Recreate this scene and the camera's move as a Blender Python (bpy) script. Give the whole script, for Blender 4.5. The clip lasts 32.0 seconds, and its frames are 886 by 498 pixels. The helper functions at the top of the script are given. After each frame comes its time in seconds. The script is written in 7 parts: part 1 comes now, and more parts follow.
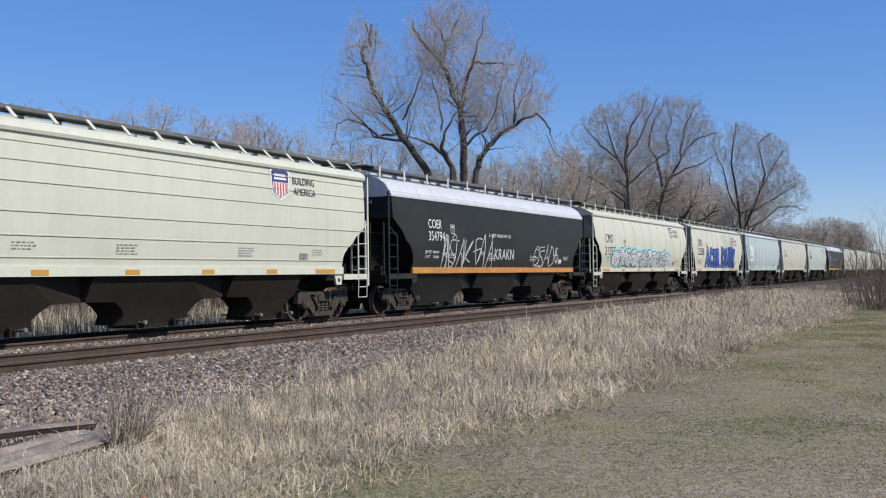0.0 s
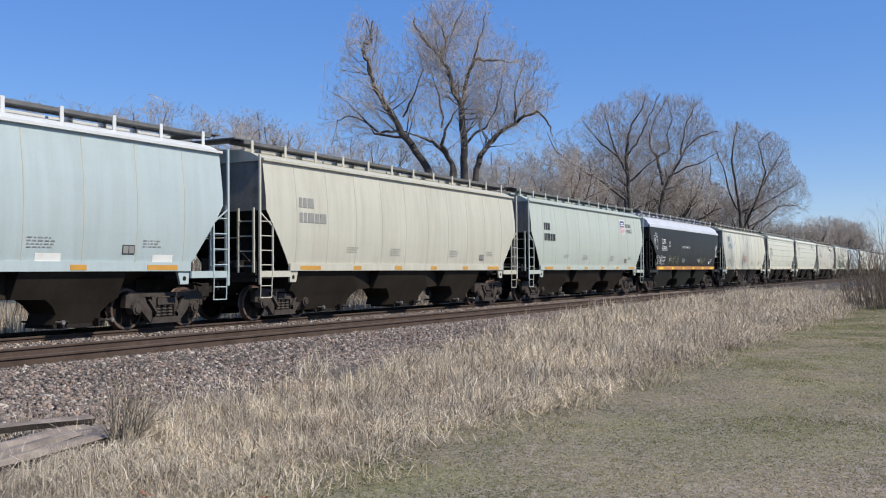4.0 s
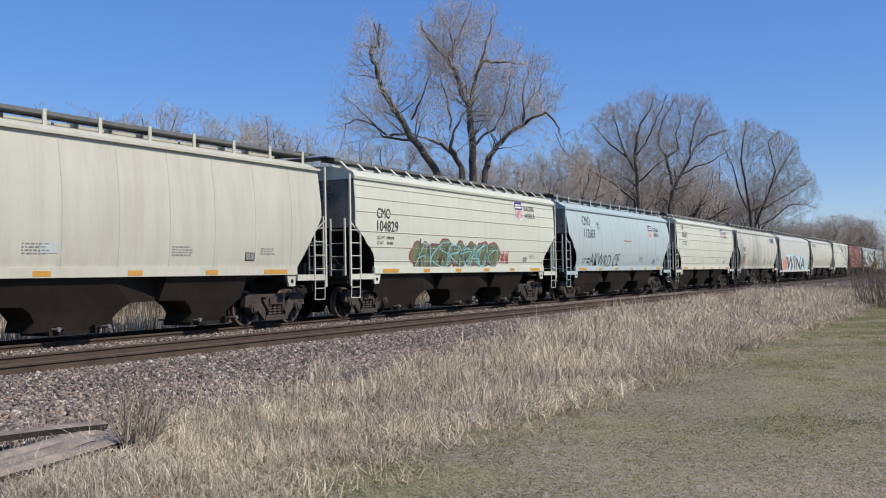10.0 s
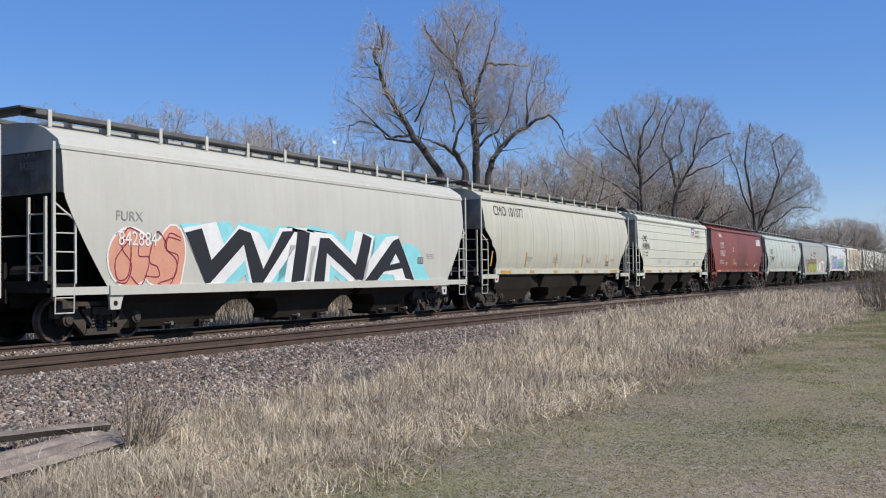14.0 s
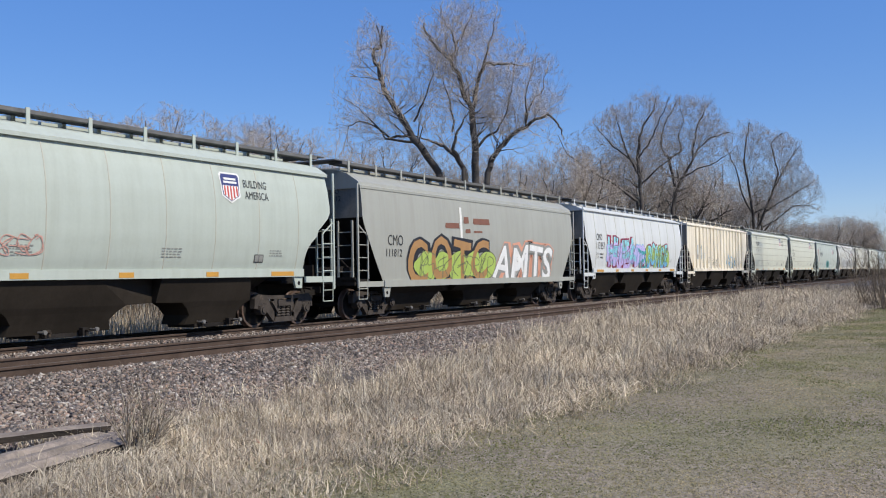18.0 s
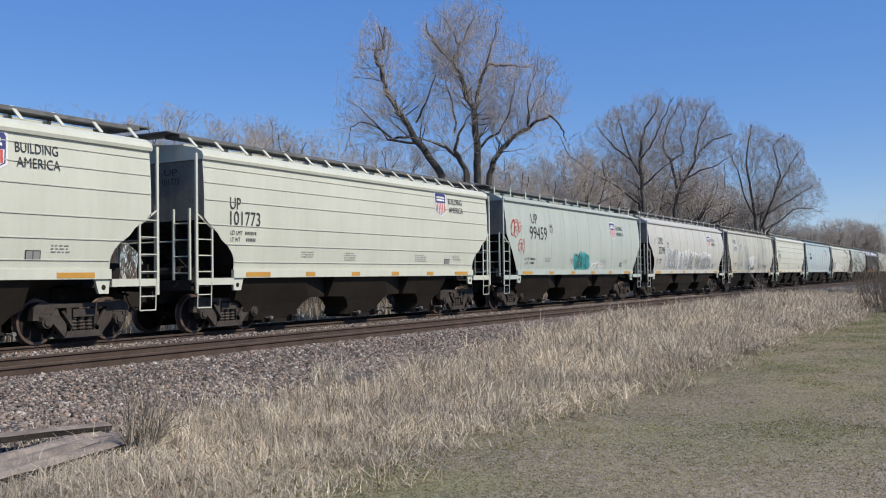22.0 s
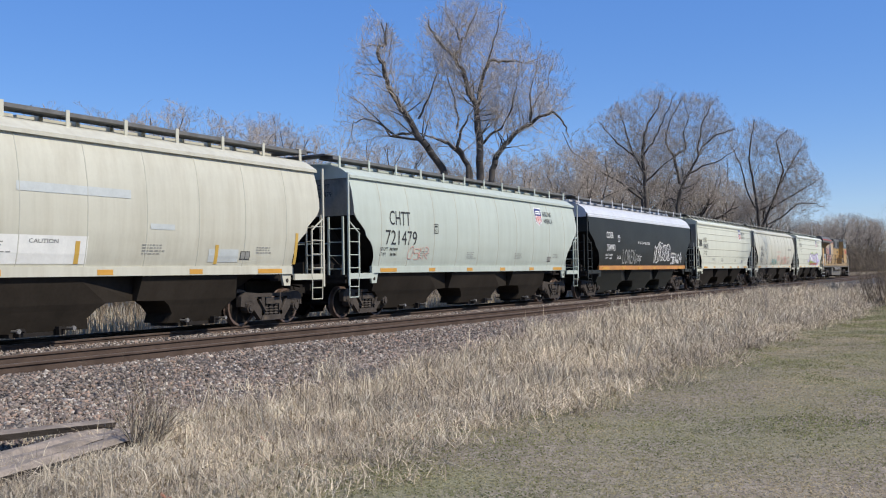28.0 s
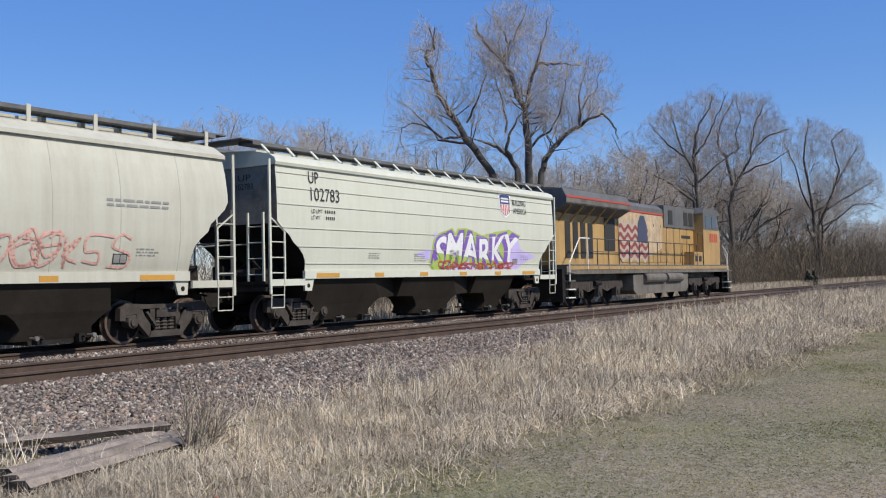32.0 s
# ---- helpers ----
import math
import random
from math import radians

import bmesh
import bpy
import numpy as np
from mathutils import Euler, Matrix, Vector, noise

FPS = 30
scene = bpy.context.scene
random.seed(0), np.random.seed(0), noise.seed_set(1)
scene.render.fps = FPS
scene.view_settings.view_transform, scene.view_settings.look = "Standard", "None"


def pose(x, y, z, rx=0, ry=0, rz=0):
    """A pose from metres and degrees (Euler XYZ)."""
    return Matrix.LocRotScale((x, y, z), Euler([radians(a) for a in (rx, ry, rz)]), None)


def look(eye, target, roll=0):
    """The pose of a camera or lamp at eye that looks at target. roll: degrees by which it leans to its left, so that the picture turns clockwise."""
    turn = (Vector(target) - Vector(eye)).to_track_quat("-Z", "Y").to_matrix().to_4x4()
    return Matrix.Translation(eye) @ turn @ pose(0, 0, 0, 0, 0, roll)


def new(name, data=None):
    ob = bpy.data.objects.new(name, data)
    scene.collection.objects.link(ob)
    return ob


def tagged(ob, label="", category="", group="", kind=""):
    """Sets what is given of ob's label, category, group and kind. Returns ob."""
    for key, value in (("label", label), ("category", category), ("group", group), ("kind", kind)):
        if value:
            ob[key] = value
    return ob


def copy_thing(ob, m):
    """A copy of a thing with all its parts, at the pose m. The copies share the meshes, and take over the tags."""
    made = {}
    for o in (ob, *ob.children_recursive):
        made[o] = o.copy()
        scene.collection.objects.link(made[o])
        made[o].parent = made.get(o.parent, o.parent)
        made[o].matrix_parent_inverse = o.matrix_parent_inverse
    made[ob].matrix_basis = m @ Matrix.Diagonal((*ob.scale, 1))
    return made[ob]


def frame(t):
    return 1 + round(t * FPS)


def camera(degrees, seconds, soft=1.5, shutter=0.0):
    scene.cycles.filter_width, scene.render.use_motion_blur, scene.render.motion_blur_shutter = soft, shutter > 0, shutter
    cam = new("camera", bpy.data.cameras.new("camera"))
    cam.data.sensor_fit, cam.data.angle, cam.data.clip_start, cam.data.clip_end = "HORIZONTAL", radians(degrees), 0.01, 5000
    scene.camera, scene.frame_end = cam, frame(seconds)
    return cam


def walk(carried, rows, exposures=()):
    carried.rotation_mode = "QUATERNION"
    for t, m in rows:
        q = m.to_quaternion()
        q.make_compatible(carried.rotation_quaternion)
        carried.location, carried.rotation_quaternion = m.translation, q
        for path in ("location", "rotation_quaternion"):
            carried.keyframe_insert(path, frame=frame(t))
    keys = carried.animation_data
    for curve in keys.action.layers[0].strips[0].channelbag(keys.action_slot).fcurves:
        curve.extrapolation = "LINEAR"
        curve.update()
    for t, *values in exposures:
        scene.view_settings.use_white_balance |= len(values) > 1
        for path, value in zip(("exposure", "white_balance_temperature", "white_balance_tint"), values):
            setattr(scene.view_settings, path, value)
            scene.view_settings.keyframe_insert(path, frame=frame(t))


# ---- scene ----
import functools

EYE = 1.65
SPEED = 19.05
cam = camera(50.03, 32.0, soft=1.1, shutter=0.0)


def aim(yaw, pitch, roll):
    """Camera pose: yaw from +y towards +x, pitch up."""
    a, p = radians(yaw), radians(pitch)
    way = Vector((math.sin(a) * math.cos(p), math.cos(a) * math.cos(p), math.sin(p)))
    eye = Vector((0, 0, EYE))
    return look(eye, eye + way, roll)


# seconds, heading, tilt and lean of the camera on its tripod
PAN = [(0, 61.02, 1.601, -0.76), (0.5, 61.08, 1.608, -0.76), (1, 61.13, 1.604, -0.76), (1.5, 61.15, 1.615, -0.77), (2, 61.15, 1.622, -0.88),
       (2.5, 61.13, 1.614, -0.80), (3, 61.14, 1.585, -0.69), (3.5, 61.14, 1.482, -0.46), (5.5, 60.62, 1.351, -0.73), (6, 60.57, 1.428, -0.77),
       (6.5, 60.57, 1.468, -0.71), (7, 60.63, 1.455, -0.82), (7.5, 60.69, 1.454, -0.72), (8, 60.74, 1.507, -0.74), (8.5, 60.69, 1.522, -0.70),
       (9, 60.64, 1.538, -0.94), (9.5, 60.57, 1.591, -1.06), (10, 60.45, 1.574, -1.02), (10.5, 60.39, 1.593, -0.91), (11, 60.34, 1.619, -0.86),
       (11.5, 60.31, 1.614, -1.01), (12, 60.27, 1.626, -1.00), (12.5, 60.24, 1.642, -0.98), (13, 60.26, 1.673, -0.97), (13.5, 60.24, 1.706, -0.82),
       (14, 60.26, 1.698, -0.83), (14.5, 60.23, 1.681, -0.95), (16.5, 60.37, 1.649, -0.91), (17, 60.33, 1.645, -0.99), (17.5, 60.31, 1.645, -1.03),
       (18, 60.29, 1.688, -1.04), (18.5, 60.25, 1.706, -0.97), (19, 60.25, 1.732, -0.94), (19.5, 60.25, 1.724, -1.01), (20, 60.22, 1.758, -0.95),
       (20.5, 60.21, 1.756, -0.92), (21, 60.21, 1.767, -0.92), (21.5, 60.19, 1.785, -0.89), (22, 60.19, 1.757, -0.82), (22.5, 60.13, 1.762, -0.84),
       (23, 60.07, 1.775, -0.95), (23.5, 59.99, 1.789, -0.89), (24, 59.98, 1.750, -0.83), (24.5, 59.95, 1.749, -0.86), (25, 59.95, 1.770, -0.89),
       (25.5, 59.96, 1.757, -0.85), (27.5, 60.06, 1.568, -0.98), (28, 60.02, 1.531, -0.98), (28.5, 60.00, 1.557, -0.97), (29, 59.95, 1.571, -1.02),
       (29.5, 59.92, 1.535, -1.15), (30, 59.85, 1.523, -1.15), (30.5, 59.69, 1.569, -1.30), (31, 59.11, 1.635, -1.36), (31.5, 58.16, 1.715, -1.25),
       (32, 57.06, 1.813, -1.22)]
walk(cam, [(t, aim(*turn)) for t, *turn in PAN],
     [(0.0, 0.04), (1.0, 0.26), (2.0, 0.09), (3.0, 0.09), (5.5, 0.22), (6.0, 0.25), (7.0, 0.17), (8.0, 0.05), (14.0, 0.04), (19.0, 0.07), (20.0, 0.03), (21.0, -0.07),
      (22.0, -0.03), (23.0, 0.0), (25.0, 0.07), (28.0, 0.13), (29.0, 0.15), (30.0, 0.23), (31.0, 0.07), (32.0, 0.06)])

# ---- light ----
SUN_EL, SUN_FROM = radians(46), Vector((-0.05, -0.998, 0)).normalized()
world = bpy.data.worlds.new("sky")
scene.world = world
world.use_nodes = True
wn = world.node_tree
sky = wn.nodes.new("ShaderNodeTexSky")
sky.sky_type, sky.sun_disc = "NISHITA", False
sky.sun_elevation = SUN_EL
sky.sun_rotation = math.atan2(SUN_FROM.x, SUN_FROM.y)
sky.air_density, sky.dust_density, sky.ozone_density = 1.0, 0.0, 1.6
wn.nodes["Background"].inputs[1].default_value = 0.125
tone, clear = wn.nodes.new("ShaderNodeHueSaturation"), wn.nodes.new("ShaderNodeMix")
tone.inputs["Hue"].default_value, tone.inputs["Saturation"].default_value = 0.508, 1.35
clear.data_type = "RGBA"
clear.inputs["Factor"].default_value = 0.5
clear.inputs["B"].default_value = (0.95, 2.15, 5.9, 1)
wn.links.new(sky.outputs[0], tone.inputs["Color"])
wn.links.new(tone.outputs[0], clear.inputs["A"])
wn.links.new(clear.outputs["Result"], wn.nodes["Background"].inputs[0])
sun = new("sun", bpy.data.lights.new("sun", "SUN"))
sun.data.energy, sun.data.angle, sun.data.color = 4.7, radians(0.53), (1.0, 0.925, 0.80)
toward = Vector((SUN_FROM.x * math.cos(SUN_EL), SUN_FROM.y * math.cos(SUN_EL), math.sin(SUN_EL)))
sun.matrix_world = look(toward * 50, (0, 0, 0))

# ---- materials ----
def mat(name, col, rough=0.6, metal=0.0, var=0.15, scale=1.5, fine=30.0, bump=0.15, stain=None, stain_at=0.62, streak=0.0, spec=0.5, fleck=0.0):
    """Procedural surface: large and fine colour change, fine relief, stains, and streaks that run down."""
    m = bpy.data.materials.new(name)
    m.use_nodes = True
    t = m.node_tree
    b = t.nodes["Principled BSDF"]
    b.inputs["Roughness"].default_value, b.inputs["Metallic"].default_value = rough, metal
    b.inputs["Specular IOR Level"].default_value = spec
    co, info = t.nodes.new("ShaderNodeTexCoord"), t.nodes.new("ShaderNodeObjectInfo")

    def noise_at(sc, detail, stretch=(1, 1, 1)):
        mp, nz, mu = t.nodes.new("ShaderNodeMapping"), t.nodes.new("ShaderNodeTexNoise"), t.nodes.new("ShaderNodeMath")
        mp.inputs["Scale"].default_value = stretch
        nz.noise_dimensions = "4D"
        nz.inputs["Scale"].default_value, nz.inputs["Detail"].default_value, nz.inputs["Roughness"].default_value = sc, detail, 0.6
        mu.operation, mu.inputs[1].default_value = "MULTIPLY", 37.0
        t.links.new(info.outputs["Random"], mu.inputs[0])
        t.links.new(mu.outputs[0], nz.inputs["W"])
        t.links.new(co.outputs["Object"], mp.inputs[0])
        t.links.new(mp.outputs[0], nz.inputs["Vector"])
        return nz.outputs["Fac"]

    def ramp(fac, a, ca, z, cz):
        r = t.nodes.new("ShaderNodeValToRGB")
        r.color_ramp.elements[0].position, r.color_ramp.elements[0].color = a, (*ca, 1)
        r.color_ramp.elements[1].position, r.color_ramp.elements[1].color = z, (*cz, 1)
        t.links.new(fac, r.inputs[0])
        return r.outputs[0]

    def mix(kind, fac, a, z):
        x = t.nodes.new("ShaderNodeMix")
        x.data_type, x.blend_type = "RGBA", kind
        for value, slot in ((fac, x.inputs["Factor"]), (a, x.inputs["A"]), (z, x.inputs["B"])):
            if isinstance(value, float):
                slot.default_value = value
            elif isinstance(value, tuple):
                slot.default_value = (*value, 1)
            else:
                t.links.new(value, slot)
        return x.outputs["Result"]

    lo, hi = tuple(max(0, c * (1 - var)) for c in col), tuple(min(1, c * (1 + var)) for c in col)
    c = ramp(noise_at(scale, 5), 0.32, lo, 0.68, hi)
    f = noise_at(fine, 3)
    c = mix("MULTIPLY", 0.6, c, ramp(f, 0.3, (1 - 1.3 * var,) * 3, 0.6, (1.0, 1.0, 1.0)))
    if fleck:
        c = mix("MIX", ramp(noise_at(fine * 2.3, 2), 0.60, (0, 0, 0), 0.70, (fleck,) * 3), c, tuple(min(1, x * 2.2 + 0.05) for x in col))
    if streak:
        c = mix("MULTIPLY", ramp(noise_at(2.6, 4, (1.6, 1.6, 0.10)), 0.42, (0, 0, 0), 0.75, (streak,) * 3), c, (0.50, 0.42, 0.34))
    if stain:
        c = mix("MIX", ramp(noise_at(scale * 0.8, 6), stain_at, (0, 0, 0), stain_at + 0.12, (0.85, 0.85, 0.85)), c, stain)
    t.links.new(c, b.inputs["Base Color"])
    rr = t.nodes.new("ShaderNodeMapRange")
    rr.inputs["To Min"].default_value, rr.inputs["To Max"].default_value = max(0.02, rough - 0.12), min(1, rough + 0.12)
    t.links.new(f, rr.inputs["Value"])
    t.links.new(rr.outputs[0], b.inputs["Roughness"])
    if bump:
        bp = t.nodes.new("ShaderNodeBump")
        bp.inputs["Strength"].default_value, bp.inputs["Distance"].default_value = bump, 0.02
        t.links.new(f, bp.inputs["Height"])
        t.links.new(bp.outputs[0], b.inputs["Normal"])
    return m


def paint(name, col, rough=0.45, streak=0.35, var=0.04, stain=None, stain_at=0.7):
    return mat(name, col, rough, 0, var, 0.7, 14.0, 0.04, stain, stain_at, streak, 0.4)


def flat(name, col, rough=0.6):
    return mat(name, col, rough, 0, 0.08, 3.0, 25.0, 0.02)


CREAM = paint("cream paint", (0.56, 0.555, 0.455), streak=0.2)
CREAM2 = paint("weathered cream paint", (0.50, 0.49, 0.405), streak=0.3)
PALE = paint("pale green-grey paint", (0.565, 0.575, 0.475), streak=0.15)
GREYG = paint("light grey-green paint", (0.43, 0.475, 0.42), streak=0.2)
BLUEG = paint("pale blue-grey paint", (0.40, 0.475, 0.475), streak=0.2)
WHITEG = paint("chalky white paint", (0.60, 0.62, 0.61), streak=0.2)
GREYW = paint("greyish white paint", (0.50, 0.495, 0.44), streak=0.15)
MIDGREY = paint("dull grey paint", (0.34, 0.345, 0.305), streak=0.2)
BLACKP = paint("charcoal paint", (0.029, 0.031, 0.027), 0.5, 0.2, 0.2)
SILVER = paint("silver-grey roof paint", (0.55, 0.57, 0.60), 0.4, 0.3)
REDOX = paint("oxide red paint", (0.225, 0.065, 0.048), 0.5, 0.3, 0.1)
BUFF = paint("faded buff paint with rust", (0.82, 0.76, 0.62), 0.6, 0.7, 0.08, (0.25, 0.13, 0.07), 0.66)
# Hopper paint lowered well below the body colours to carry the shade underneath.
BELLY = paint("hopper paint darkened for shade", (0.033, 0.027, 0.021), 0.75, 0.3, 0.25)
# Near-black for dirt and, mostly, the shade on slope sheets and plates.
ENDWALL = paint("slope sheet paint darkened for grime and shade", (0.02, 0.018, 0.016), 0.8, 0.2, 0.3)
# Brown stains are road dirt; the base is lowered for shade between cars.
ENDDIRTSHADE = paint("dirty end paint darkened for shade", (0.27, 0.255, 0.22), 0.75, 0.5, 0.25, (0.07, 0.055, 0.042), 0.5)
DARKSTEEL = mat("grimy dark steel", (0.024, 0.021, 0.019), 0.75, 0.0, 0.35, 3.0, 30.0, 0.3, (0.12, 0.085, 0.06))
TRUCKIRON = mat("dusty cast iron", (0.066, 0.056, 0.049), 0.75, 0.0, 0.3, 4.0, 35.0, 0.3, (0.16, 0.12, 0.09))
WHEEL = mat("wheel steel", (0.022, 0.019, 0.017), 0.75, 0.0, 0.3, 5.0, 40.0, 0.2)
TREAD = mat("rusty wheel rim", (0.125, 0.085, 0.066), 0.5, 0.25, 0.3, 4.0, 40.0, 0.1)
GRATING = mat("galvanised grating", (0.15, 0.15, 0.148), 0.7, 0.2, 0.2, 4.0, 60.0, 0.2)
GALV = mat("dull galvanised steel", (0.22, 0.21, 0.195), 0.5, 0.3, 0.25, 6.0, 40.0, 0.1, (0.12, 0.10, 0.08))
RAILSIDE = mat("rusty rail", (0.085, 0.060, 0.047), 0.8, 0.0, 0.25, 3.0, 30.0, 0.25)
RAILTOP = mat("worn rail head", (0.11, 0.085, 0.068), 0.6, 0.3, 0.15, 2.0, 40.0, 0.05)
TIE = mat("creosoted tie", (0.085, 0.065, 0.05), 0.9, 0.0, 0.35, 2.0, 25.0, 0.6)
YELLOWR = flat("yellow reflective tape", (0.52, 0.27, 0.045), 0.5)
YELLOWB = flat("bright yellow tape", (0.85, 0.62, 0.03), 0.5)
ORANGE = paint("faded orange sill paint", (0.50, 0.225, 0.062), 0.5, 0.3, 0.12)
WHITEP = flat("white paint", (0.74, 0.74, 0.70), 0.6)
INK = flat("black lettering paint", (0.03, 0.03, 0.03), 0.6)
GREYINK = flat("faded grey lettering", (0.25, 0.25, 0.23), 0.6)
WHITEINK = flat("white lettering paint", (0.72, 0.72, 0.70), 0.6)
REDINK = flat("red marking paint", (0.50, 0.09, 0.07), 0.6)
PINKINK = flat("faded red marking", (0.62, 0.36, 0.30), 0.6)
NAVY = flat("navy paint", (0.04, 0.05, 0.16), 0.6)
SEAM = flat("weld seam grime", (0.45, 0.44, 0.375), 0.7)
BLACKP.node_tree.nodes["Principled BSDF"].inputs["Specular IOR Level"].default_value = 0.22
# Low gloss for grimy metal and ties, and for the two shade-darkened paints.
for grimy in (BELLY, ENDWALL, DARKSTEEL, TRUCKIRON, WHEEL, RAILSIDE, TIE, GRATING):
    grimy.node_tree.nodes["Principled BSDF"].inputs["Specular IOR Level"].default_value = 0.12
BARK = mat("grey-brown bark", (0.088, 0.076, 0.066), 0.9, 0, 0.35, 3.0, 18.0, 0.8)
TWIG = mat("pale bare twigs", (0.47, 0.40, 0.33), 0.85, 0, 0.25, 1.0, 12.0, 0.2)
TWIG2 = mat("brown bare twigs", (0.35, 0.30, 0.252), 0.85, 0, 0.3, 1.0, 12.0, 0.2)
STONE_COLS = [(0.22, 0.178, 0.150), (0.08, 0.068, 0.061), (0.29, 0.245, 0.212), (0.155, 0.115, 0.094), (0.21, 0.177, 0.155), (0.34, 0.240, 0.182), (0.118, 0.102, 0.093), (0.50, 0.45, 0.388), (0.058, 0.049, 0.044), (0.18, 0.152, 0.135)]


# ---- mesh building ----
class Mesh:
    """Collects vertices and faces for one part."""

    def __init__(self):
        self.v, self.f = [], []

    def add(self, verts, faces):
        n = len(self.v)
        self.v.extend(tuple(p) for p in verts)
        self.f.extend(tuple(i + n for i in q) for q in faces)
        return self

    def box(self, x0, x1, y0, y1, z0, z1):
        return self.add([(x, y, z) for z in (z0, z1) for y in (y0, y1) for x in (x0, x1)],
                        [(0, 2, 3, 1), (4, 5, 7, 6), (0, 1, 5, 4), (2, 6, 7, 3), (0, 4, 6, 2), (1, 3, 7, 5)])

    def tube(self, a, b, r, n=8, r2=None, caps=True):
        a, b = Vector(a), Vector(b)
        d = (b - a).normalized()
        u = d.orthogonal().normalized()
        w = d.cross(u)
        r2 = r if r2 is None else r2
        ring = [(math.cos(2 * math.pi * i / n), math.sin(2 * math.pi * i / n)) for i in range(n)]
        verts = [a + (u * c + w * s) * r for c, s in ring] + [b + (u * c + w * s) * r2 for c, s in ring]
        faces = [(i, (i + 1) % n, n + (i + 1) % n, n + i) for i in range(n)]
        if caps:
            faces += [tuple(range(n - 1, -1, -1)), tuple(range(n, 2 * n))]
        return self.add(verts, faces)

    def pipe(self, pts, r, n=6):
        for a, b in zip(pts, pts[1:]):
            self.tube(a, b, r, n)
        return self

    def bar(self, a, b, w, h):
        """A square bar from a to b."""
        a, b = Vector(a), Vector(b)
        d = (b - a).normalized()
        u = Vector((0, 1, 0)) if abs(d.y) < 0.7 else Vector((1, 0, 0))
        u = (u - d * u.dot(d)).normalized()
        s = d.cross(u)
        verts = [p + u * i * w / 2 + s * j * h / 2 for p in (a, b) for i, j in ((-1, -1), (1, -1), (1, 1), (-1, 1))]
        return self.add(verts, [(3, 2, 1, 0), (4, 5, 6, 7), (0, 1, 5, 4), (1, 2, 6, 5), (2, 3, 7, 6), (3, 0, 4, 7)])

    def slab(self, outline, y0, y1):
        """A plate with an outline in x and z, from y0 to y1."""
        n = len(outline)
        verts = [(x, y0, z) for x, z in outline] + [(x, y1, z) for x, z in outline]
        faces = [tuple(range(n)), tuple(range(2 * n - 1, n - 1, -1))] + [((i + 1) % n, i, n + i, n + (i + 1) % n) for i in range(n)]
        return self.add(verts, faces)

    def lathe(self, prof, n=20, axis="y"):
        """Turned about the y axis: prof is (radius, y)."""
        verts, faces = [], []
        for r, y in prof:
            verts += [(r * math.cos(2 * math.pi * i / n), y, r * math.sin(2 * math.pi * i / n)) for i in range(n)]
        for k in range(len(prof) - 1):
            faces += [(k * n + i, (k + 1) * n + i, (k + 1) * n + (i + 1) % n, k * n + (i + 1) % n) for i in range(n)]
        faces += [tuple(range(n)), tuple(range(len(prof) * n - 1, (len(prof) - 1) * n - 1, -1))]
        return self.add(verts, faces)

    def data(self, name, material=None, smooth=False):
        me = bpy.data.meshes.new(name)
        me.from_pydata(self.v, [], self.f)
        bm = bmesh.new()
        bm.from_mesh(me)
        bmesh.ops.recalc_face_normals(bm, faces=bm.faces)
        bm.to_mesh(me)
        bm.free()
        if material:
            me.materials.append(material)
        if smooth:
            me.shade_smooth()
        return me


def part(name, me, parent, label="", at=None, material=None, smooth=False):
    """One mesh object under a thing or a part."""
    if isinstance(me, Mesh):
        me = me.data(name, material, smooth)
    ob = new(name, me)
    ob.parent = parent
    if at is not None:
        ob.matrix_basis = at if isinstance(at, Matrix) else Matrix.Translation(at)
    if material and me.materials and me.materials[0] != material:
        ob.material_slots[0].link = "OBJECT"
        ob.material_slots[0].material = material
    return tagged(ob, label) if label else ob


def thing(name, label, category, group="", at=None, kind=""):
    ob = new(name)
    if at is not None:
        ob.matrix_basis = at if isinstance(at, Matrix) else Matrix.Translation(at)
    return tagged(ob, label, category, group, kind)


def arrays(name, v, f, material):
    """A large mesh from numpy arrays; f has 3 or 4 columns."""
    me = bpy.data.meshes.new(name)
    n, k = len(f), f.shape[1]
    me.vertices.add(len(v))
    me.vertices.foreach_set("co", np.asarray(v, np.float32).ravel())
    me.loops.add(n * k)
    me.loops.foreach_set("vertex_index", np.asarray(f, np.int32).ravel())
    me.polygons.add(n)
    me.polygons.foreach_set("loop_start", np.arange(0, n * k, k, dtype=np.int32))
    me.update(calc_edges=True)
    me.materials.append(material)
    return me

# ---- ground and tracks ----
RAIL = 0.43            # top of rail
NEAR_Y, FAR_Y = 13.38, 17.2
rng = np.random.default_rng(4)


def lawn_edge(x):
    return np.interp(x, [-20, 3, 6, 10, 14, 20, 30, 44, 60, 80], [5.2, 4.3, 4.3, 4.6, 4.5, 4.5, 4.4, 4.5, 4.8, 5.0])


def bed(y):
    """Height of the ground across the tracks."""
    return np.interp(y, [-3000, 8.3, 9.0, 11.7, 14.9, 15.2, 15.7, 19.0, 20.6, 24, 3000], [0, 0, 0.04, 0.26, 0.26, 0.27, 0.27, 0.27, -0.05, -0.15, -0.15])


def swell(x, y):
    return 0.05 * np.sin(x * 0.55 + 1.3) * np.cos(y * 0.5) * np.interp(np.abs(y), [0, 8, 9.5, 10], [1, 0.6, 0, 0])


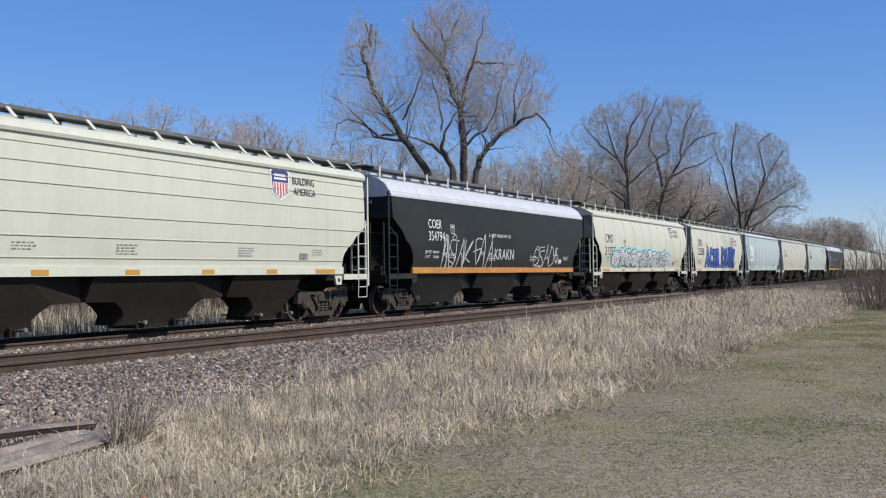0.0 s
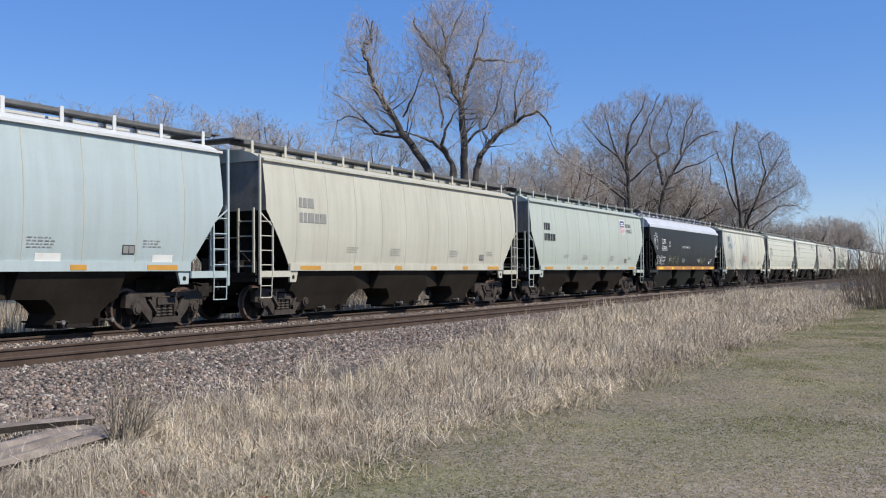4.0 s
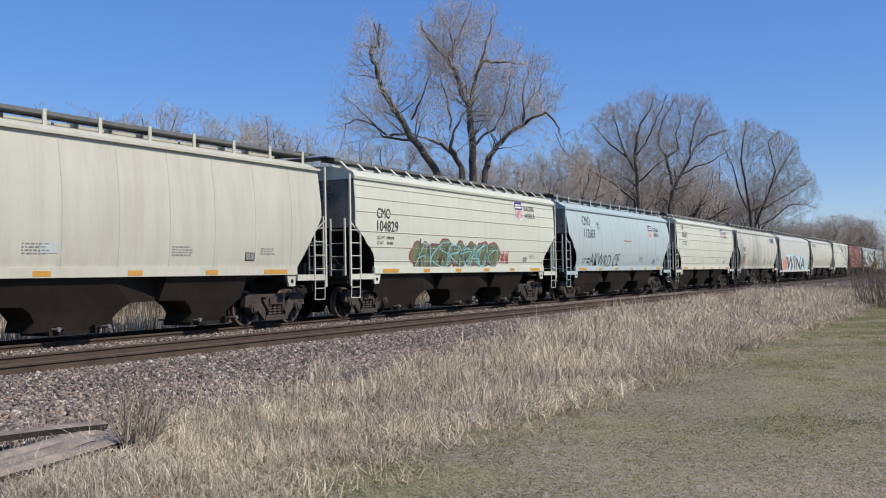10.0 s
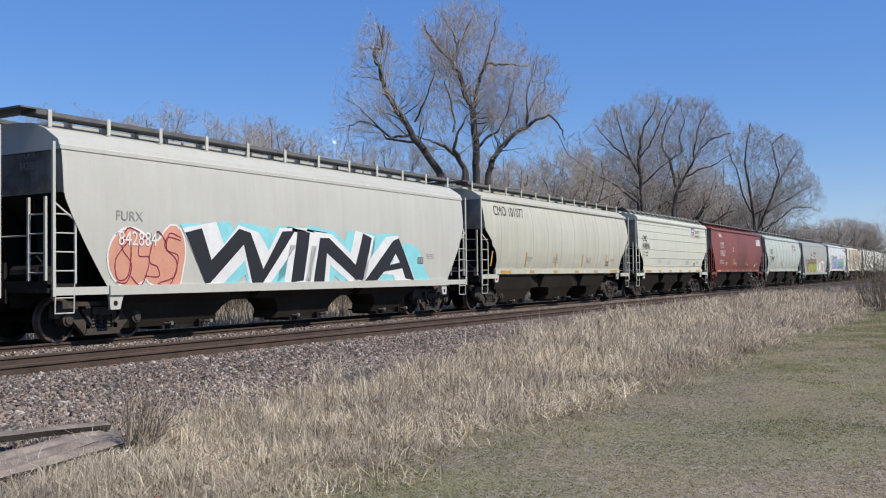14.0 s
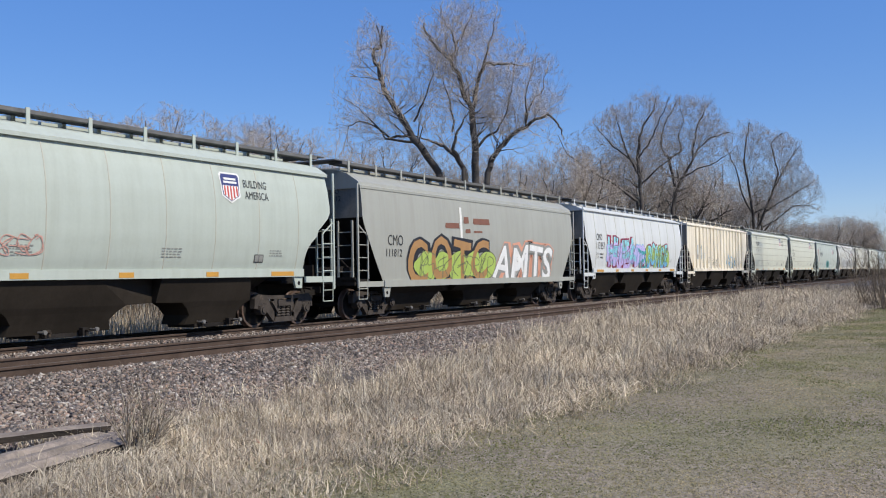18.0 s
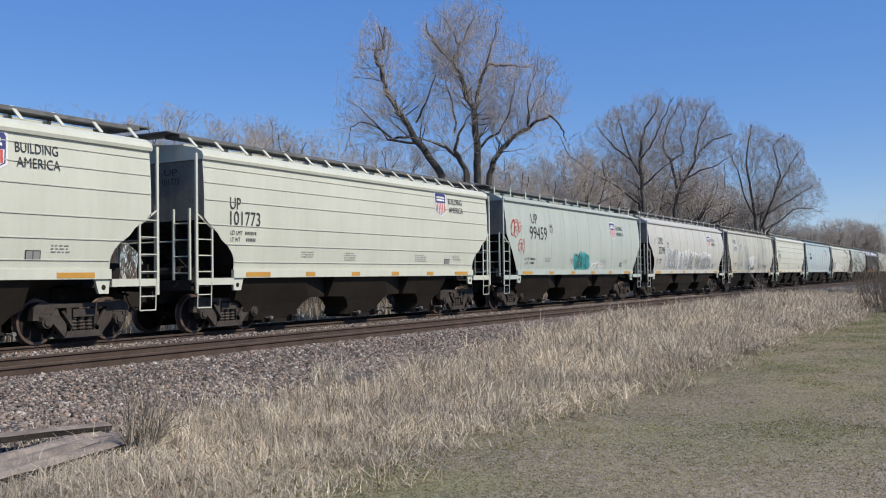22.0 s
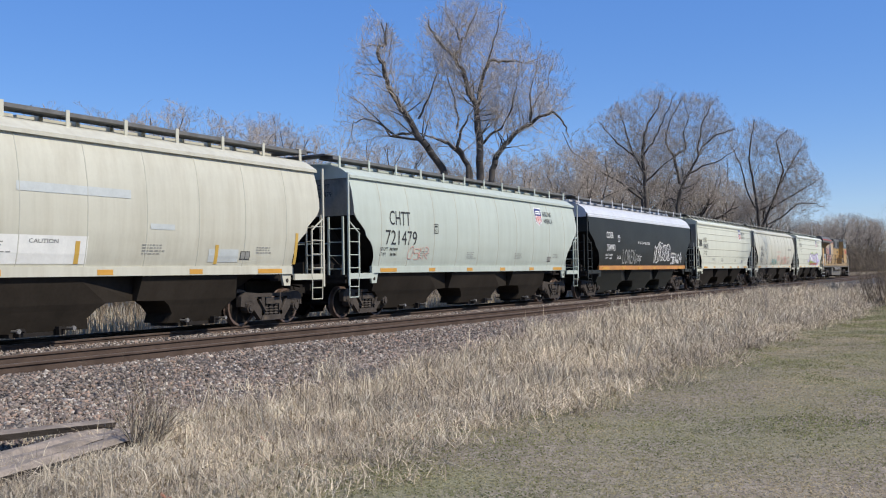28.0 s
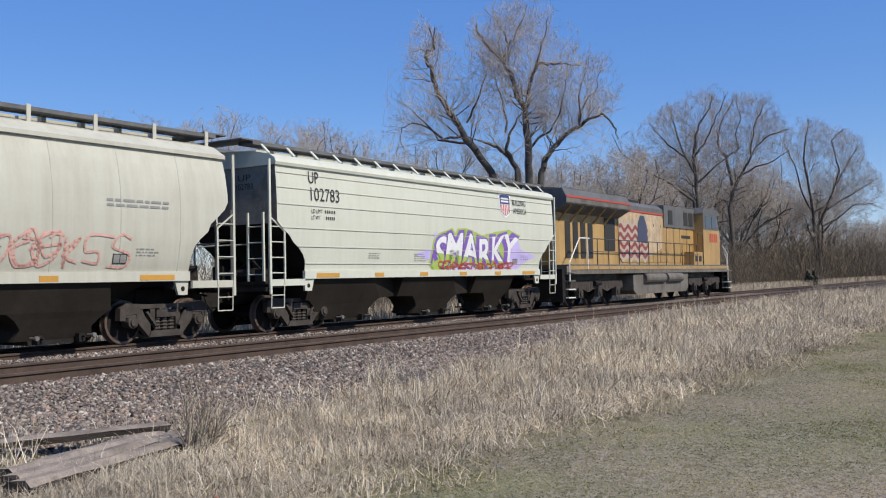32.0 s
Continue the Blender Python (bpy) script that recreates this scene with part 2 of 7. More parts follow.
def mixed_ground(name):
    """Dry grass soil with greener patches on the lawn and pale straw beside the tracks."""
    m = bpy.data.materials.new(name)
    m.use_nodes = True
    t = m.node_tree
    b = t.nodes["Principled BSDF"]
    b.inputs["Roughness"].default_value = 0.95
    b.inputs["Specular IOR Level"].default_value = 0.1
    co = t.nodes.new("ShaderNodeTexCoord")

    def nz(sc, det):
        n = t.nodes.new("ShaderNodeTexNoise")
        n.inputs["Scale"].default_value, n.inputs["Detail"].default_value = sc, det
        t.links.new(co.outputs["Object"], n.inputs["Vector"])
        return n.outputs["Fac"]

    def ramp(fac, *stops):
        r = t.nodes.new("ShaderNodeValToRGB")
        while len(r.color_ramp.elements) < len(stops):
            r.color_ramp.elements.new(0.5)
        for e, (p, c) in zip(r.color_ramp.elements, stops):
            e.position, e.color = p, (*c, 1)
        t.links.new(fac, r.inputs[0])
        return r.outputs[0]

    straw = ramp(nz(14, 6), (0.3, (0.20, 0.168, 0.128)), (0.5, (0.27, 0.228, 0.175)), (0.7, (0.35, 0.30, 0.235)))
    green = ramp(nz(20, 5), (0.3, (0.18, 0.182, 0.105)), (0.7, (0.27, 0.26, 0.15)))
    patch = ramp(nz(0.35, 4), (0.46, (0, 0, 0)), (0.66, (0.8, 0.8, 0.8)))
    x = t.nodes.new("ShaderNodeMix")
    x.data_type = "RGBA"
    for s, d in ((patch, "Factor"), (straw, "A"), (green, "B")):
        t.links.new(s, x.inputs[d])
    t.links.new(x.outputs["Result"], b.inputs["Base Color"])
    bp = t.nodes.new("ShaderNodeBump")
    bp.inputs["Strength"].default_value, bp.inputs["Distance"].default_value = 0.8, 0.04
    t.links.new(nz(40, 4), bp.inputs["Height"])
    t.links.new(bp.outputs[0], b.inputs["Normal"])
    return m


def island_colours(name, stops, rough=0.9, patches=(), through_light=0.0):
    """Each separate blade or stone takes its own colour from the ramp; patches (scale, dark, light) weather it over the ground."""
    m = bpy.data.materials.new(name)
    m.use_nodes = True
    t = m.node_tree
    b = t.nodes["Principled BSDF"]
    b.inputs["Roughness"].default_value = rough
    b.inputs["Specular IOR Level"].default_value = 0.2
    g, r = t.nodes.new("ShaderNodeNewGeometry"), t.nodes.new("ShaderNodeValToRGB")
    while len(r.color_ramp.elements) < len(stops):
        r.color_ramp.elements.new(0.5)
    for i, (e, c) in enumerate(zip(r.color_ramp.elements, stops)):
        e.position, e.color = i / max(1, len(stops) - 1), (*c, 1)
    t.links.new(g.outputs["Random Per Island"], r.inputs[0])
    c, co = r.outputs[0], t.nodes.new("ShaderNodeTexCoord")
    for sc, lo, hi in patches:
        nz, rp, mx = t.nodes.new("ShaderNodeTexNoise"), t.nodes.new("ShaderNodeValToRGB"), t.nodes.new("ShaderNodeMix")
        nz.inputs["Scale"].default_value, nz.inputs["Detail"].default_value = sc, 3.0
        t.links.new(co.outputs["Object"], nz.inputs["Vector"])
        rp.color_ramp.elements[0].position, rp.color_ramp.elements[0].color = 0.34, (*lo, 1)
        rp.color_ramp.elements[1].position, rp.color_ramp.elements[1].color = 0.64, (*hi, 1)
        t.links.new(nz.outputs["Fac"], rp.inputs[0])
        mx.data_type, mx.blend_type = "RGBA", "MULTIPLY"
        mx.inputs["Factor"].default_value = 1.0
        t.links.new(c, mx.inputs["A"])
        t.links.new(rp.outputs[0], mx.inputs["B"])
        c = mx.outputs["Result"]
    t.links.new(c, b.inputs["Base Color"])
    if through_light:
        thin, both = t.nodes.new("ShaderNodeBsdfTranslucent"), t.nodes.new("ShaderNodeMixShader")
        both.inputs[0].default_value = through_light
        t.links.new(c, thin.inputs["Color"])
        t.links.new(b.outputs[0], both.inputs[1])
        t.links.new(thin.outputs[0], both.inputs[2])
        t.links.new(both.outputs[0], t.nodes["Material Output"].inputs["Surface"])
    return m


GROUND = mixed_ground("dry lawn soil")
BALLAST = mat("ballast bed", (0.060, 0.050, 0.044), 0.95, 0, 0.35, 6.0, 22.0, 1.0, fleck=0.5)
WORN = [(0.55, (0.80, 0.785, 0.76), (1.26, 1.23, 1.15)), (2.4, (0.76, 0.74, 0.71), (1.26, 1.23, 1.16))]
STRAW = island_colours("dry grass blades", [(0.19, 0.158, 0.126), (0.36, 0.309, 0.250), (0.51, 0.445, 0.358), (0.28, 0.236, 0.194), (0.67, 0.597, 0.485), (0.24, 0.202, 0.170)], 0.9, WORN)
PALESTRAW = island_colours("bleached grass blades", [(0.51, 0.451, 0.357), (0.62, 0.553, 0.440), (0.36, 0.307, 0.24), (0.75, 0.68, 0.55), (0.23, 0.190, 0.152), (0.54, 0.475, 0.37)], 0.9, WORN[:1])
LAWN = island_colours("lawn blades", [(0.30, 0.262, 0.195), (0.35, 0.305, 0.232), (0.27, 0.255, 0.165), (0.40, 0.345, 0.268), (0.25, 0.243, 0.148), (0.32, 0.28, 0.205)], 0.9,
                      [(0.22, (0.70, 0.80, 0.58), (1.26, 1.18, 1.16)), (0.7, (0.74, 0.80, 0.68), (1.28, 1.22, 1.19)), (3.0, (0.85, 0.87, 0.83), (1.13, 1.11, 1.09))], 0.4)
GREENLAWN = island_colours("greener lawn blades", [(0.25, 0.262, 0.125), (0.23, 0.245, 0.105), (0.31, 0.295, 0.17), (0.27, 0.27, 0.135)], 0.9, WORN[1:], 0.4)
BRUSH = island_colours("brown brush stems", [(0.135, 0.108, 0.082), (0.19, 0.152, 0.115), (0.10, 0.082, 0.064), (0.22, 0.18, 0.13)])
BRUSHSTEM = island_colours("pale and dark bush stems", [(0.10, 0.085, 0.07), (0.52, 0.46, 0.35), (0.15, 0.12, 0.095), (0.42, 0.36, 0.28)])
STONES = island_colours("crushed stone", STONE_COLS, 0.85)

xs = np.unique(np.concatenate([np.linspace(-60, 120, 361), np.linspace(-1500, -60, 25), np.linspace(120, 2500, 60)]))
ys = np.unique(np.concatenate([np.linspace(-25, 30, 181), np.linspace(-900, -25, 20), np.linspace(30, 1500, 30)]))
gx, gy = np.meshgrid(xs, ys, indexing="ij")
gz = bed(gy) - 0.02 + swell(gx, gy)
gv = np.stack([gx, gy, gz], -1).reshape(-1, 3)
ii = np.arange(len(xs) - 1)[:, None] * len(ys) + np.arange(len(ys) - 1)[None]
gf = np.stack([ii, ii + len(ys), ii + len(ys) + 1, ii + 1], -1).reshape(-1, 4)
ground = tagged(new("ground", arrays("ground", gv, gf, GROUND)), "dry early-spring grass ground sloping up to the railway", "ground", kind="structure")
ground.data.shade_smooth()

# the stone bed of both tracks
by = np.array([8.5, 9.2, 10.0, 10.8, 11.8, 12.2, 14.6, 15.0, 15.4, 16.2, 16.5, 18.1, 19.2, 20.0, 20.8])
bz = np.interp(by, [8.5, 9.2, 11.8, 14.7, 15.0, 15.5, 16.2, 16.5, 19.2, 20.8], [-0.01, 0.07, 0.275, 0.275, 0.30, 0.335, 0.32, 0.275, 0.275, -0.08])
bx = np.concatenate([np.linspace(-400, -20, 20), np.linspace(-18, 90, 217), np.linspace(95, 900, 60)])
px, py = np.meshgrid(bx, by, indexing="ij")
edge = 0.25 * np.sin(px * 0.9) + 0.18 * np.sin(px * 2.3 + 1)
py = py + np.where(py < 9.3, edge, 0)
pz = np.broadcast_to(bz, px.shape) + 0.012 * np.sin(px * 7 + py * 9)
ii = np.arange(len(bx) - 1)[:, None] * len(by) + np.arange(len(by) - 1)[None]
bf = np.stack([ii, ii + len(by), ii + len(by) + 1, ii + 1], -1).reshape(-1, 4)
ballast = tagged(new("ballast_bed", arrays("ballast_bed", np.stack([px, py, pz], -1).reshape(-1, 3), bf, BALLAST)),
                 "mixed pink-grey crushed stone bed under two tracks", "ballast", kind="structure")

RAIL_PROFILE = [(-0.073, 0), (0.073, 0), (0.073, 0.012), (0.012, 0.03), (0.010, 0.125), (0.036, 0.14), (0.036, 0.168), (0.026, 0.176),
                (-0.026, 0.176), (-0.036, 0.168), (-0.036, 0.14), (-0.010, 0.125), (-0.012, 0.03), (-0.073, 0.012)]


def lay_track(name, yc, label):
    track = thing(name, label, "railway track", at=(0, yc, 0), kind="structure")
    for s in (-1, 1):
        side = Mesh()
        n = len(RAIL_PROFILE)
        span = [-400, 0, 100, 400, 900]
        side.add([(x, s * 0.7535 + y, RAIL - 0.176 + z) for x in span for y, z in RAIL_PROFILE],
                 [(k * n + i, k * n + (i + 1) % n, (k + 1) * n + (i + 1) % n, (k + 1) * n + i) for k in range(len(span) - 1) for i in range(n)])
        rail = part("rail", side, track, "rust-brown steel rail", material=RAILSIDE)
        part("rail_head", Mesh().box(-400, 900, s * 0.7535 - 0.027, s * 0.7535 + 0.027, RAIL - 0.002, RAIL + 0.002), rail, "worn shiny running surface", material=RAILTOP)
    wood = Mesh().box(-0.115, 0.115, -1.3, 1.3, RAIL - 0.36, RAIL - 0.181).data("tie", TIE)
    for i in range(130):
        part("tie", wood, track, at=pose(-10 + i * 0.5 + rng.normal(0, 0.01), rng.normal(0, 0.03), rng.normal(0, 0.004), 0, 0, rng.normal(0, 0.4)))
    rest = Mesh()
    for i in range(900):
        x = 55 + i * 0.5
        rest.box(x - 0.115, x + 0.115, -1.3, 1.3, RAIL - 0.36, RAIL - 0.181)
    tagged(part("distant_ties", rest, track, material=TIE), kind="stuff")
    plate = Mesh().box(-0.1, 0.1, -0.17, 0.17, -0.008, 0.008).data("tie_plate", RAILSIDE)
    for i in range(60):
        for s in (-1, 1):
            part("tie_plate", plate, track, at=(4 + i * 0.5, s * 0.7535, RAIL - 0.180))
    return track


near_track = lay_track("near_track", NEAR_Y, "empty near railway track with rust-brown rails")
far_track = lay_track("far_track", FAR_Y, "railway track under the passing grain train")


def scatter_stones(name, n, xr, yr, size, label, far=1.0):
    """Crushed stones, each a lumpy eight-sided block."""
    u = rng.random(n)
    x = xr[0] + (xr[1] - xr[0]) * u ** far
    y = rng.uniform(*yr, n)
    s = size * (0.45 + 0.85 * rng.random(n) ** 2)
    base = np.array([(1, 0, 0), (-1, 0, 0), (0, 1, 0), (0, -1, 0), (0, 0, 1), (0, 0, -1)], float)
    p = base[None] * rng.uniform(0.45, 1.35, (n, 6, 1)) + rng.normal(0, 0.34, (n, 6, 3))
    a, c = rng.uniform(0, 6.28, n), rng.uniform(-0.7, 0.7, n)
    ca, sa, cc, sc = np.cos(a), np.sin(a), np.cos(c), np.sin(c)
    q = np.stack([p[..., 0] * ca[:, None] - p[..., 1] * sa[:, None], p[..., 0] * sa[:, None] + p[..., 1] * ca[:, None], p[..., 2] * 0.75], -1)
    q = np.stack([q[..., 0], q[..., 1] * cc[:, None] - q[..., 2] * sc[:, None], q[..., 1] * sc[:, None] + q[..., 2] * cc[:, None]], -1)
    z = np.interp(y, by, bz) + 0.2 * s
    v = q * s[:, None, None] + np.stack([x, y, z], -1)[:, None]
    tri = np.array([(0, 2, 4), (2, 1, 4), (1, 3, 4), (3, 0, 4), (2, 0, 5), (1, 2, 5), (3, 1, 5), (0, 3, 5)])
    f = (tri[None] + (np.arange(n) * 6)[:, None, None]).reshape(-1, 3)
    return tagged(new(name, arrays(name, v.reshape(-1, 3), f, STONES)), label, "gravel", kind="stuff")


scatter_stones("ballast_stones", 72000, (3.5, 46), (8.3, 12.45), 0.034, "loose pink-grey crushed stones on the near shoulder", 1.5)
scatter_stones("ballast_stones", 18000, (6, 22), (8.1, 10.2), 0.034, "loose crushed stones at the foot of the shoulder", 1.2)
scatter_stones("ballast_stones", 24000, (6, 60), (14.3, 16.35), 0.036, "loose crushed stones between the tracks", 1.4)


def blades(name, x, y, h, w, lean, material, label, z=None, category="grass"):
    """Grass blades: a bent tapering strip each."""
    n = len(x)
    z = bed(y) + swell(x, y) - 0.02 if z is None else z
    a = rng.uniform(0, 6.28, n)
    la = rng.uniform(0, 6.28, n)
    l = np.abs(rng.normal(0, lean, n)) * h
    side = np.stack([np.cos(a), np.sin(a), 0 * a], -1) * (w / 2)[:, None]
    root = np.stack([x, y, z], -1)
    way = np.stack([np.cos(la), np.sin(la), 0 * a], -1) * l[:, None]
    mid = root + way * 0.35 + np.stack([0 * a, 0 * a, h * 0.55], -1)
    tip = root + way + np.stack([0 * a, 0 * a, h * np.sqrt(np.clip(1 - (l / h) ** 2 * 0.5, 0.1, 1))], -1)
    v = np.stack([root - side, root + side, mid - side * 0.8, mid + side * 0.8, tip], 1)
    tri = np.array([(0, 1, 3), (0, 3, 2), (2, 3, 4)])
    f = (tri[None] + (np.arange(n) * 5)[:, None, None]).reshape(-1, 3)
    return tagged(new(name, arrays(name, v.reshape(-1, 3), f, material)), label, category, kind="stuff")


def strip(n, x0, x1, power, lo, hi):
    x = x0 + (x1 - x0) * rng.random(n) ** power
    return x, lo(x) + (hi(x) - lo(x)) * rng.random(n)


def clumpy(x, y, keep, sc=1.0):
    """Thin out by a smooth pattern so that the grass stands in tufts."""
    k = np.sin(x * 2.1 * sc + 0.7 * np.sin(y * 3.1)) * np.cos(y * 2.6 * sc + 0.9 * np.sin(x * 1.7)) + 0.5 * np.sin(x * 5.3 * sc + y * 4.1)
    return rng.random(len(x)) < np.clip(keep + 0.45 * k, 0.05, 1)


def wave(x, y, sc, ph):
    return np.sin(x * sc + 1.3 * np.sin(y * sc * 0.9 + ph)) * np.cos(y * sc * 1.15 + 1.1 * np.sin(x * sc * 0.7 + 2 * ph))


def ragged(x, y):
    """Distance beyond the uneven border between lawn and tall grass."""
    return y - lawn_edge(x) - 0.35 * wave(x, y, 1.1, 0.4) - 0.25 * wave(x, y, 2.7, 1.9)


def stony(x, y):
    """Where the tall grass thins out towards the ballast."""
    top = np.interp(x, [0, 7, 10, 14, 19, 27, 40, 60], [8.25, 8.35, 8.7, 9.1, 9.8, 10.9, 11.4, 11.6])
    return np.clip((top - y) / 0.8 + 0.35 * wave(x, y, 3.3, 0.8), 0, 1)


BLADE = [3, 15, 60], [0.0055, 0.010, 0.026]
TALL = [3, 7, 12, 20, 30], [0.5, 0.6, 0.85, 1.05, 1.25]
def by_ties(x, y):
    """Little grass grows where the old ties lie and just before them."""
    return (x > 6.75) | (x < 4.9) | (y < 6.45) | (y > 8.5) | (rng.random(len(x)) < 0.07)


# tall dry grass between lawn and ballast
x, y = strip(190000, 2.5, 80, 1.9, lambda q: lawn_edge(q) - 0.6, lambda q: 11.6 + 0 * q)
m = (rng.random(len(x)) < np.clip(ragged(x, y) / 1.6, 0, 1)) & (rng.random(len(x)) < stony(x, y)) & clumpy(x, y, 0.42) & by_ties(x, y)
x, y = x[m], y[m]
h = (0.06 + 0.24 * np.clip(ragged(x, y) / 2.2, 0, 1)) * rng.uniform(0.4, 1.6, len(x)) * np.interp(x, *TALL) * (1 + 0.4 * wave(x, y, 1.9, 0.2))
blades("tall_dry_grass", x, y, h, np.interp(x, *BLADE), 1.9, STRAW, "tall dry straw-coloured grass beside the ballast")
# matted straw lying between the tall blades
x, y = strip(135000, 2.5, 55, 1.8, lambda q: lawn_edge(q) - 0.9, lambda q: 11.4 + 0 * q)
m = (rng.random(len(x)) < np.clip(0.5 + ragged(x, y) / 1.2, 0, 1)) & (rng.random(len(x)) < stony(x, y + 0.15)) & by_ties(x, y)
x, y = x[m], y[m]
blades("matted_straw", x, y, rng.uniform(0.08, 0.32, len(x)) * np.interp(x, *TALL), np.interp(x, *BLADE), 2.4, STRAW, "matted fallen straw between the tall grass")


def tufts(name, count, per, lo, hi, spread, tall, lean, material, label, power=1.5, x1=60):
    """Bunches of long stems, each bunch leaning its own way."""
    tx, ty = strip(count, 3.5, x1, power, lo, hi)
    keep = rng.random(count) < 0.3 + 0.7 * stony(tx, ty)
    tx, ty = tx[keep], ty[keep]
    k = len(tx)
    x, y = np.repeat(tx, per) + rng.normal(0, spread, k * per), np.repeat(ty, per) + rng.normal(0, spread, k * per)
    h = np.repeat(rng.uniform(*tall, k) * np.interp(tx, *TALL), per) * rng.uniform(0.4, 1.1, k * per)
    blades(name, x, y, h, np.interp(x, *BLADE) * 1.05, lean, material, label)


tufts("grass_tufts", 560, 60, lambda q: lawn_edge(q) + 0.8, lambda q: np.interp(q, [0, 14, 27, 60], [9.2, 9.6, 11.0, 11.6]), 0.14, (0.26, 0.60), 1.25, PALESTRAW, "tufts of long bleached dry grass")
tufts("grass_tufts", 420, 40, lambda q: lawn_edge(q) + 0.1, lambda q: lawn_edge(q) + 2.0, 0.16, (0.14, 0.34), 1.6, PALESTRAW, "low sprawling tufts of bleached grass", 1.8, 40)
tufts("single_stems", 1100, 2, lambda q: lawn_edge(q) + 0.5, lambda q: np.interp(q, [0, 8, 14, 22], [9.0, 9.2, 9.8, 10.2]), 0.1, (0.3, 0.7), 0.9, PALESTRAW, "scattered long dry stems", 1.7, 50)
# long grass round the old ties
def ring(n, cx, cy, rx, ry, tall, lean, label):
    a, q = rng.uniform(0, 6.28, n), np.sqrt(rng.random(n))
    x, y = cx + rx * q * np.cos(a), cy + ry * q * np.sin(a)
    blades("tie_side_grass", x, y, rng.uniform(*tall, n), np.full(n, 0.0065), lean, PALESTRAW, label)


ring(5600, 4.75, 6.62, 1.45, 0.66, (0.07, 0.25), 2.1, "sprawling bleached grass in front of the old ties")
ring(380, 6.3, 6.65, 0.55, 0.22, (0.06, 0.15), 2.0, "sprawling bleached grass by the twiggy bush")
ring(60, 5.2, 8.3, 0.5, 0.3, (0.4, 0.75), 0.5, "long bleached stems behind the old ties")
# mown lawn
x, y = strip(260000, 2.5, 60, 2.1, lambda q: np.maximum(0.4, q * 0.06), lambda q: lawn_edge(q) + 2.0)
m = rng.random(len(x)) < np.clip(1.0 - ragged(x, y) / 1.5, 0, 1) * np.clip((x - 2.5) / 1.6, 0.1, 1)
x, y = x[m], y[m]
blades("lawn_grass", x, y, rng.uniform(0.005, 0.014, len(x)) * (1 + 0.9 * np.clip(ragged(x, y) + 0.6, 0, 1.5)), np.interp(x, [3, 15, 60], [0.011, 0.022, 0.06]), 4.0, LAWN, "short mown half-dormant lawn grass")
x, y = strip(120000, 3, 55, 1.9, lambda q: np.maximum(0.4, q * 0.06), lambda q: lawn_edge(q) + 0.3)
k = 0.5 * wave(x, y, 0.55, 0.9) + 0.45 * wave(x, y, 1.6, 0.3) + 0.25 * wave(x, y, 4.1, 2.2)
m = rng.random(len(x)) < np.clip((k - 0.16) * 2.2, 0.0, 0.85)
x, y = x[m], y[m]
blades("green_lawn_grass", x, y, rng.uniform(0.010, 0.026, len(x)), np.interp(x, [3, 15, 60], [0.010, 0.018, 0.05]), 2.2, GREENLAWN, "greener patches of short lawn grass")
x, y = rng.uniform(-14, 16, 45000), rng.uniform(-7, 3.6, 45000)
m = (x < 2.5) | (y < np.maximum(0.4, x * 0.06))
x, y = x[m], y[m]
blades("lawn_grass", x, y, rng.uniform(0.025, 0.06, len(x)), np.full(len(x), 0.008), 1.3, LAWN, "short mown half-dormant lawn grass round the standpoint")
# dry grass beyond the tracks
x, y = strip(60000, -5, 260, 1.5, lambda q: 20.3 + 0 * q, lambda q: 27 + 0 * q)
blades("far_dry_grass", x, y, rng.uniform(0.35, 1.0, len(x)), np.interp(x, [0, 60, 260], [0.02, 0.03, 0.1]), 0.3, STRAW, "tall dry grass behind the tracks")

# ---- trees ----
def twig_mesh(segs, name, material):
    """Tapering sticks from a list of (start, end, radius, end radius, sides)."""
    groups = {}
    for a, b, r0, r1, n in segs:
        groups.setdefault(n, []).append((*a, *b, r0, r1))
    vs, fs, base = [], [], 0
    for n, rows in groups.items():
        g = np.array(rows)
        a, b = g[:, :3], g[:, 3:6]
        d = b - a
        d /= np.linalg.norm(d, axis=1, keepdims=True) + 1e-9
        ref = np.where(np.abs(d[:, 2:3]) < 0.9, np.array([[0, 0, 1.0]]), np.array([[1.0, 0, 0]]))
        u = np.cross(d, ref)
        u /= np.linalg.norm(u, axis=1, keepdims=True)
        w = np.cross(d, u)
        ang = 2 * np.pi * np.arange(n) / n
        off = u[:, None] * np.cos(ang)[None, :, None] + w[:, None] * np.sin(ang)[None, :, None]
        v = np.concatenate([a[:, None] + off * g[:, 6][:, None, None], b[:, None] + off * g[:, 7][:, None, None]], 1)
        q = np.array([(i, (i + 1) % n, n + (i + 1) % n, n + i) for i in range(n)])
        fs.append((q[None] + (np.arange(len(g)) * 2 * n)[:, None, None]).reshape(-1, 4) + base)
        vs.append(v.reshape(-1, 3))
        base += len(g) * 2 * n
    me = arrays(name, np.concatenate(vs), np.concatenate(fs), material)
    me.shade_smooth()
    return me


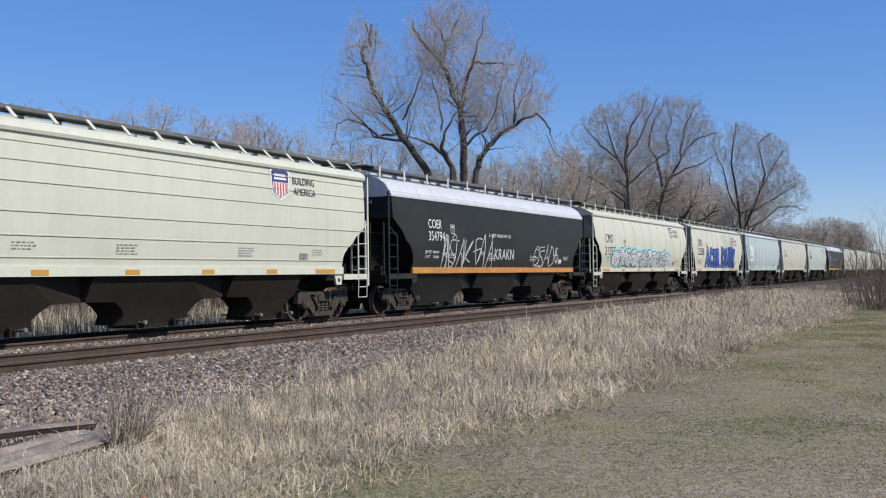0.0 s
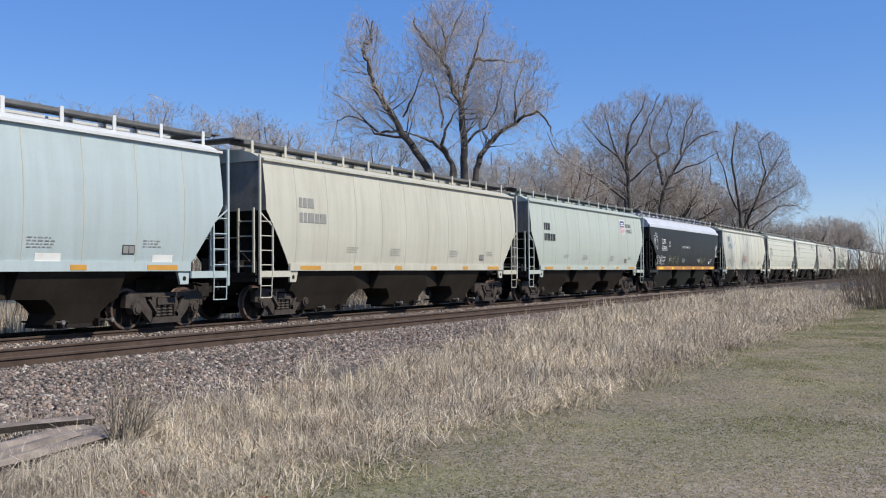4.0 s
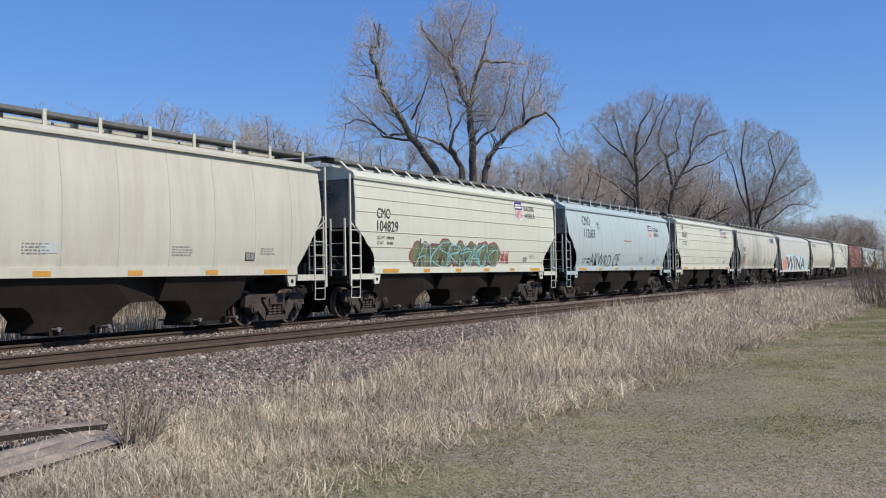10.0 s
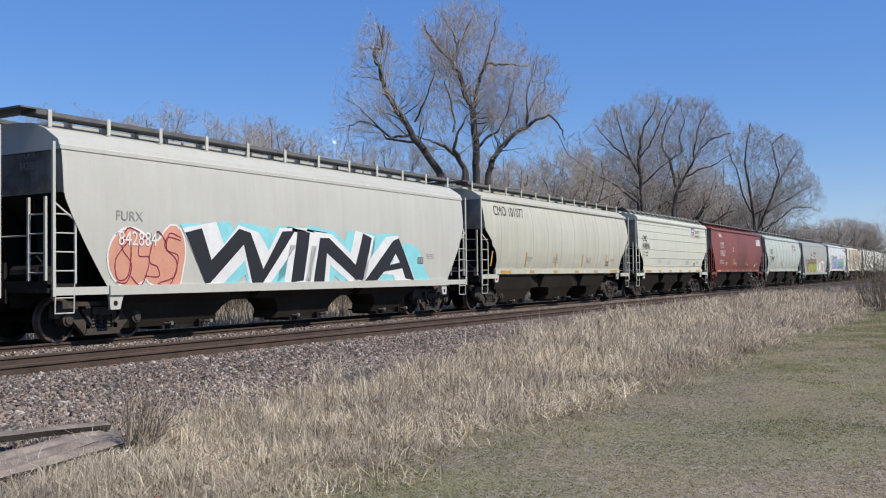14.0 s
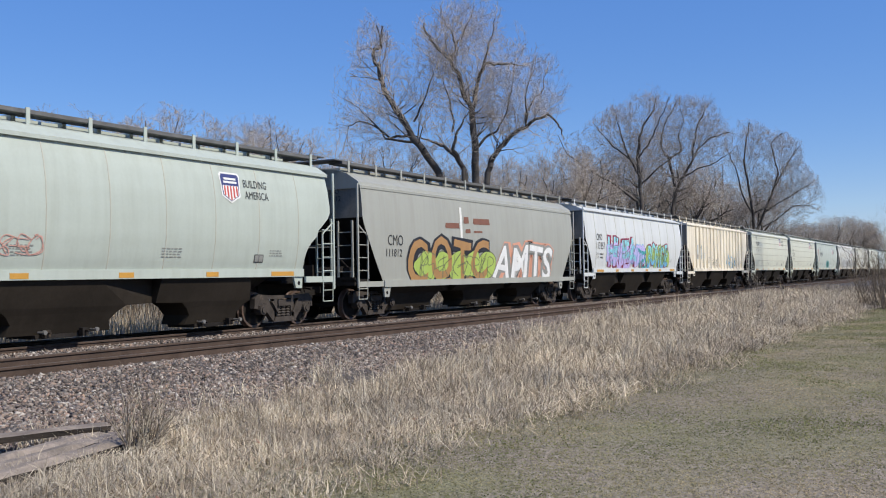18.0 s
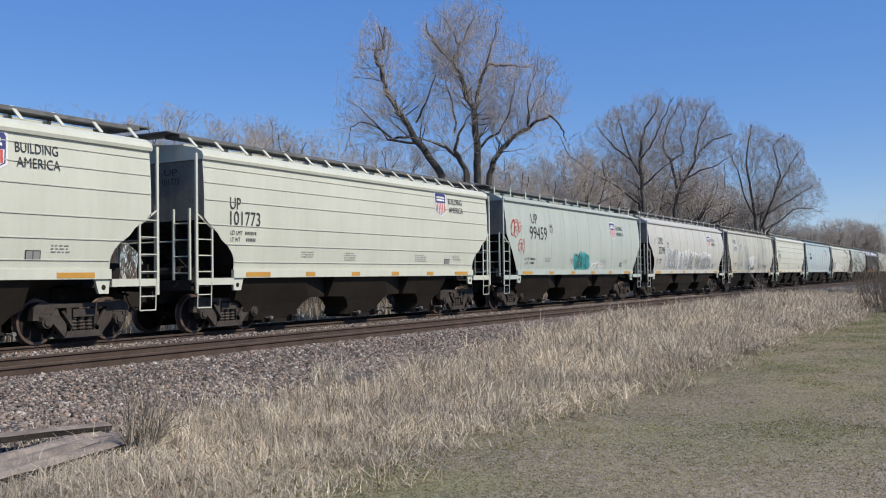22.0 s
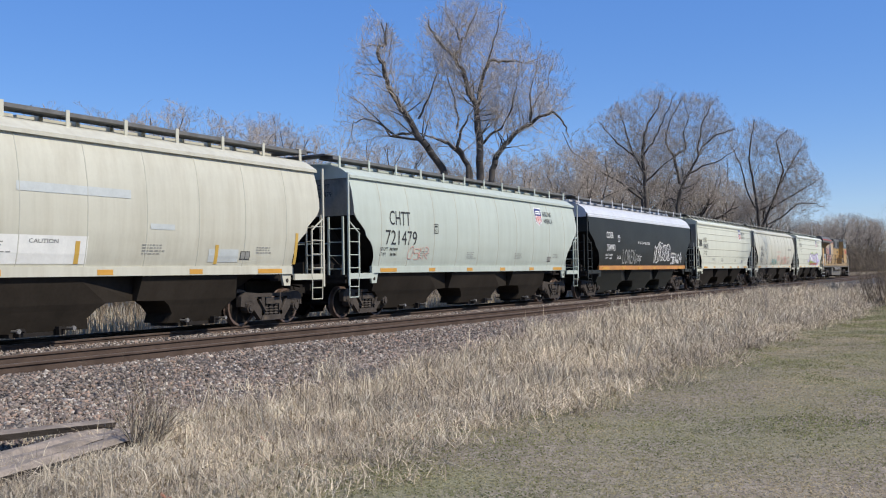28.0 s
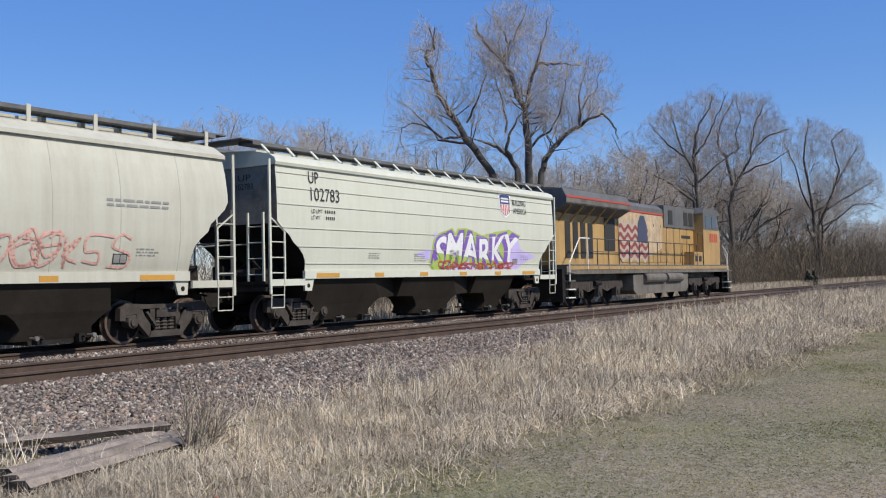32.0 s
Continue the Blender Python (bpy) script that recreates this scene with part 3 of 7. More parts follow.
def fork(rnd, out, p, d, length, r, level, up, wide, drop=0.80, tip=0.008, inside=None):
    """A limb that wanders, sends out side twigs and splits in two at its end, down to fine twigs."""
    n = 3 if level > 1 else 2
    for i in range(n):
        d = (d + Vector((rnd.gauss(0, 0.19), rnd.gauss(0, 0.19), rnd.gauss(0, 0.15) + up))).normalized()
        q = p + d * (length / n)
        if inside and not inside(q):
            return
        r1 = max(r * 0.9, tip * 0.7)
        out[0 if r > 0.03 else 1].append((tuple(p), tuple(q), r, r1, 6 if r > 0.06 else 4 if r > 0.02 else 3))
        p, r = q, r1
        if level > 0 and rnd.random() < 0.7:
            sp = Vector((rnd.gauss(0, 1), rnd.gauss(0, 1), rnd.gauss(0.1, 0.8))).normalized()
            fork(rnd, out, p, (d + sp * 0.9).normalized(), length * rnd.uniform(0.4, 0.65), max(r * 0.4, tip), max(0, level - 2), up * 0.5, wide, drop, tip, inside)
    if level > 0:
        side = d.cross(Vector((rnd.gauss(0, 1), rnd.gauss(0, 1), rnd.gauss(0, 1)))).normalized()
        a = rnd.uniform(0.12, 0.4) * wide
        b = rnd.uniform(0.45, 0.8) * wide
        fork(rnd, out, p, (d + side * a).normalized(), length * drop * rnd.uniform(0.85, 1.1), r * 0.80, level - 1, up, wide, drop, tip, inside)
        fork(rnd, out, p, (d - side * b).normalized(), length * drop * rnd.uniform(0.7, 1.0), r * 0.64, level - 1, up, wide, drop, tip, inside)


def within(outline, deep):
    """A test for a crown: inside its outline (across, up) and not too deep."""
    mx, mz = sum(x for x, z in outline) / len(outline), sum(z for x, z in outline) / len(outline)

    def inside(q, loose=1.0):
        hit, n = False, len(outline)
        qx, qz = mx + (q.x - mx) / loose, mz + (q.z - mz) / loose
        for k in range(n):
            (x0, z0), (x1, z1) = outline[k], outline[k - 1]
            if (z0 > qz) != (z1 > qz) and qx < (x1 - x0) * (qz - z0) / (z1 - z0) + x0:
                hit = not hit
        return hit and abs(q.y) < deep
    return inside


def sketched_tree(name, limbs, crown, seed, label, at, twigs, shoots, level, reach, tip, foot):
    """limbs: (points across and up in the plane that faces the lawn, first radius); fine twigs fill the crown from them."""
    rnd = random.Random(seed)
    out, inside = ([], []), within(crown, 0.42 * (max(x for x, z in crown) - min(x for x, z in crown)))
    for flat_pts, r in limbs:
        r *= 0.66
        depth, pts = (0.0 if r > 0.16 else rnd.gauss(0, 0.3)), []
        if flat_pts[0][1] < 9.2 and r > 0.12:
            pts.append((foot + 0.45 * (flat_pts[0][0] - foot), 0.0, -0.3))
        for x, z in flat_pts:
            pts.append((x, depth, z))
            depth += rnd.gauss(0, 0.45)
        n = len(pts)
        for i in range(n - 1):
            a, b = Vector(pts[i]), Vector(pts[i + 1])
            r0, r1 = r * (1 - 0.82 * i / (n - 1)), r * (1 - 0.82 * (i + 1) / (n - 1))
            e = a.copy()
            for k in range(3):
                s, e = e, a.lerp(b, (k + 1) / 3) + (Vector((rnd.gauss(0, 0.05), rnd.gauss(0, 0.06), rnd.gauss(0, 0.05))) if k < 2 else Vector((0, 0, 0)))
                out[0].append((tuple(s), tuple(e), r0 + (r1 - r0) * k / 3, r0 + (r1 - r0) * (k + 1) / 3, 8))
                if e.z > 7.0:
                    d = (b - a).normalized()
                    for _ in range(int(shoots + rnd.random())):
                        loose = rnd.choice((0.82, 0.90, 0.96, 1.0, 1.05))
                        sp = Vector((rnd.gauss(0, 1), rnd.gauss(0, 1), rnd.gauss(0.35, 0.6))).normalized()
                        fork(rnd, out, e, (d * 0.5 + sp).normalized(), rnd.uniform(*reach), max(tip * 1.6, r1 * 0.24), level, 0.045, 1.0, 0.80, tip, functools.partial(inside, loose=loose))
        for _ in range(2):
            fork(rnd, out, Vector(pts[-1]), (Vector(pts[-1]) - Vector(pts[-2])).normalized(), reach[1] * 0.8, max(0.025, r * 0.18), level, 0.04, 1.0, 0.80, tip, inside)
    tree = thing(name, label, "tree", "bare trees behind the tracks", at=at)
    part("trunk", twig_mesh(out[0], "trunk", BARK), tree, "dark grey-brown trunk and limbs")
    part("crown", twig_mesh(out[1], "crown", twigs), tree, "fine pale bare twigs")
    return tree


BIG_LIMBS = []
BIG_LIMBS.append(([(-1.3, 7.8), (-2.2, 9.1), (-2.9, 10.1), (-3.7, 11.4), (-4.4, 12.6), (-4.6, 13.6), (-4.9, 14.4), (-4.9, 14.9), (-4.5, 15.1), (-4.5, 15.5)], 0.36))
BIG_LIMBS.append(([(-4.9, 14.9), (-5.3, 15.2), (-6.0, 15.1)], 0.06))
BIG_LIMBS.append(([(-4.6, 13.3), (-5.1, 13.5), (-6.1, 13.7)], 0.07))
BIG_LIMBS.append(([(-2.9, 10.1), (-4.1, 9.9), (-5.1, 10.7), (-5.8, 10.8), (-6.4, 10.5), (-6.5, 10.0)], 0.12))
BIG_LIMBS.append(([(-2.7, 9.6), (-4.4, 9.9), (-5.4, 11.2), (-6.0, 11.9)], 0.12))
BIG_LIMBS.append(([(0.2, 7.8), (-0.3, 8.7), (-1.0, 9.4), (-1.7, 9.8), (-2.4, 10.1)], 0.3))
BIG_LIMBS.append(([(0.1, 8.1), (-0.5, 9.0), (-0.3, 9.8), (0.1, 10.5), (0.5, 11.3)], 0.22))
BIG_LIMBS.append(([(0.8, 7.8), (0.8, 9.2), (0.7, 10.6), (0.6, 11.5), (0.2, 12.3), (0.0, 13.2), (-0.5, 14.3), (-1.1, 14.9), (-1.6, 15.4), (-1.9, 15.9), (-2.0, 16.4)], 0.36))
BIG_LIMBS.append(([(0.7, 11.5), (0.9, 12.5), (1.1, 13.3), (1.4, 13.9), (2.2, 14.1), (2.7, 13.9), (3.4, 13.8)], 0.22))
BIG_LIMBS.append(([(-0.4, 14.3), (-0.2, 15.2), (0.2, 15.9), (0.7, 16.9), (0.8, 17.2)], 0.12))
BIG_LIMBS.append(([(-0.2, 15.2), (-0.4, 15.6), (-0.8, 16.2)], 0.08))
BIG_LIMBS.append(([(1.5, 7.8), (1.8, 8.6), (2.3, 9.3), (2.9, 9.9), (3.8, 10.4), (4.3, 10.8), (5.0, 11.0), (5.5, 10.3), (5.7, 9.8)], 0.3))
BIG_LIMBS.append(([(3.8, 10.4), (3.8, 11.1), (4.1, 11.7), (4.7, 12.4), (5.0, 13.5)], 0.11))
BIG_LIMBS.append(([(3.7, 10.4), (3.7, 12.0), (4.0, 13.0)], 0.09))
BIG_LIMBS.append(([(-0.5, 10.1), (-0.6, 12.1), (-1.0, 13.4), (-1.2, 13.6)], 0.1))
BIG_LIMBS.append(([(-2.7, 10.8), (-2.1, 11.8), (-1.5, 13.4), (-1.4, 13.8)], 0.1))
BIG_LIMBS.append(([(0.8, 9.2), (1.4, 9.8), (2.1, 10.2), (2.7, 11.4), (3.0, 13.0)], 0.14))
BIG_LIMBS.append(([(1.1, 13.3), (1.6, 14.6), (2.0, 16.0), (2.1, 16.8)], 0.1))
BIG_CROWN = [(-7.5, 8.8), (-7.3, 11.4), (-6.9, 13.2), (-6.2, 14.6), (-5.9, 16.3), (-5.4, 16.7), (-4.2, 16.1), (-3.6, 15.0), (-2.8, 15.0), (-2.5, 16.5), (-1.6, 16.9), (-0.6, 17.6), (0.8, 17.7), (2.1, 17.6), (3.0, 16.4), (3.6, 15.7), (3.9, 14.4), (5.3, 14.3), (5.9, 12.8), (6.4, 11.6), (6.1, 9.7), (4.9, 8.4)]
sketched_tree("cottonwood_tree", BIG_LIMBS, BIG_CROWN, 11, "large bare many-limbed tree with fine grey twigs behind the tracks",
              Matrix.Translation((47.9, 26.0, -0.15)) @ pose(0, 0, 0, 0, 0, -61), TWIG, 1.7, 4, (0.8, 1.5), 0.0062, 0.4)
FAN_LIMBS = []
FAN_LIMBS.append(([(-0.0, 8.3), (-0.1, 10.5), (-0.3, 12.7), (-0.1, 14.4), (0.3, 15.8), (1.3, 17.2), (1.5, 18.4)], 0.34))
FAN_LIMBS.append(([(-0.1, 11.0), (-1.0, 12.7), (-1.7, 14.7), (-2.1, 16.2), (-2.3, 17.4)], 0.16))
FAN_LIMBS.append(([(-0.3, 12.7), (0.7, 13.8), (1.4, 15.3), (2.2, 16.7), (2.7, 17.9)], 0.15))
FAN_LIMBS.append(([(-1.0, 12.7), (-2.6, 14.0), (-3.8, 15.5), (-4.3, 16.3)], 0.12))
FAN_LIMBS.append(([(-0.1, 10.2), (1.8, 11.9), (3.5, 13.0)], 0.15))
FAN_LIMBS.append(([(-0.4, 8.6), (-2.2, 10.1), (-4.6, 11.6), (-6.8, 13.2), (-7.7, 15.2)], 0.2))
FAN_CROWN = [(-8.8, 7.8), (-8.7, 13.8), (-7.5, 14.7), (-5.0, 15.8), (-4.5, 16.8), (-2.5, 17.9), (-0.9, 18.4), (1.5, 18.9), (2.7, 17.9), (3.3, 15.6), (4.2, 12.5), (3.6, 7.5)]
sketched_tree("bare_tree", FAN_LIMBS, FAN_CROWN, 31, "tall bare spreading tree with grey-brown twigs",
              Matrix.Translation((87.1, 28.0, -0.15)) @ pose(0, 0, 0, 0, 0, -72.2), TWIG2, 2.6, 4, (1.0, 2.2), 0.0085, 0.0)
ARCH_LIMBS = []
ARCH_LIMBS.append(([(-0.0, 8.5), (0.4, 10.3), (1.0, 11.7), (2.0, 13.2), (2.7, 14.8), (4.2, 16.0), (6.0, 16.4)], 0.36))
ARCH_LIMBS.append(([(0.3, 10.9), (-0.2, 13.9), (-0.9, 15.0), (-1.0, 16.4), (-0.5, 17.7), (0.4, 19.3)], 0.26))
ARCH_LIMBS.append(([(-0.2, 13.9), (1.0, 14.6), (0.8, 16.3), (1.4, 17.9), (1.0, 19.5)], 0.16))
ARCH_LIMBS.append(([(2.0, 13.2), (2.4, 15.4), (2.8, 17.3), (3.5, 18.8), (4.0, 19.6)], 0.16))
ARCH_LIMBS.append(([(1.0, 11.7), (2.6, 12.7), (4.6, 13.3), (6.2, 14.4)], 0.15))
ARCH_CROWN = [(-3.1, 8.3), (-2.4, 14.0), (-1.8, 18.6), (-0.4, 19.9), (0.9, 20.5), (2.7, 20.2), (4.3, 19.9), (5.3, 18.5), (6.5, 16.8), (6.7, 14.4), (5.9, 11.2), (5.0, 8.0)]
sketched_tree("bare_tree", ARCH_LIMBS, ARCH_CROWN, 32, "tall bare tree with arching limbs behind the tracks",
              Matrix.Translation((99.0, 28.5, -0.15)) @ pose(0, 0, 0, 0, 0, -73.9), TWIG2, 2.6, 4, (1.1, 2.4), 0.0085, 0.5)
ROUND_LIMBS = []
ROUND_LIMBS.append(([(-0.1, 7.4), (-0.3, 10.2), (-0.7, 13.6), (-1.1, 16.3), (-0.8, 18.6), (-0.4, 20.5)], 0.36))
ROUND_LIMBS.append(([(-0.3, 9.5), (-1.4, 11.9), (-2.0, 14.7), (-2.9, 17.4), (-3.6, 18.8)], 0.2))
ROUND_LIMBS.append(([(0.4, 7.5), (1.4, 9.8), (2.4, 12.4), (3.1, 14.4), (2.7, 16.4), (2.3, 18.4), (3.2, 19.2)], 0.3))
ROUND_LIMBS.append(([(2.4, 12.4), (3.9, 15.0), (5.2, 17.3), (5.7, 17.9)], 0.15))
ROUND_LIMBS.append(([(1.4, 9.5), (3.0, 10.6), (4.9, 11.7), (6.5, 12.6), (7.4, 13.2)], 0.16))
ROUND_LIMBS.append(([(0.9, 7.5), (2.6, 8.4), (4.5, 10.0), (6.7, 10.1), (7.6, 9.6)], 0.15))
ROUND_CROWN = [(-5.4, 7.7), (-4.5, 16.8), (-3.1, 19.8), (-1.2, 21.4), (0.7, 21.2), (2.3, 20.1), (4.5, 19.3), (6.0, 18.2), (6.5, 15.5), (8.0, 13.5), (8.9, 10.8), (7.8, 7.3)]
sketched_tree("bare_tree", ROUND_LIMBS, ROUND_CROWN, 33, "tall bare round-crowned tree with forked trunk behind the tracks",
              Matrix.Translation((127.8, 26.0, -0.15)) @ pose(0, 0, 0, 0, 0, -78.5), TWIG2, 2.7, 4, (1.2, 2.6), 0.0105, 0.4)


def side_tree(name, seed, height, label, twigs):
    """A short trunk that forks low into a rounded fan of spreading limbs."""
    rnd = random.Random(seed)
    low = height * rnd.uniform(0.14, 0.2)
    out = ([], [])
    base = 0.020 * height
    out[0].append(((0, 0, -0.3), (0.05, 0.05, low * 0.5), base, base * 0.85, 8))
    out[0].append(((0.05, 0.05, low * 0.5), (0, 0, low), base * 0.85, base * 0.8, 8))
    count = rnd.randint(4, 5)

    def dome(q):
        return (q.x * q.x + q.y * q.y) / (0.40 * height) ** 2 + ((q.z - 0.45 * height) / (0.54 * height)) ** 2 < 1

    for i in range(count):
        a = 2 * math.pi * (i + rnd.uniform(-0.3, 0.3)) / count
        lean = rnd.uniform(0.2, 0.5) if i else 0.1
        d = Vector((math.cos(a) * lean, math.sin(a) * lean, 1)).normalized()
        fork(rnd, out, Vector((0, 0, low * 0.97)), d, height * rnd.uniform(0.26, 0.30), base * rnd.uniform(0.50, 0.68), 8, 0.055, 0.85, 0.76, 0.010, dome)
    tree = thing(name, label, "tree", "bare trees behind the tracks")
    part("trunk", twig_mesh(out[0], "trunk", BARK), tree, "dark grey-brown trunk and limbs")
    part("crown", twig_mesh(out[1], "crown", twigs), tree, "fine grey-brown bare twigs")
    return tree


GROVE = [side_tree("bare_tree", 21, 18, "tall bare spreading tree with grey-brown twigs", TWIG2),
         side_tree("bare_tree", 22, 18, "tall bare tree with forked trunk behind the tracks", TWIG2),
         side_tree("bare_tree", 23, 18, "bare slender tree with pale twigs behind the tracks", TWIG)]
# kind, x, y, height factor, turn
PLACES = [(0, 92.0, 33.0, 0.86, 0), (1, 103.0, 33.5, 0.92, 70), (2, 110.0, 31.0, 0.9, 110), (0, 82.0, 34.0, 0.78, 130), (1, 118.0, 30.0, 0.92, 200), (2, 146.0, 29.5, 0.95, 20),
          (0, 114.0, 33.0, 0.8, 250), (0, 124.0, 31.0, 0.8, 10), (2, 76.0, 31.0, 0.74, 90), (2, 69.0, 34.0, 0.66, 310), (1, 160.0, 31.0, 0.75, 40), (0, 172.0, 33.0, 0.68, 80)]
PLACES += [(0, 184.0, 31.0, 0.66, 330), (2, 196.0, 32.0, 0.66, 120), (0, 208.0, 33.0, 0.68, 60), (1, 222.0, 34.0, 0.70, 160), (0, 236.0, 32.0, 0.72, 220), (0, 252.0, 35.0, 0.8, 100),
           (2, 270.0, 35.0, 0.95, 270), (0, 290.0, 34.0, 1.0, 190), (1, 310.0, 36.0, 1.05, 300), (0, 335.0, 36.0, 1.05, 140), (0, 360.0, 38.0, 1.1, 15), (2, 400.0, 40.0, 1.2, 45), (0, 440.0, 42.0, 1.3, 230)]
PLACES += [(2, 51.0, 52.0, 0.86, 33), (2, 56.0, 50.0, 0.84, 99), (1, 61.0, 52.0, 0.88, 150), (2, 47.0, 54.0, 0.80, 190), (2, 66.0, 50.0, 0.86, 240), (0, 42.0, 53.0, 0.78, 80),
           (1, 72.0, 47.0, 0.84, 20), (2, 62.0, 42.0, 0.70, 290), (0, 80.0, 45.0, 0.88, 345), (2, 36.0, 55.0, 0.74, 10), (1, 88.0, 41.0, 0.82, 60), (1, 78.0, 38.0, 0.70, 130),
           (2, 54.0, 36.0, 0.52, 210), (2, 104.0, 38.0, 0.95, 120), (1, 134.0, 34.0, 0.95, 280), (2, 150.0, 34.0, 0.9, 175), (2, 58.0, 33.0, 0.50, 70), (2, 64.0, 30.0, 0.52, 160)]
used = [False] * 3
for k, x0, y0, s, turn in PLACES:
    m = Matrix.Translation((x0, y0, -0.15)) @ pose(0, 0, 0, 0, 0, turn)
    if not used[k]:
        ob, used[k] = GROVE[k], True
        ob.matrix_basis = m
    else:
        ob = copy_thing(GROVE[k], m)
    ob.scale = (s, s, s)


def brush(name, n, xr, yr, hr, w, label, seed):
    """A thicket of thin leaning stems with forks."""
    r = np.random.default_rng(seed)
    x, y = r.uniform(*xr, n), r.uniform(*yr, n)
    h = r.uniform(*hr, n) * (0.6 + 0.4 * np.sin(x * 0.35) * np.sin(x * 0.13 + 1) + 0.2)
    a = np.stack([x, y, np.full(n, -0.15)], -1)
    b = a + np.stack([r.normal(0, 0.10, n) * h, r.normal(0, 0.10, n) * h, h * 0.6], -1)
    segs_v = []
    for p, q, r0, r1 in [(a, b, w, w * 0.7)] + [(b, b + np.stack([r.normal(0, 0.16, n) * h, r.normal(0, 0.16, n) * h, h * r.uniform(0.2, 0.45, n)], -1), w * 0.7, w * 0.2) for _ in range(4)]:
        segs_v.append((p, q, r0, r1))
    rows = [(tuple(p[i]), tuple(q[i]), r0, r1, 3) for p, q, r0, r1 in segs_v for i in range(n)]
    return tagged(new(name, twig_mesh(rows, name, BRUSH)), label, "brush", kind="stuff")


brush("brush_thicket", 5200, (20, 180), (25, 33), (2.0, 6.0), 0.02, "grey-brown leafless thicket behind the tracks", 5)
brush("brush_thicket", 5200, (110, 420), (24, 34), (3.0, 8.0), 0.05, "distant leafless thicket along the railway", 6)

# ---- the train ----
# outline of each car kind: height above rail and half width, from side sill to eave
SIDES = {"curved": [(1.40, 1.44), (1.75, 1.53), (2.2, 1.60), (2.7, 1.62), (3.2, 1.60), (3.65, 1.53), (4.02, 1.43)],
         "panel": [(1.40, 1.50), (1.75, 1.54), (2.2, 1.58), (2.7, 1.60), (3.2, 1.60), (3.65, 1.58), (4.05, 1.55)],
         "flat": [(1.40, 1.50), (1.75, 1.55), (2.2, 1.59), (2.7, 1.60), (3.2, 1.58), (3.65, 1.53), (4.12, 1.47)],
         "smooth": [(1.40, 1.50), (1.75, 1.56), (2.2, 1.60), (2.7, 1.60), (3.2, 1.58), (3.5, 1.56), (3.72, 1.54)],
         "ribbed": [(1.40, 1.50), (1.75, 1.50), (2.2, 1.50), (2.7, 1.50), (3.2, 1.50), (3.65, 1.50), (4.12, 1.50)],
         "deep": [(1.05, 1.54), (1.6, 1.57), (2.2, 1.60), (2.7, 1.60), (3.2, 1.58), (3.6, 1.55), (3.85, 1.52)]}
ROOFS = {"curved": [(4.02, 1.50), (4.10, 1.50), (4.16, 1.40), (4.32, 1.15), (4.42, 0.80), (4.47, 0.30), (4.48, 0.0)],
         "panel": [(4.05, 1.60), (4.12, 1.62), (4.22, 1.58), (4.32, 1.40), (4.42, 0.90), (4.46, 0.40), (4.48, 0.0)],
         "flat": [(4.12, 1.55), (4.18, 1.55), (4.20, 1.42), (4.33, 1.15), (4.42, 0.80), (4.47, 0.30), (4.48, 0.0)],
         "smooth": [(3.72, 1.56), (3.80, 1.56), (3.82, 1.52), (3.90, 1.51), (3.92, 1.46), (4.10, 1.36), (4.28, 1.10), (4.42, 0.72), (4.47, 0.30), (4.48, 0.0)],
         "ribbed": [(4.12, 1.56), (4.20, 1.56), (4.22, 1.45), (4.33, 1.15), (4.42, 0.80), (4.47, 0.30), (4.48, 0.0)],
         "deep": [(3.85, 1.54), (3.93, 1.54), (3.95, 1.50), (4.04, 1.48), (4.12, 1.36), (4.30, 1.08), (4.42, 0.72), (4.47, 0.30), (4.48, 0.0)]}
CUT = {"curved": (2.95, 1.05, 0.35), "panel": (2.65, 1.05, 0.30), "flat": (2.85, 1.05, 0.0), "smooth": (3.05, 1.25, 0.22), "ribbed": (2.9, 1.3, 0.0), "deep": (3.0, 1.15, 0.15)}
_shared = {}


def shared(key, build):
    if key not in _shared:
        _shared[key] = build()
    return _shared[key]


def half_width(kind, z):
    p = SIDES[kind]
    return float(np.interp(z, [a for a, b in p], [b for a, b in p]))


def end_inset(kind, z):
    """How far the side sheet is cut back at a height, convex towards the end."""
    zc, reach, bulge = CUT[kind]
    z0 = SIDES[kind][0][0]
    if z >= zc:
        return 0.0
    s = (zc - z) / (zc - z0)
    if kind in ("curved", "panel", "smooth"):
        return reach * float(np.interp(s, [0, 0.27, 0.40, 0.47, 0.56, 0.74, 1], [0, 0.50, 0.58, 0.76, 0.89, 1.0, 1.0]))
    return reach * (s ** (1 + bulge * 1.6))


def rows_of(kind):
    p, zs = SIDES[kind], []
    for (a, _), (b, _) in zip(p, p[1:]):
        zs += list(np.linspace(a, b, 4)[:-1])
    return zs + [p[-1][0]]


def body_mesh(kind, half):
    """Side sheets with their cut corners."""
    m, zs = Mesh(), rows_of(kind)
    n, xs_ = len(zs), 13
    for s in (-1, 1):
        v = []
        for z in zs:
            e = half - end_inset(kind, z)
            v += [(-e + 2 * e * i / (xs_ - 1), s * half_width(kind, z), z) for i in range(xs_)]
        m.add(v, [(k * xs_ + i, k * xs_ + i + 1, (k + 1) * xs_ + i + 1, (k + 1) * xs_ + i) for k in range(n - 1) for i in range(xs_ - 1)])
    return m.data("body", None, True)


def end_wall_mesh(kind, half, s):
    """The upright sheet that closes one end above the slope."""
    zc, v = CUT[kind][0], []
    up = [zc] + [z for z in rows_of(kind) if z > zc]
    for z in up:
        w = half_width(kind, z) - 0.002
        v += [(s * half, -w, z), (s * half, w, z)]
    return Mesh().add(v, [(k * 2, k * 2 + 1, k * 2 + 3, k * 2 + 2) for k in range(len(up) - 1)]).data("end_wall")


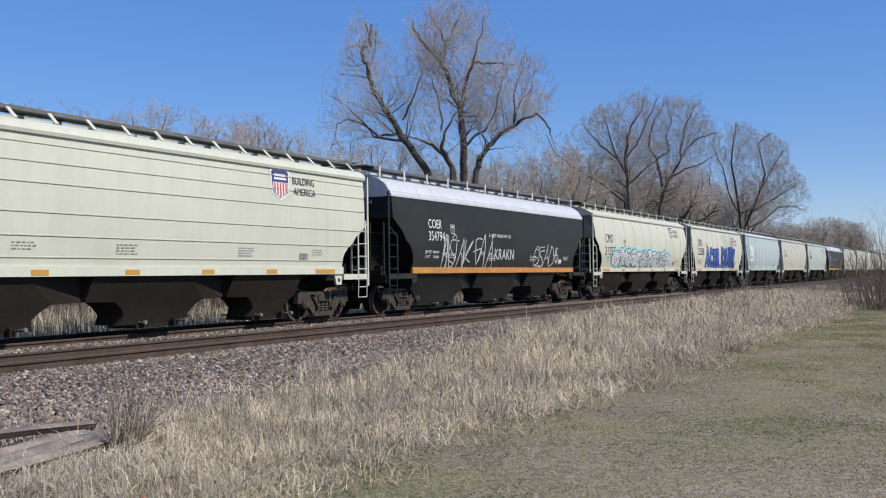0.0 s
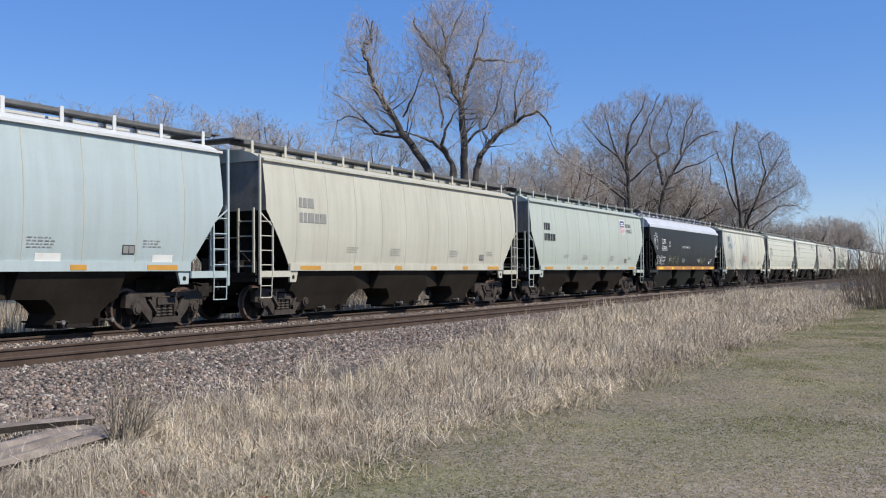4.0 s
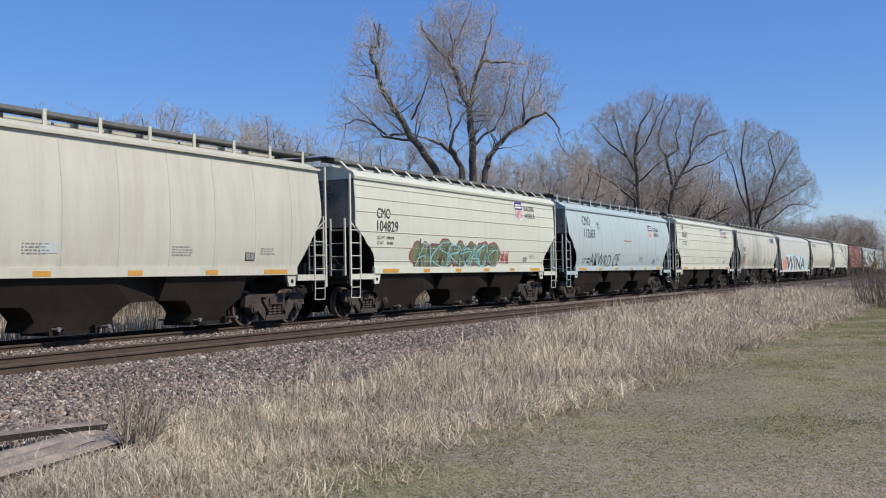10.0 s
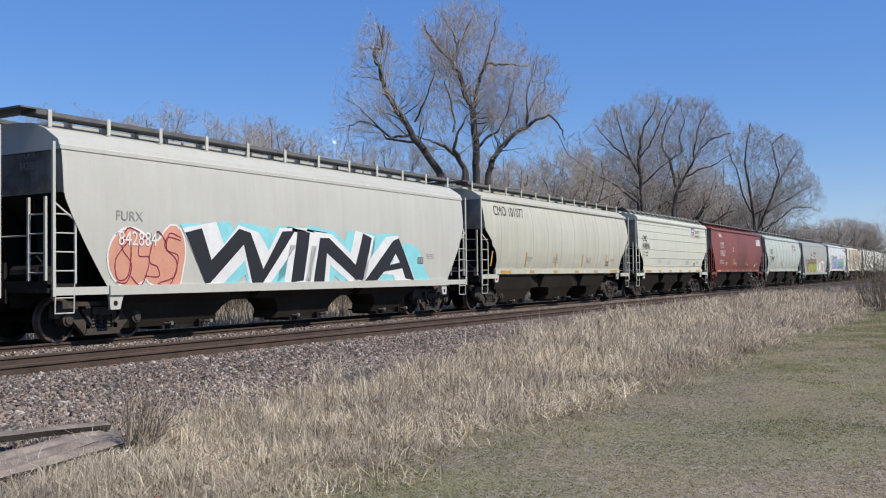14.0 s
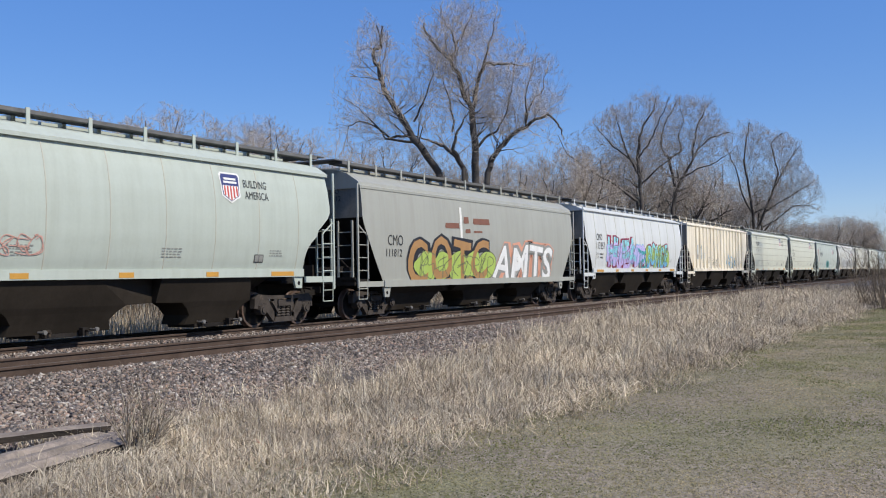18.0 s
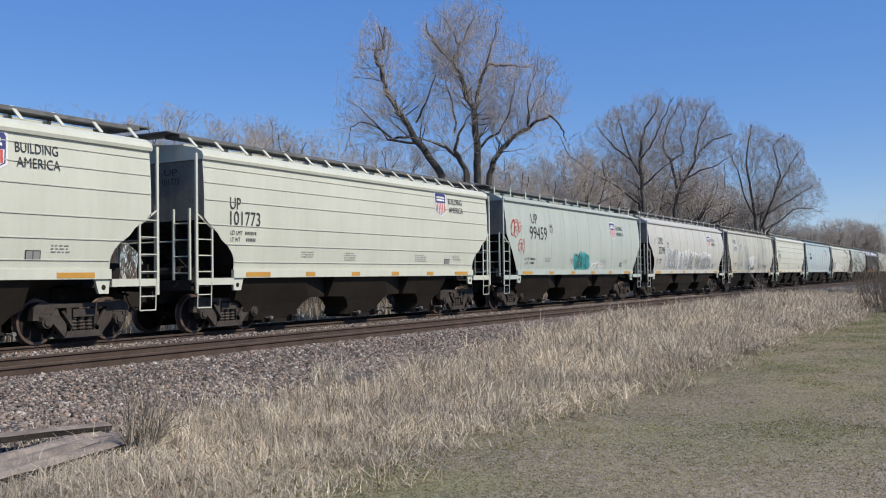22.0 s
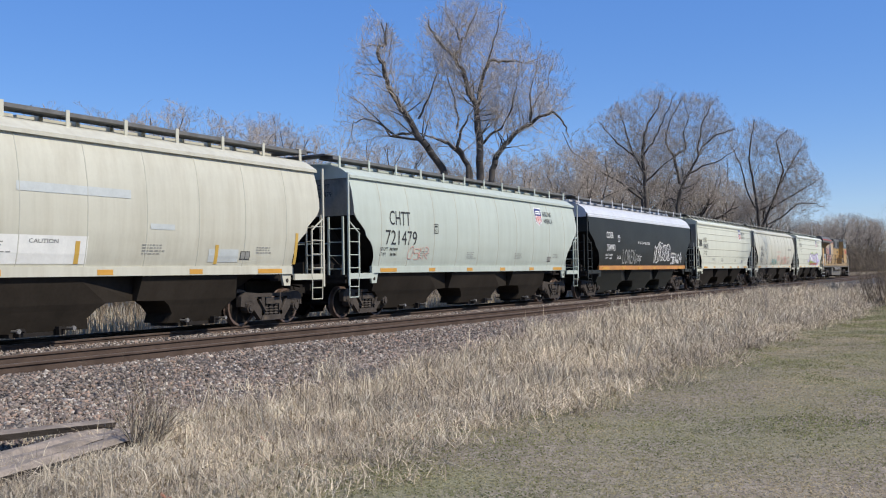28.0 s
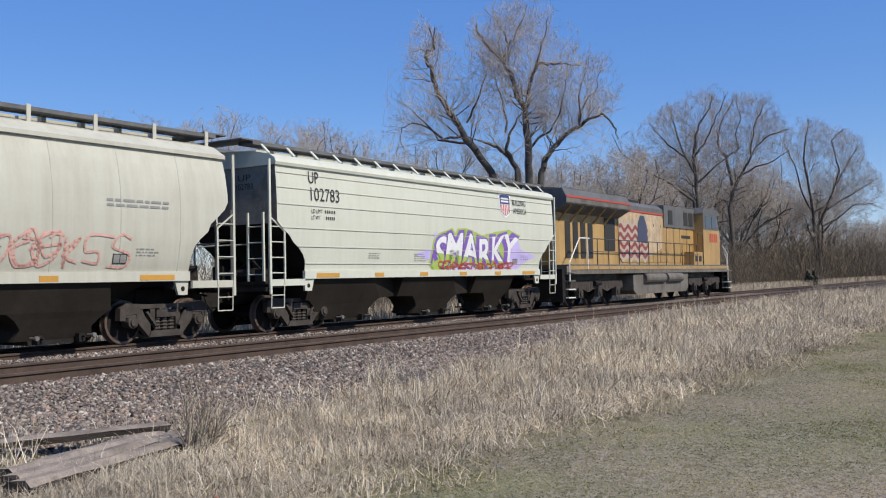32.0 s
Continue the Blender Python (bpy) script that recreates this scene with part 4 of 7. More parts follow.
def slope_mesh(kind, half, s):
    """The sheet under one end wall that slopes in towards the first hopper."""
    m, zc = Mesh(), CUT[kind][0]
    zs = [z for z in rows_of(kind) if z < zc] + [zc + 0.002]
    v = []
    for z in zs:
        w, e = half_width(kind, z) - 0.012, half - end_inset(kind, z) - 0.004
        inner = half - max(0.0, (zc - z) * 1.05) - 0.02
        v += [(s * e, -w, z), (s * min(inner, e), -w + 0.03, z), (s * min(inner, e), w - 0.03, z), (s * e, w, z)]
    m.add(v, [(k * 4 + i, k * 4 + i + 1, (k + 1) * 4 + i + 1, (k + 1) * 4 + i) for k in range(len(zs) - 1) for i in range(3)])
    return m.data("slope_sheet")


def roof_mesh(kind, half):
    m, prof = Mesh(), ROOFS[kind]
    prof = [(z, -w) for z, w in prof] + [(z, w) for z, w in prof[-2::-1]]
    ends = [-half - 0.04, -half * 0.5, 0, half * 0.5, half + 0.04]
    n = len(prof)
    m.add([(x, w, z) for x in ends for z, w in prof], [(k * n + i, k * n + i + 1, (k + 1) * n + i + 1, (k + 1) * n + i) for k in range(4) for i in range(n - 1)])
    m.add([(ends[0], w, z) for z, w in prof], [tuple(range(n))])
    m.add([(ends[-1], w, z) for z, w in prof], [tuple(range(n - 1, -1, -1))])
    m.add([(x, s * w, prof[0][0]) for x in (ends[0], ends[-1]) for s, w in ((1, prof[0][1]), (-1, prof[0][1]))], [(0, 1, 3, 2)])
    return m.data("roof")


def bay_mesh(width, zt, zlow, outer, wide):
    """One hopper: steep side sheets, set back at one upper corner, down to a narrow outlet; outer: the end whose sheet slopes."""
    a = width / 2 - 0.004
    back = 0.62 if outer > 0 else 1.12
    top = [(-a, wide, zt), (0.25 * a, wide, zt), (a, back, zt), (-a, 1.22, 0.76), (a, min(back + 0.16, 1.1), 0.76)]
    low = [(-a + 0.80, 1.21, 0.74), (a - 0.80, 1.21, 0.74), (-a + 1.00, 1.15, 0.62), (a - 1.00, 1.15, 0.62),
           (-a + 1.16, 1.07, 0.44), (a - 1.16, 1.07, 0.44), (-a + 1.08, 0.98, zlow), (a - 1.08, 0.98, zlow)]
    m = Mesh()
    v = [(x, -y, z) for x, y, z in top] + [(-x, y, z) for x, y, z in top]
    for k in ((4, 8) if outer > 0 else (3, 9) if outer < 0 else ()):
        v[k] = (v[k][0] - outer * (1.5 if outer > 0 else 0.10), v[k][1], v[k][2])
    v += [(x, -y, z) for x, y, z in low] + [(x, -0.25, z) for x, y, z in low]
    if outer:
        for k in range(10, 26):
            if v[k][0] * outer > 0:
                v[k] = (v[k][0] - (0.75 if outer > 0 else 0.55), v[k][1], v[k][2])
    f = [(0, 3, 11, 1), (3, 10, 11), (1, 11, 4, 2), (5, 8, 9, 6), (6, 9, 7), (0, 7, 9, 3), (2, 4, 8, 5), (3, 9, 18, 10), (4, 11, 19, 8), (8, 19, 18, 9)]
    for k in range(3):
        i = 10 + 2 * k
        f += [(i, i + 2, i + 3, i + 1), (i + 8, i + 9, i + 11, i + 10), (i, i + 8, i + 10, i + 2), (i + 1, i + 3, i + 11, i + 9)]
    f.append((16, 24, 25, 17))
    return m.add(v, f).data("hopper_bay")


def gate_mesh():
    m = Mesh().box(-0.6, 0.6, -0.44, 0.44, -0.06, 0.02)
    for s in (-1, 1):
        m.tube((s * 0.45, -0.72, 0.06), (s * 0.45, 0.72, 0.06), 0.022, 6)
        m.box(s * 0.45 - 0.07, s * 0.45 + 0.07, -0.62, -0.50, -0.04, 0.12)
    return m.data("outlet_gate")


def gate_shaft_mesh():
    m = Mesh().tube((0, -0.76, 0.08), (0, -0.55, 0.08), 0.022, 8).tube((0, -0.78, 0.08), (0, -0.72, 0.08), 0.045, 8)
    return m.data("gate_shaft")


def sideframe_mesh():
    """Cast truck side: arched top chord, pedestals over the bearings, slanted legs and the spring seat."""
    m = Mesh()
    m.slab([(-1.19, 0.50), (-1.17, 0.76), (-1.03, 0.86), (-0.50, 0.82), (0.50, 0.82), (1.03, 0.86), (1.17, 0.76), (1.19, 0.50), (1.05, 0.50), (1.03, 0.61),
            (0.76, 0.63), (0.68, 0.73), (-0.68, 0.73), (-0.76, 0.63), (-1.03, 0.61), (-1.05, 0.50)], -0.08, 0.08)
    for s in (-1, 1):
        leg = [(-0.80, 0.66), (-0.71, 0.42), (-0.45, 0.15), (-0.30, 0.15), (-0.31, 0.30), (-0.55, 0.58), (-0.62, 0.74)]
        m.slab([(s * -x, z) for x, z in leg], -0.07, 0.07)
        m.box(s * 0.34 - 0.06, s * 0.34 + 0.06, -0.07, 0.07, 0.26, 0.76)
        m.tube((s * 0.89, -0.13, 0.46), (s * 0.89, 0.10, 0.46), 0.125, 14)
        m.tube((s * 0.89, -0.165, 0.46), (s * 0.89, -0.12, 0.46), 0.08, 10)
        m.box(s * 0.89 - 0.13, s * 0.89 + 0.13, -0.07, 0.07, 0.56, 0.63)
        m.bar((s * 0.52, -0.10, 0.66), (s * 0.30, -0.12, 0.36), 0.05, 0.05)
    m.slab([(-0.46, 0.13), (0.46, 0.13), (0.40, 0.26), (-0.40, 0.26)], -0.11, 0.11)
    m.box(-0.26, 0.26, -0.10, 0.10, 0.54, 0.70)
    return m.data("sideframe", TRUCKIRON)


def springs_mesh():
    m = Mesh()
    for x in (-0.19, 0.0, 0.19):
        ring, n = [], 8
        for k in range(9):
            z, r = 0.26 + k * 0.035, 0.085 if k % 2 else 0.06
            ring += [(x + r * math.cos(2 * math.pi * i / n), r * math.sin(2 * math.pi * i / n), z) for i in range(n)]
        m.add(ring, [(k * n + i, k * n + (i + 1) % n, (k + 1) * n + (i + 1) % n, (k + 1) * n + i) for k in range(8) for i in range(n)])
    return m.data("spring_nest", TRUCKIRON)


def wheelset_mesh():
    m = Mesh()
    for s in (-1, 1):
        prof = [(0.05, s * 0.70), (0.11, s * 0.80), (0.14, s * 0.79), (0.37, s * 0.755), (0.40, s * 0.80), (0.443, s * 0.803), (0.457, s * 0.80), (0.46, s * 0.70), (0.485, s * 0.67), (0.40, s * 0.665), (0.36, s * 0.70), (0.1, s * 0.68)]
        m.lathe(prof, 26)
    m.tube((0, -1.0, 0), (0, 1.0, 0), 0.075, 10)
    return shiny_rims(m.data("wheelset", WHEEL, False), 0.39)


def shiny_rims(me, radius):
    """The outer rim of each wheel is rust-brown worn metal."""
    me.materials.append(TREAD)
    for p in me.polygons:
        if all(math.hypot(me.vertices[i].co.x, me.vertices[i].co.z) > radius for i in p.vertices):
            p.material_index = 1
    return me


def truck(parent, x):
    """A four-wheel truck; its wheelsets spin."""
    t = part("truck", shared("bolster", lambda: Mesh().box(-0.2, 0.2, -1.0, 1.0, 0.40, 0.66).box(-0.14, 0.14, -0.3, 0.3, 0.66, 0.9).data("truck", DARKSTEEL)), parent, "grimy cast steel truck", at=(x, 0, 0))
    for s in (-1, 1):
        part("sideframe", shared("sideframe", sideframe_mesh), t, at=(0, s * 1.0, 0) if s < 0 else Matrix.Translation((0, s * 1.0, 0)) @ pose(0, 0, 0, 0, 0, 180))
        part("spring_nest", shared("springs", springs_mesh), t, at=(0, s * 1.0, 0))
        w = part("wheelset", shared("wheelset", wheelset_mesh), t, "dark steel wheels on an axle")
        w.matrix_parent_inverse = Matrix.Translation((s * 0.89, 0, 0.46))
        SPINNING.append(w)
    return t


SPINNING = []


def ladder_post_mesh(top):
    return Mesh().bar((0, 0, 0.95), (0, 0, top), 0.045, 0.065).data("ladder")


def ladder_stile_mesh(tall):
    return Mesh().bar((0.50, 0, 1.2), (0.50, 0, tall - 0.3), 0.035, 0.045).bar((0.50, 0, tall - 0.3), (0.03, 0, tall + 0.02), 0.03, 0.03).data("stile")


def rung_mesh():
    return Mesh().tube((-0.02, 0, 0), (0.52, 0, 0), 0.014, 6).data("rung")


def stirrup_mesh():
    return Mesh().pipe([(0.04, 0, 1.2), (0.04, 0.02, 0.62), (0.48, 0.02, 0.62), (0.48, 0, 1.2)], 0.014, 6).tube((0.04, 0.02, 0.92), (0.48, 0.02, 0.92), 0.013, 6).data("stirrup")


def end_ladder_mesh(tall):
    m = Mesh()
    for y in (0, 0.5):
        m.bar((0, y, 1.15), (0, y, tall), 0.05, 0.05)
    for z in np.arange(1.42, tall, 0.38):
        m.tube((0, 0, z), (0, 0.5, z), 0.016, 6)
    m.tube((0, 0.5, 2.15), (0, 2.2, 2.15), 0.018, 6)
    return m.data("end_ladder")


def platform_mesh(inset):
    m = Mesh().box(-0.05, 0.62, -1.5, 1.5, 1.12, 1.19).box(0.62, inset, -0.9, 0.9, 1.12, 1.19).box(-0.05, 0.02, -1.5, 1.5, 1.02, 1.26)
    m.box(0.0, inset + 0.3, -0.32, 0.32, 0.72, 1.12)
    for s in (-1, 1):
        m.box(0.02, 0.62, s * 1.5 - 0.03, s * 1.5 + 0.03, 1.10, 1.20)
    return m.data("end_platform")


def coupler_mesh():
    m = Mesh().box(-0.1, 0.42, -0.09, 0.09, 0.76, 0.92)
    m.slab([(0.34, 0.66), (0.62, 0.66), (0.66, 0.76), (0.66, 0.94), (0.60, 1.0), (0.34, 1.0)], -0.17, 0.13)
    m.pipe([(0.25, -0.32, 1.05), (0.35, -0.34, 0.75), (0.55, -0.3, 0.58), (0.66, -0.26, 0.62)], 0.028, 6)
    return m.data("coupler", DARKSTEEL)


def brake_gear_mesh():
    """Valve and reservoir on the end platform."""
    m = Mesh()
    m.tube((0.35, -0.75, 1.42), (0.35, 0.05, 1.42), 0.17, 10)
    m.box(0.2, 0.5, 0.25, 0.6, 1.2, 1.65)
    m.box(0.15, 0.35, -1.15, -0.9, 1.2, 1.55)
    m.pipe([(0.2, -1.1, 1.5), (0.1, -0.9, 1.75), (0.3, -0.5, 1.7), (0.35, 0.1, 1.5)], 0.022, 6)
    m.pipe([(0.3, 0.3, 1.3), (0.1, 0.5, 1.0), (0.2, 0.9, 0.95)], 0.022, 6)
    return m.data("brake_gear", DARKSTEEL)


def brake_wheel_mesh():
    m = Mesh()
    n = 14
    ring = [(0, 0.26 * math.cos(2 * math.pi * i / n), 0.26 * math.sin(2 * math.pi * i / n)) for i in range(n + 1)]
    m.pipe(ring, 0.014, 5)
    for i in range(0, n, 3):
        m.tube((0, 0, 0), ring[i], 0.012, 5)
    m.tube((0, 0, 0), (0.15, 0, 0), 0.03, 6)
    return m.data("brake_wheel", DARKSTEEL)


def board_mesh(half):
    """One roof walkway of opaque-looking grating with its edge angle."""
    a = half + 0.2
    return Mesh().box(-a, a, -1.04, -0.56, 4.565, 4.645).data("running_board", GRATING)


def post_mesh(slant):
    m = Mesh()
    if slant:
        m.bar((0, -1.28, 4.36), (0, -0.96, 4.66), 0.09, 0.022)
        m.bar((0, -1.02, 4.60), (0, -0.6, 4.60), 0.05, 0.03)
    else:
        m.box(-0.045, 0.045, -1.065, -1.043, 4.34, 4.68)
        m.bar((0, -1.05, 4.58), (0, -0.6, 4.58), 0.05, 0.03)
    return m.data("board_bracket")


def hatch_mesh(length):
    m = Mesh().slab([(-length / 2, 4.46), (length / 2, 4.46), (length / 2, 4.56), (-length / 2, 4.56)], -0.42, 0.42)
    for i in range(int(length / 0.9)):
        x = -length / 2 + 0.45 + i * 0.9
        m.bar((x, -0.5, 4.58), (x, 0.5, 4.58), 0.05, 0.04)
        m.box(x - 0.05, x + 0.05, -0.56, -0.44, 4.44, 4.60)
    return m.data("hatch_cover")


def seam_mesh(kind, half, how, count, i):
    """One weld seam: a thin raised strip that follows the near side sheet."""
    m = Mesh()
    if how == "vertical":
        x = -half + 2 * half * (i + 0.9) / (count + 0.8)
        z0 = [z for z in rows_of(kind) if abs(x) < half - end_inset(kind, z) - 0.05]
        v = []
        for z in z0:
            w = half_width(kind, z)
            v += [(x - 0.016, -(w + 0.001), z), (x - 0.006, -(w + 0.011), z), (x + 0.006, -(w + 0.011), z), (x + 0.016, -(w + 0.001), z)]
        m.add(v, [(k * 4 + j, k * 4 + j + 1, k * 4 + j + 5, k * 4 + j + 4) for k in range(len(z0) - 1) for j in range(3)])
    else:
        z = PANEL_SEAMS[i]
        w, e = half_width(kind, z), half - end_inset(kind, z) - 0.02
        m.add([(x, -(w + o), z + dz) for x in (-e, e) for o, dz in ((0.0015, -0.020), (0.016, -0.012), (0.016, 0.004), (0.0015, 0.012))],
              [(j, j + 1, j + 5, j + 4) for j in range(3)])
    return m


PANEL_SEAMS = (1.68, 2.10, 2.55, 3.12, 3.52, 3.88)


def rib_mesh(kind, s):
    m = Mesh()
    if s:
        m.add([(x, s * (half_width(kind, 2) + o), z) for z in (1.42, 4.10) for x, o in ((-0.06, 0.0), (-0.045, 0.085), (0.045, 0.085), (0.06, 0.0))],
              [(0, 1, 5, 4), (1, 2, 6, 5), (2, 3, 7, 6), (0, 1, 2, 3), (4, 5, 6, 7)])
    return m.data("rib")


def on_side(me, kind, off):
    """Bend flat lettering (x, z) onto the near side sheet."""
    co = np.empty(len(me.vertices) * 3, np.float32)
    me.vertices.foreach_get("co", co)
    co = co.reshape(-1, 3)
    p = SIDES[kind]
    w = np.interp(co[:, 1], [a for a, b in p], [b for a, b in p])
    out = np.stack([co[:, 0], -(w + off + co[:, 2]), co[:, 1]], -1)
    me.vertices.foreach_set("co", out.ravel())
    me.update()
    return me


def text_mesh(body, size, bold=0.0, squeeze=1.0, shear=0.0, gap=1.0):
    cu = bpy.data.curves.new("lettering", "FONT")
    cu.body, cu.size, cu.offset, cu.shear, cu.space_character = body, size, bold, shear, gap
    cu.resolution_u = 3
    ob = bpy.data.objects.new("lettering", cu)
    me = bpy.data.meshes.new_from_object(ob)
    bpy.data.objects.remove(ob)
    bpy.data.curves.remove(cu)
    if squeeze != 1.0:
        me.transform(Matrix.Diagonal((squeeze, 1, 1, 1)))
    return me


def cut_fine(me, step=0.35):
    """Slice a flat mesh along heights so that it can bend."""
    bm = bmesh.new()
    bm.from_mesh(me)
    zs = [v.co.y for v in bm.verts]
    if zs:
        k = math.floor(min(zs) / step) + 1
        while k * step < max(zs):
            bmesh.ops.bisect_plane(bm, geom=bm.verts[:] + bm.edges[:] + bm.faces[:], plane_co=(0, k * step, 0), plane_no=(0, 1, 0))
            k += 1
    bm.to_mesh(me)
    bm.free()
    return me


def letter(car, kind, body, x, z, size, material, bold=0.0, squeeze=1.0, off=0.014, name="lettering", shear=0.0, gap=1.0):
    me = text_mesh(body, size, bold, squeeze, shear, gap)
    me.transform(Matrix.Translation((x, z, 0)))
    me = on_side(cut_fine(me), kind, off)
    me.materials.clear()
    me.materials.append(material)
    return part(name, me, car)


def bars(car, kind, x, z, w, rows, material, h=0.035, gap=0.075, name="stencil_block", off=0.012, seed=0, dash=(0.1, 0.28), space=0.05):
    """Small unreadable stencilling as plain bars."""
    rnd = random.Random(seed + int(x * 10))
    me = bpy.data.meshes.new(name)
    v, f = [], []
    for r in range(rows):
        x0 = x
        while x0 < x + w * rnd.uniform(0.8, 1.0):
            d = rnd.uniform(*dash)
            n = len(v)
            v += [(x0, z - r * gap, 0), (x0 + d, z - r * gap, 0), (x0 + d, z - r * gap + h, 0), (x0, z - r * gap + h, 0)]
            f.append((n, n + 1, n + 2, n + 3))
            x0 += d + space
    me.from_pydata(v, [], f)
    on_side(me, kind, off)
    me.materials.append(material)
    return tagged(part(name, me, car), kind="stuff")


def patch(car, kind, pts, material, off=0.008, name="paint_patch", label=""):
    """A flat painted shape on the side, outline in x and z."""
    me = bpy.data.meshes.new(name)
    me.from_pydata([(x, z, 0) for x, z in pts], [], [tuple(range(len(pts)))])
    on_side(cut_fine(me), kind, off)
    me.materials.append(material)
    return part(name, me, car, label)


def rect(x0, x1, z0, z1):
    return [(x0, z0), (x1, z0), (x1, z1), (x0, z1)]


def shield(car, kind, x, z, s=1.0):
    """Road emblem as plain shapes: dark shield, white field, red stripes."""
    pts = [(-0.30, 0.36), (-0.26, 0.44), (0.26, 0.44), (0.30, 0.36), (0.27, -0.25), (0.0, -0.45), (-0.27, -0.25)]
    patch(car, kind, [(x + a * s * 1.6, z + b * s * 1.13) for a, b in pts], WHITEINK, 0.0105, "emblem_border")
    patch(car, kind, [(x + a * s * 1.4, z + b * s) for a, b in pts], NAVY, 0.013, "emblem", "dark blue and red striped shield emblem")
    patch(car, kind, [(x + a * s * 1.26, z + b * s) for a, b in [(-0.29, 0.06), (0.29, 0.06), (0.27, -0.24), (0.0, -0.43), (-0.27, -0.24)]], WHITEINK, 0.015, "emblem_field")
    for k in range(-2, 3):
        low = -0.40 + abs(k) * 0.07
        patch(car, kind, [(x + (k * 0.1 + a) * s * 1.4, z + b * s) for a, b in [(-0.026, 0.05), (0.026, 0.05), (0.026, low), (-0.026, low)]], REDINK, 0.018, "emblem_stripe")
    patch(car, kind, rect(x - 0.28 * s, x + 0.28 * s, z + 0.25 * s, z + 0.32 * s), WHITEINK, 0.015, "emblem_bar")
    patch(car, kind, rect(x - 0.31 * s, x + 0.31 * s, z + 0.14 * s, z + 0.21 * s), WHITEINK, 0.015, "emblem_bar")


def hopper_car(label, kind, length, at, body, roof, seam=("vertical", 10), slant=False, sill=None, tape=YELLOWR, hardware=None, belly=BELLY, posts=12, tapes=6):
    """A three-bay covered grain hopper with all its gear; the near side faces -y."""
    car = thing("grain_hopper", label, "railcar", "cars of the grain train", at=at)
    half = length / 2 - 0.80
    key = (kind, round(length, 2))
    hardware = hardware or body
    sill = sill or body
    part("body", shared(("body",) + key, lambda: body_mesh(kind, half)), car).data.materials or None
    b = car.children[0]
    if not b.data.materials:
        b.data.materials.append(body)
    b.material_slots[0].link, b.material_slots[0].material = "OBJECT", body

    def add(name, k, build, material, parent=car, lab="", where=None):
        me = shared(k, build)
        if not me.materials:
            me.materials.append(material)
        ob = part(name, me, parent, lab, where)
        if me.materials[0] != material:
            ob.material_slots[0].link, ob.material_slots[0].material = "OBJECT", material
        return ob

    top = add("roof", ("roof",) + key, lambda: roof_mesh(kind, half), roof)
    z0 = SIDES[kind][0][0]
    run = half - CUT[kind][1]
    for s in (-1, 1):
        w = SIDES[kind][0][1]
        add("side_sill", ("sill",) + key + (s,), lambda: Mesh().slab([(-run - 0.02, z0 - 0.10), (run + 0.02, z0 - 0.10), (run + 0.02, z0 + 0.10), (-run - 0.02, z0 + 0.10)], s * (w + 0.012) - 0.04, s * (w + 0.012) + 0.04).data("side_sill"), sill)
        for e in (-1, 1):
            pad = add("jacking_pad", ("pad",) + key + (s, e), lambda: Mesh().slab([(e * (run - 0.36), z0 - 0.102), (e * (run + 0.01), z0 - 0.102), (e * (run - 0.02), z0 - 0.40), (e * (run - 0.27), z0 - 0.40)],
                      s * (w - 0.02) - 0.03, s * (w - 0.02) + 0.03).data("jacking_pad"), hardware)
            add("pad_hole", ("hole",) + key + (s, e), lambda: Mesh().tube((e * (run - 0.15), s * (w + 0.005), z0 - 0.27), (e * (run - 0.15), s * (w + 0.016), z0 - 0.27), 0.055, 10).data("pad_hole"), DARKSTEEL, pad)
            add("sill_extension", ("sillx",) + key + (s, e), lambda: Mesh().box(min(e * (run + 0.03), e * (half + 0.18)), max(e * (run + 0.03), e * (half + 0.18)), s * 1.53 - 0.03, s * 1.53 + 0.03, min(1.14, z0 - 0.08), min(1.30, z0 + 0.08)).data("sill_extension"), hardware)
    bay = (run * 2 - 0.5) / 3
    zlow = 0.22
    for i in (-1, 0, 1):
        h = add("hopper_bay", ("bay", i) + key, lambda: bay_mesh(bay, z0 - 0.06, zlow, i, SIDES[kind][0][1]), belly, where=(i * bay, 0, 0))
        add("outlet_gate", "gate", gate_mesh, DARKSTEEL, h, "", (-0.37 if i > 0 else 0, -0.6, zlow - 0.02))
        for e in (-0.62, 0.62):
            add("gate_shaft", "gate_shaft", gate_shaft_mesh, GALV, h, "dull steel gate shaft", (e - (0.37 if i > 0 else 0), -0.6, zlow - 0.02))
    add("center_sill", ("center",) + key, lambda: Mesh().box(-half - 0.35, half + 0.35, -0.28, 0.28, 0.82, 1.12).data("center_sill"), DARKSTEEL)
    for s in (-1, 1):
        turn = pose(0, 0, 0) if s < 0 else pose(0, 0, 0, 0, 0, 180)
        add("end_platform", ("plat", kind), lambda: platform_mesh(CUT[kind][1] + 0.45), DARKSTEEL, where=Matrix.Translation((s * (half + 0.27), 0, 0)) @ turn)
        add("coupler", "coupler", coupler_mesh, DARKSTEEL, where=Matrix.Translation((s * (half + 0.17), 0, 0)) @ (pose(0, 0, 0, 0, 0, 180) if s < 0 else Matrix()))
        add("brake_gear", "gear", brake_gear_mesh, DARKSTEEL, where=Matrix.Translation((s * (half + 0.20), 0, 0)) @ turn)
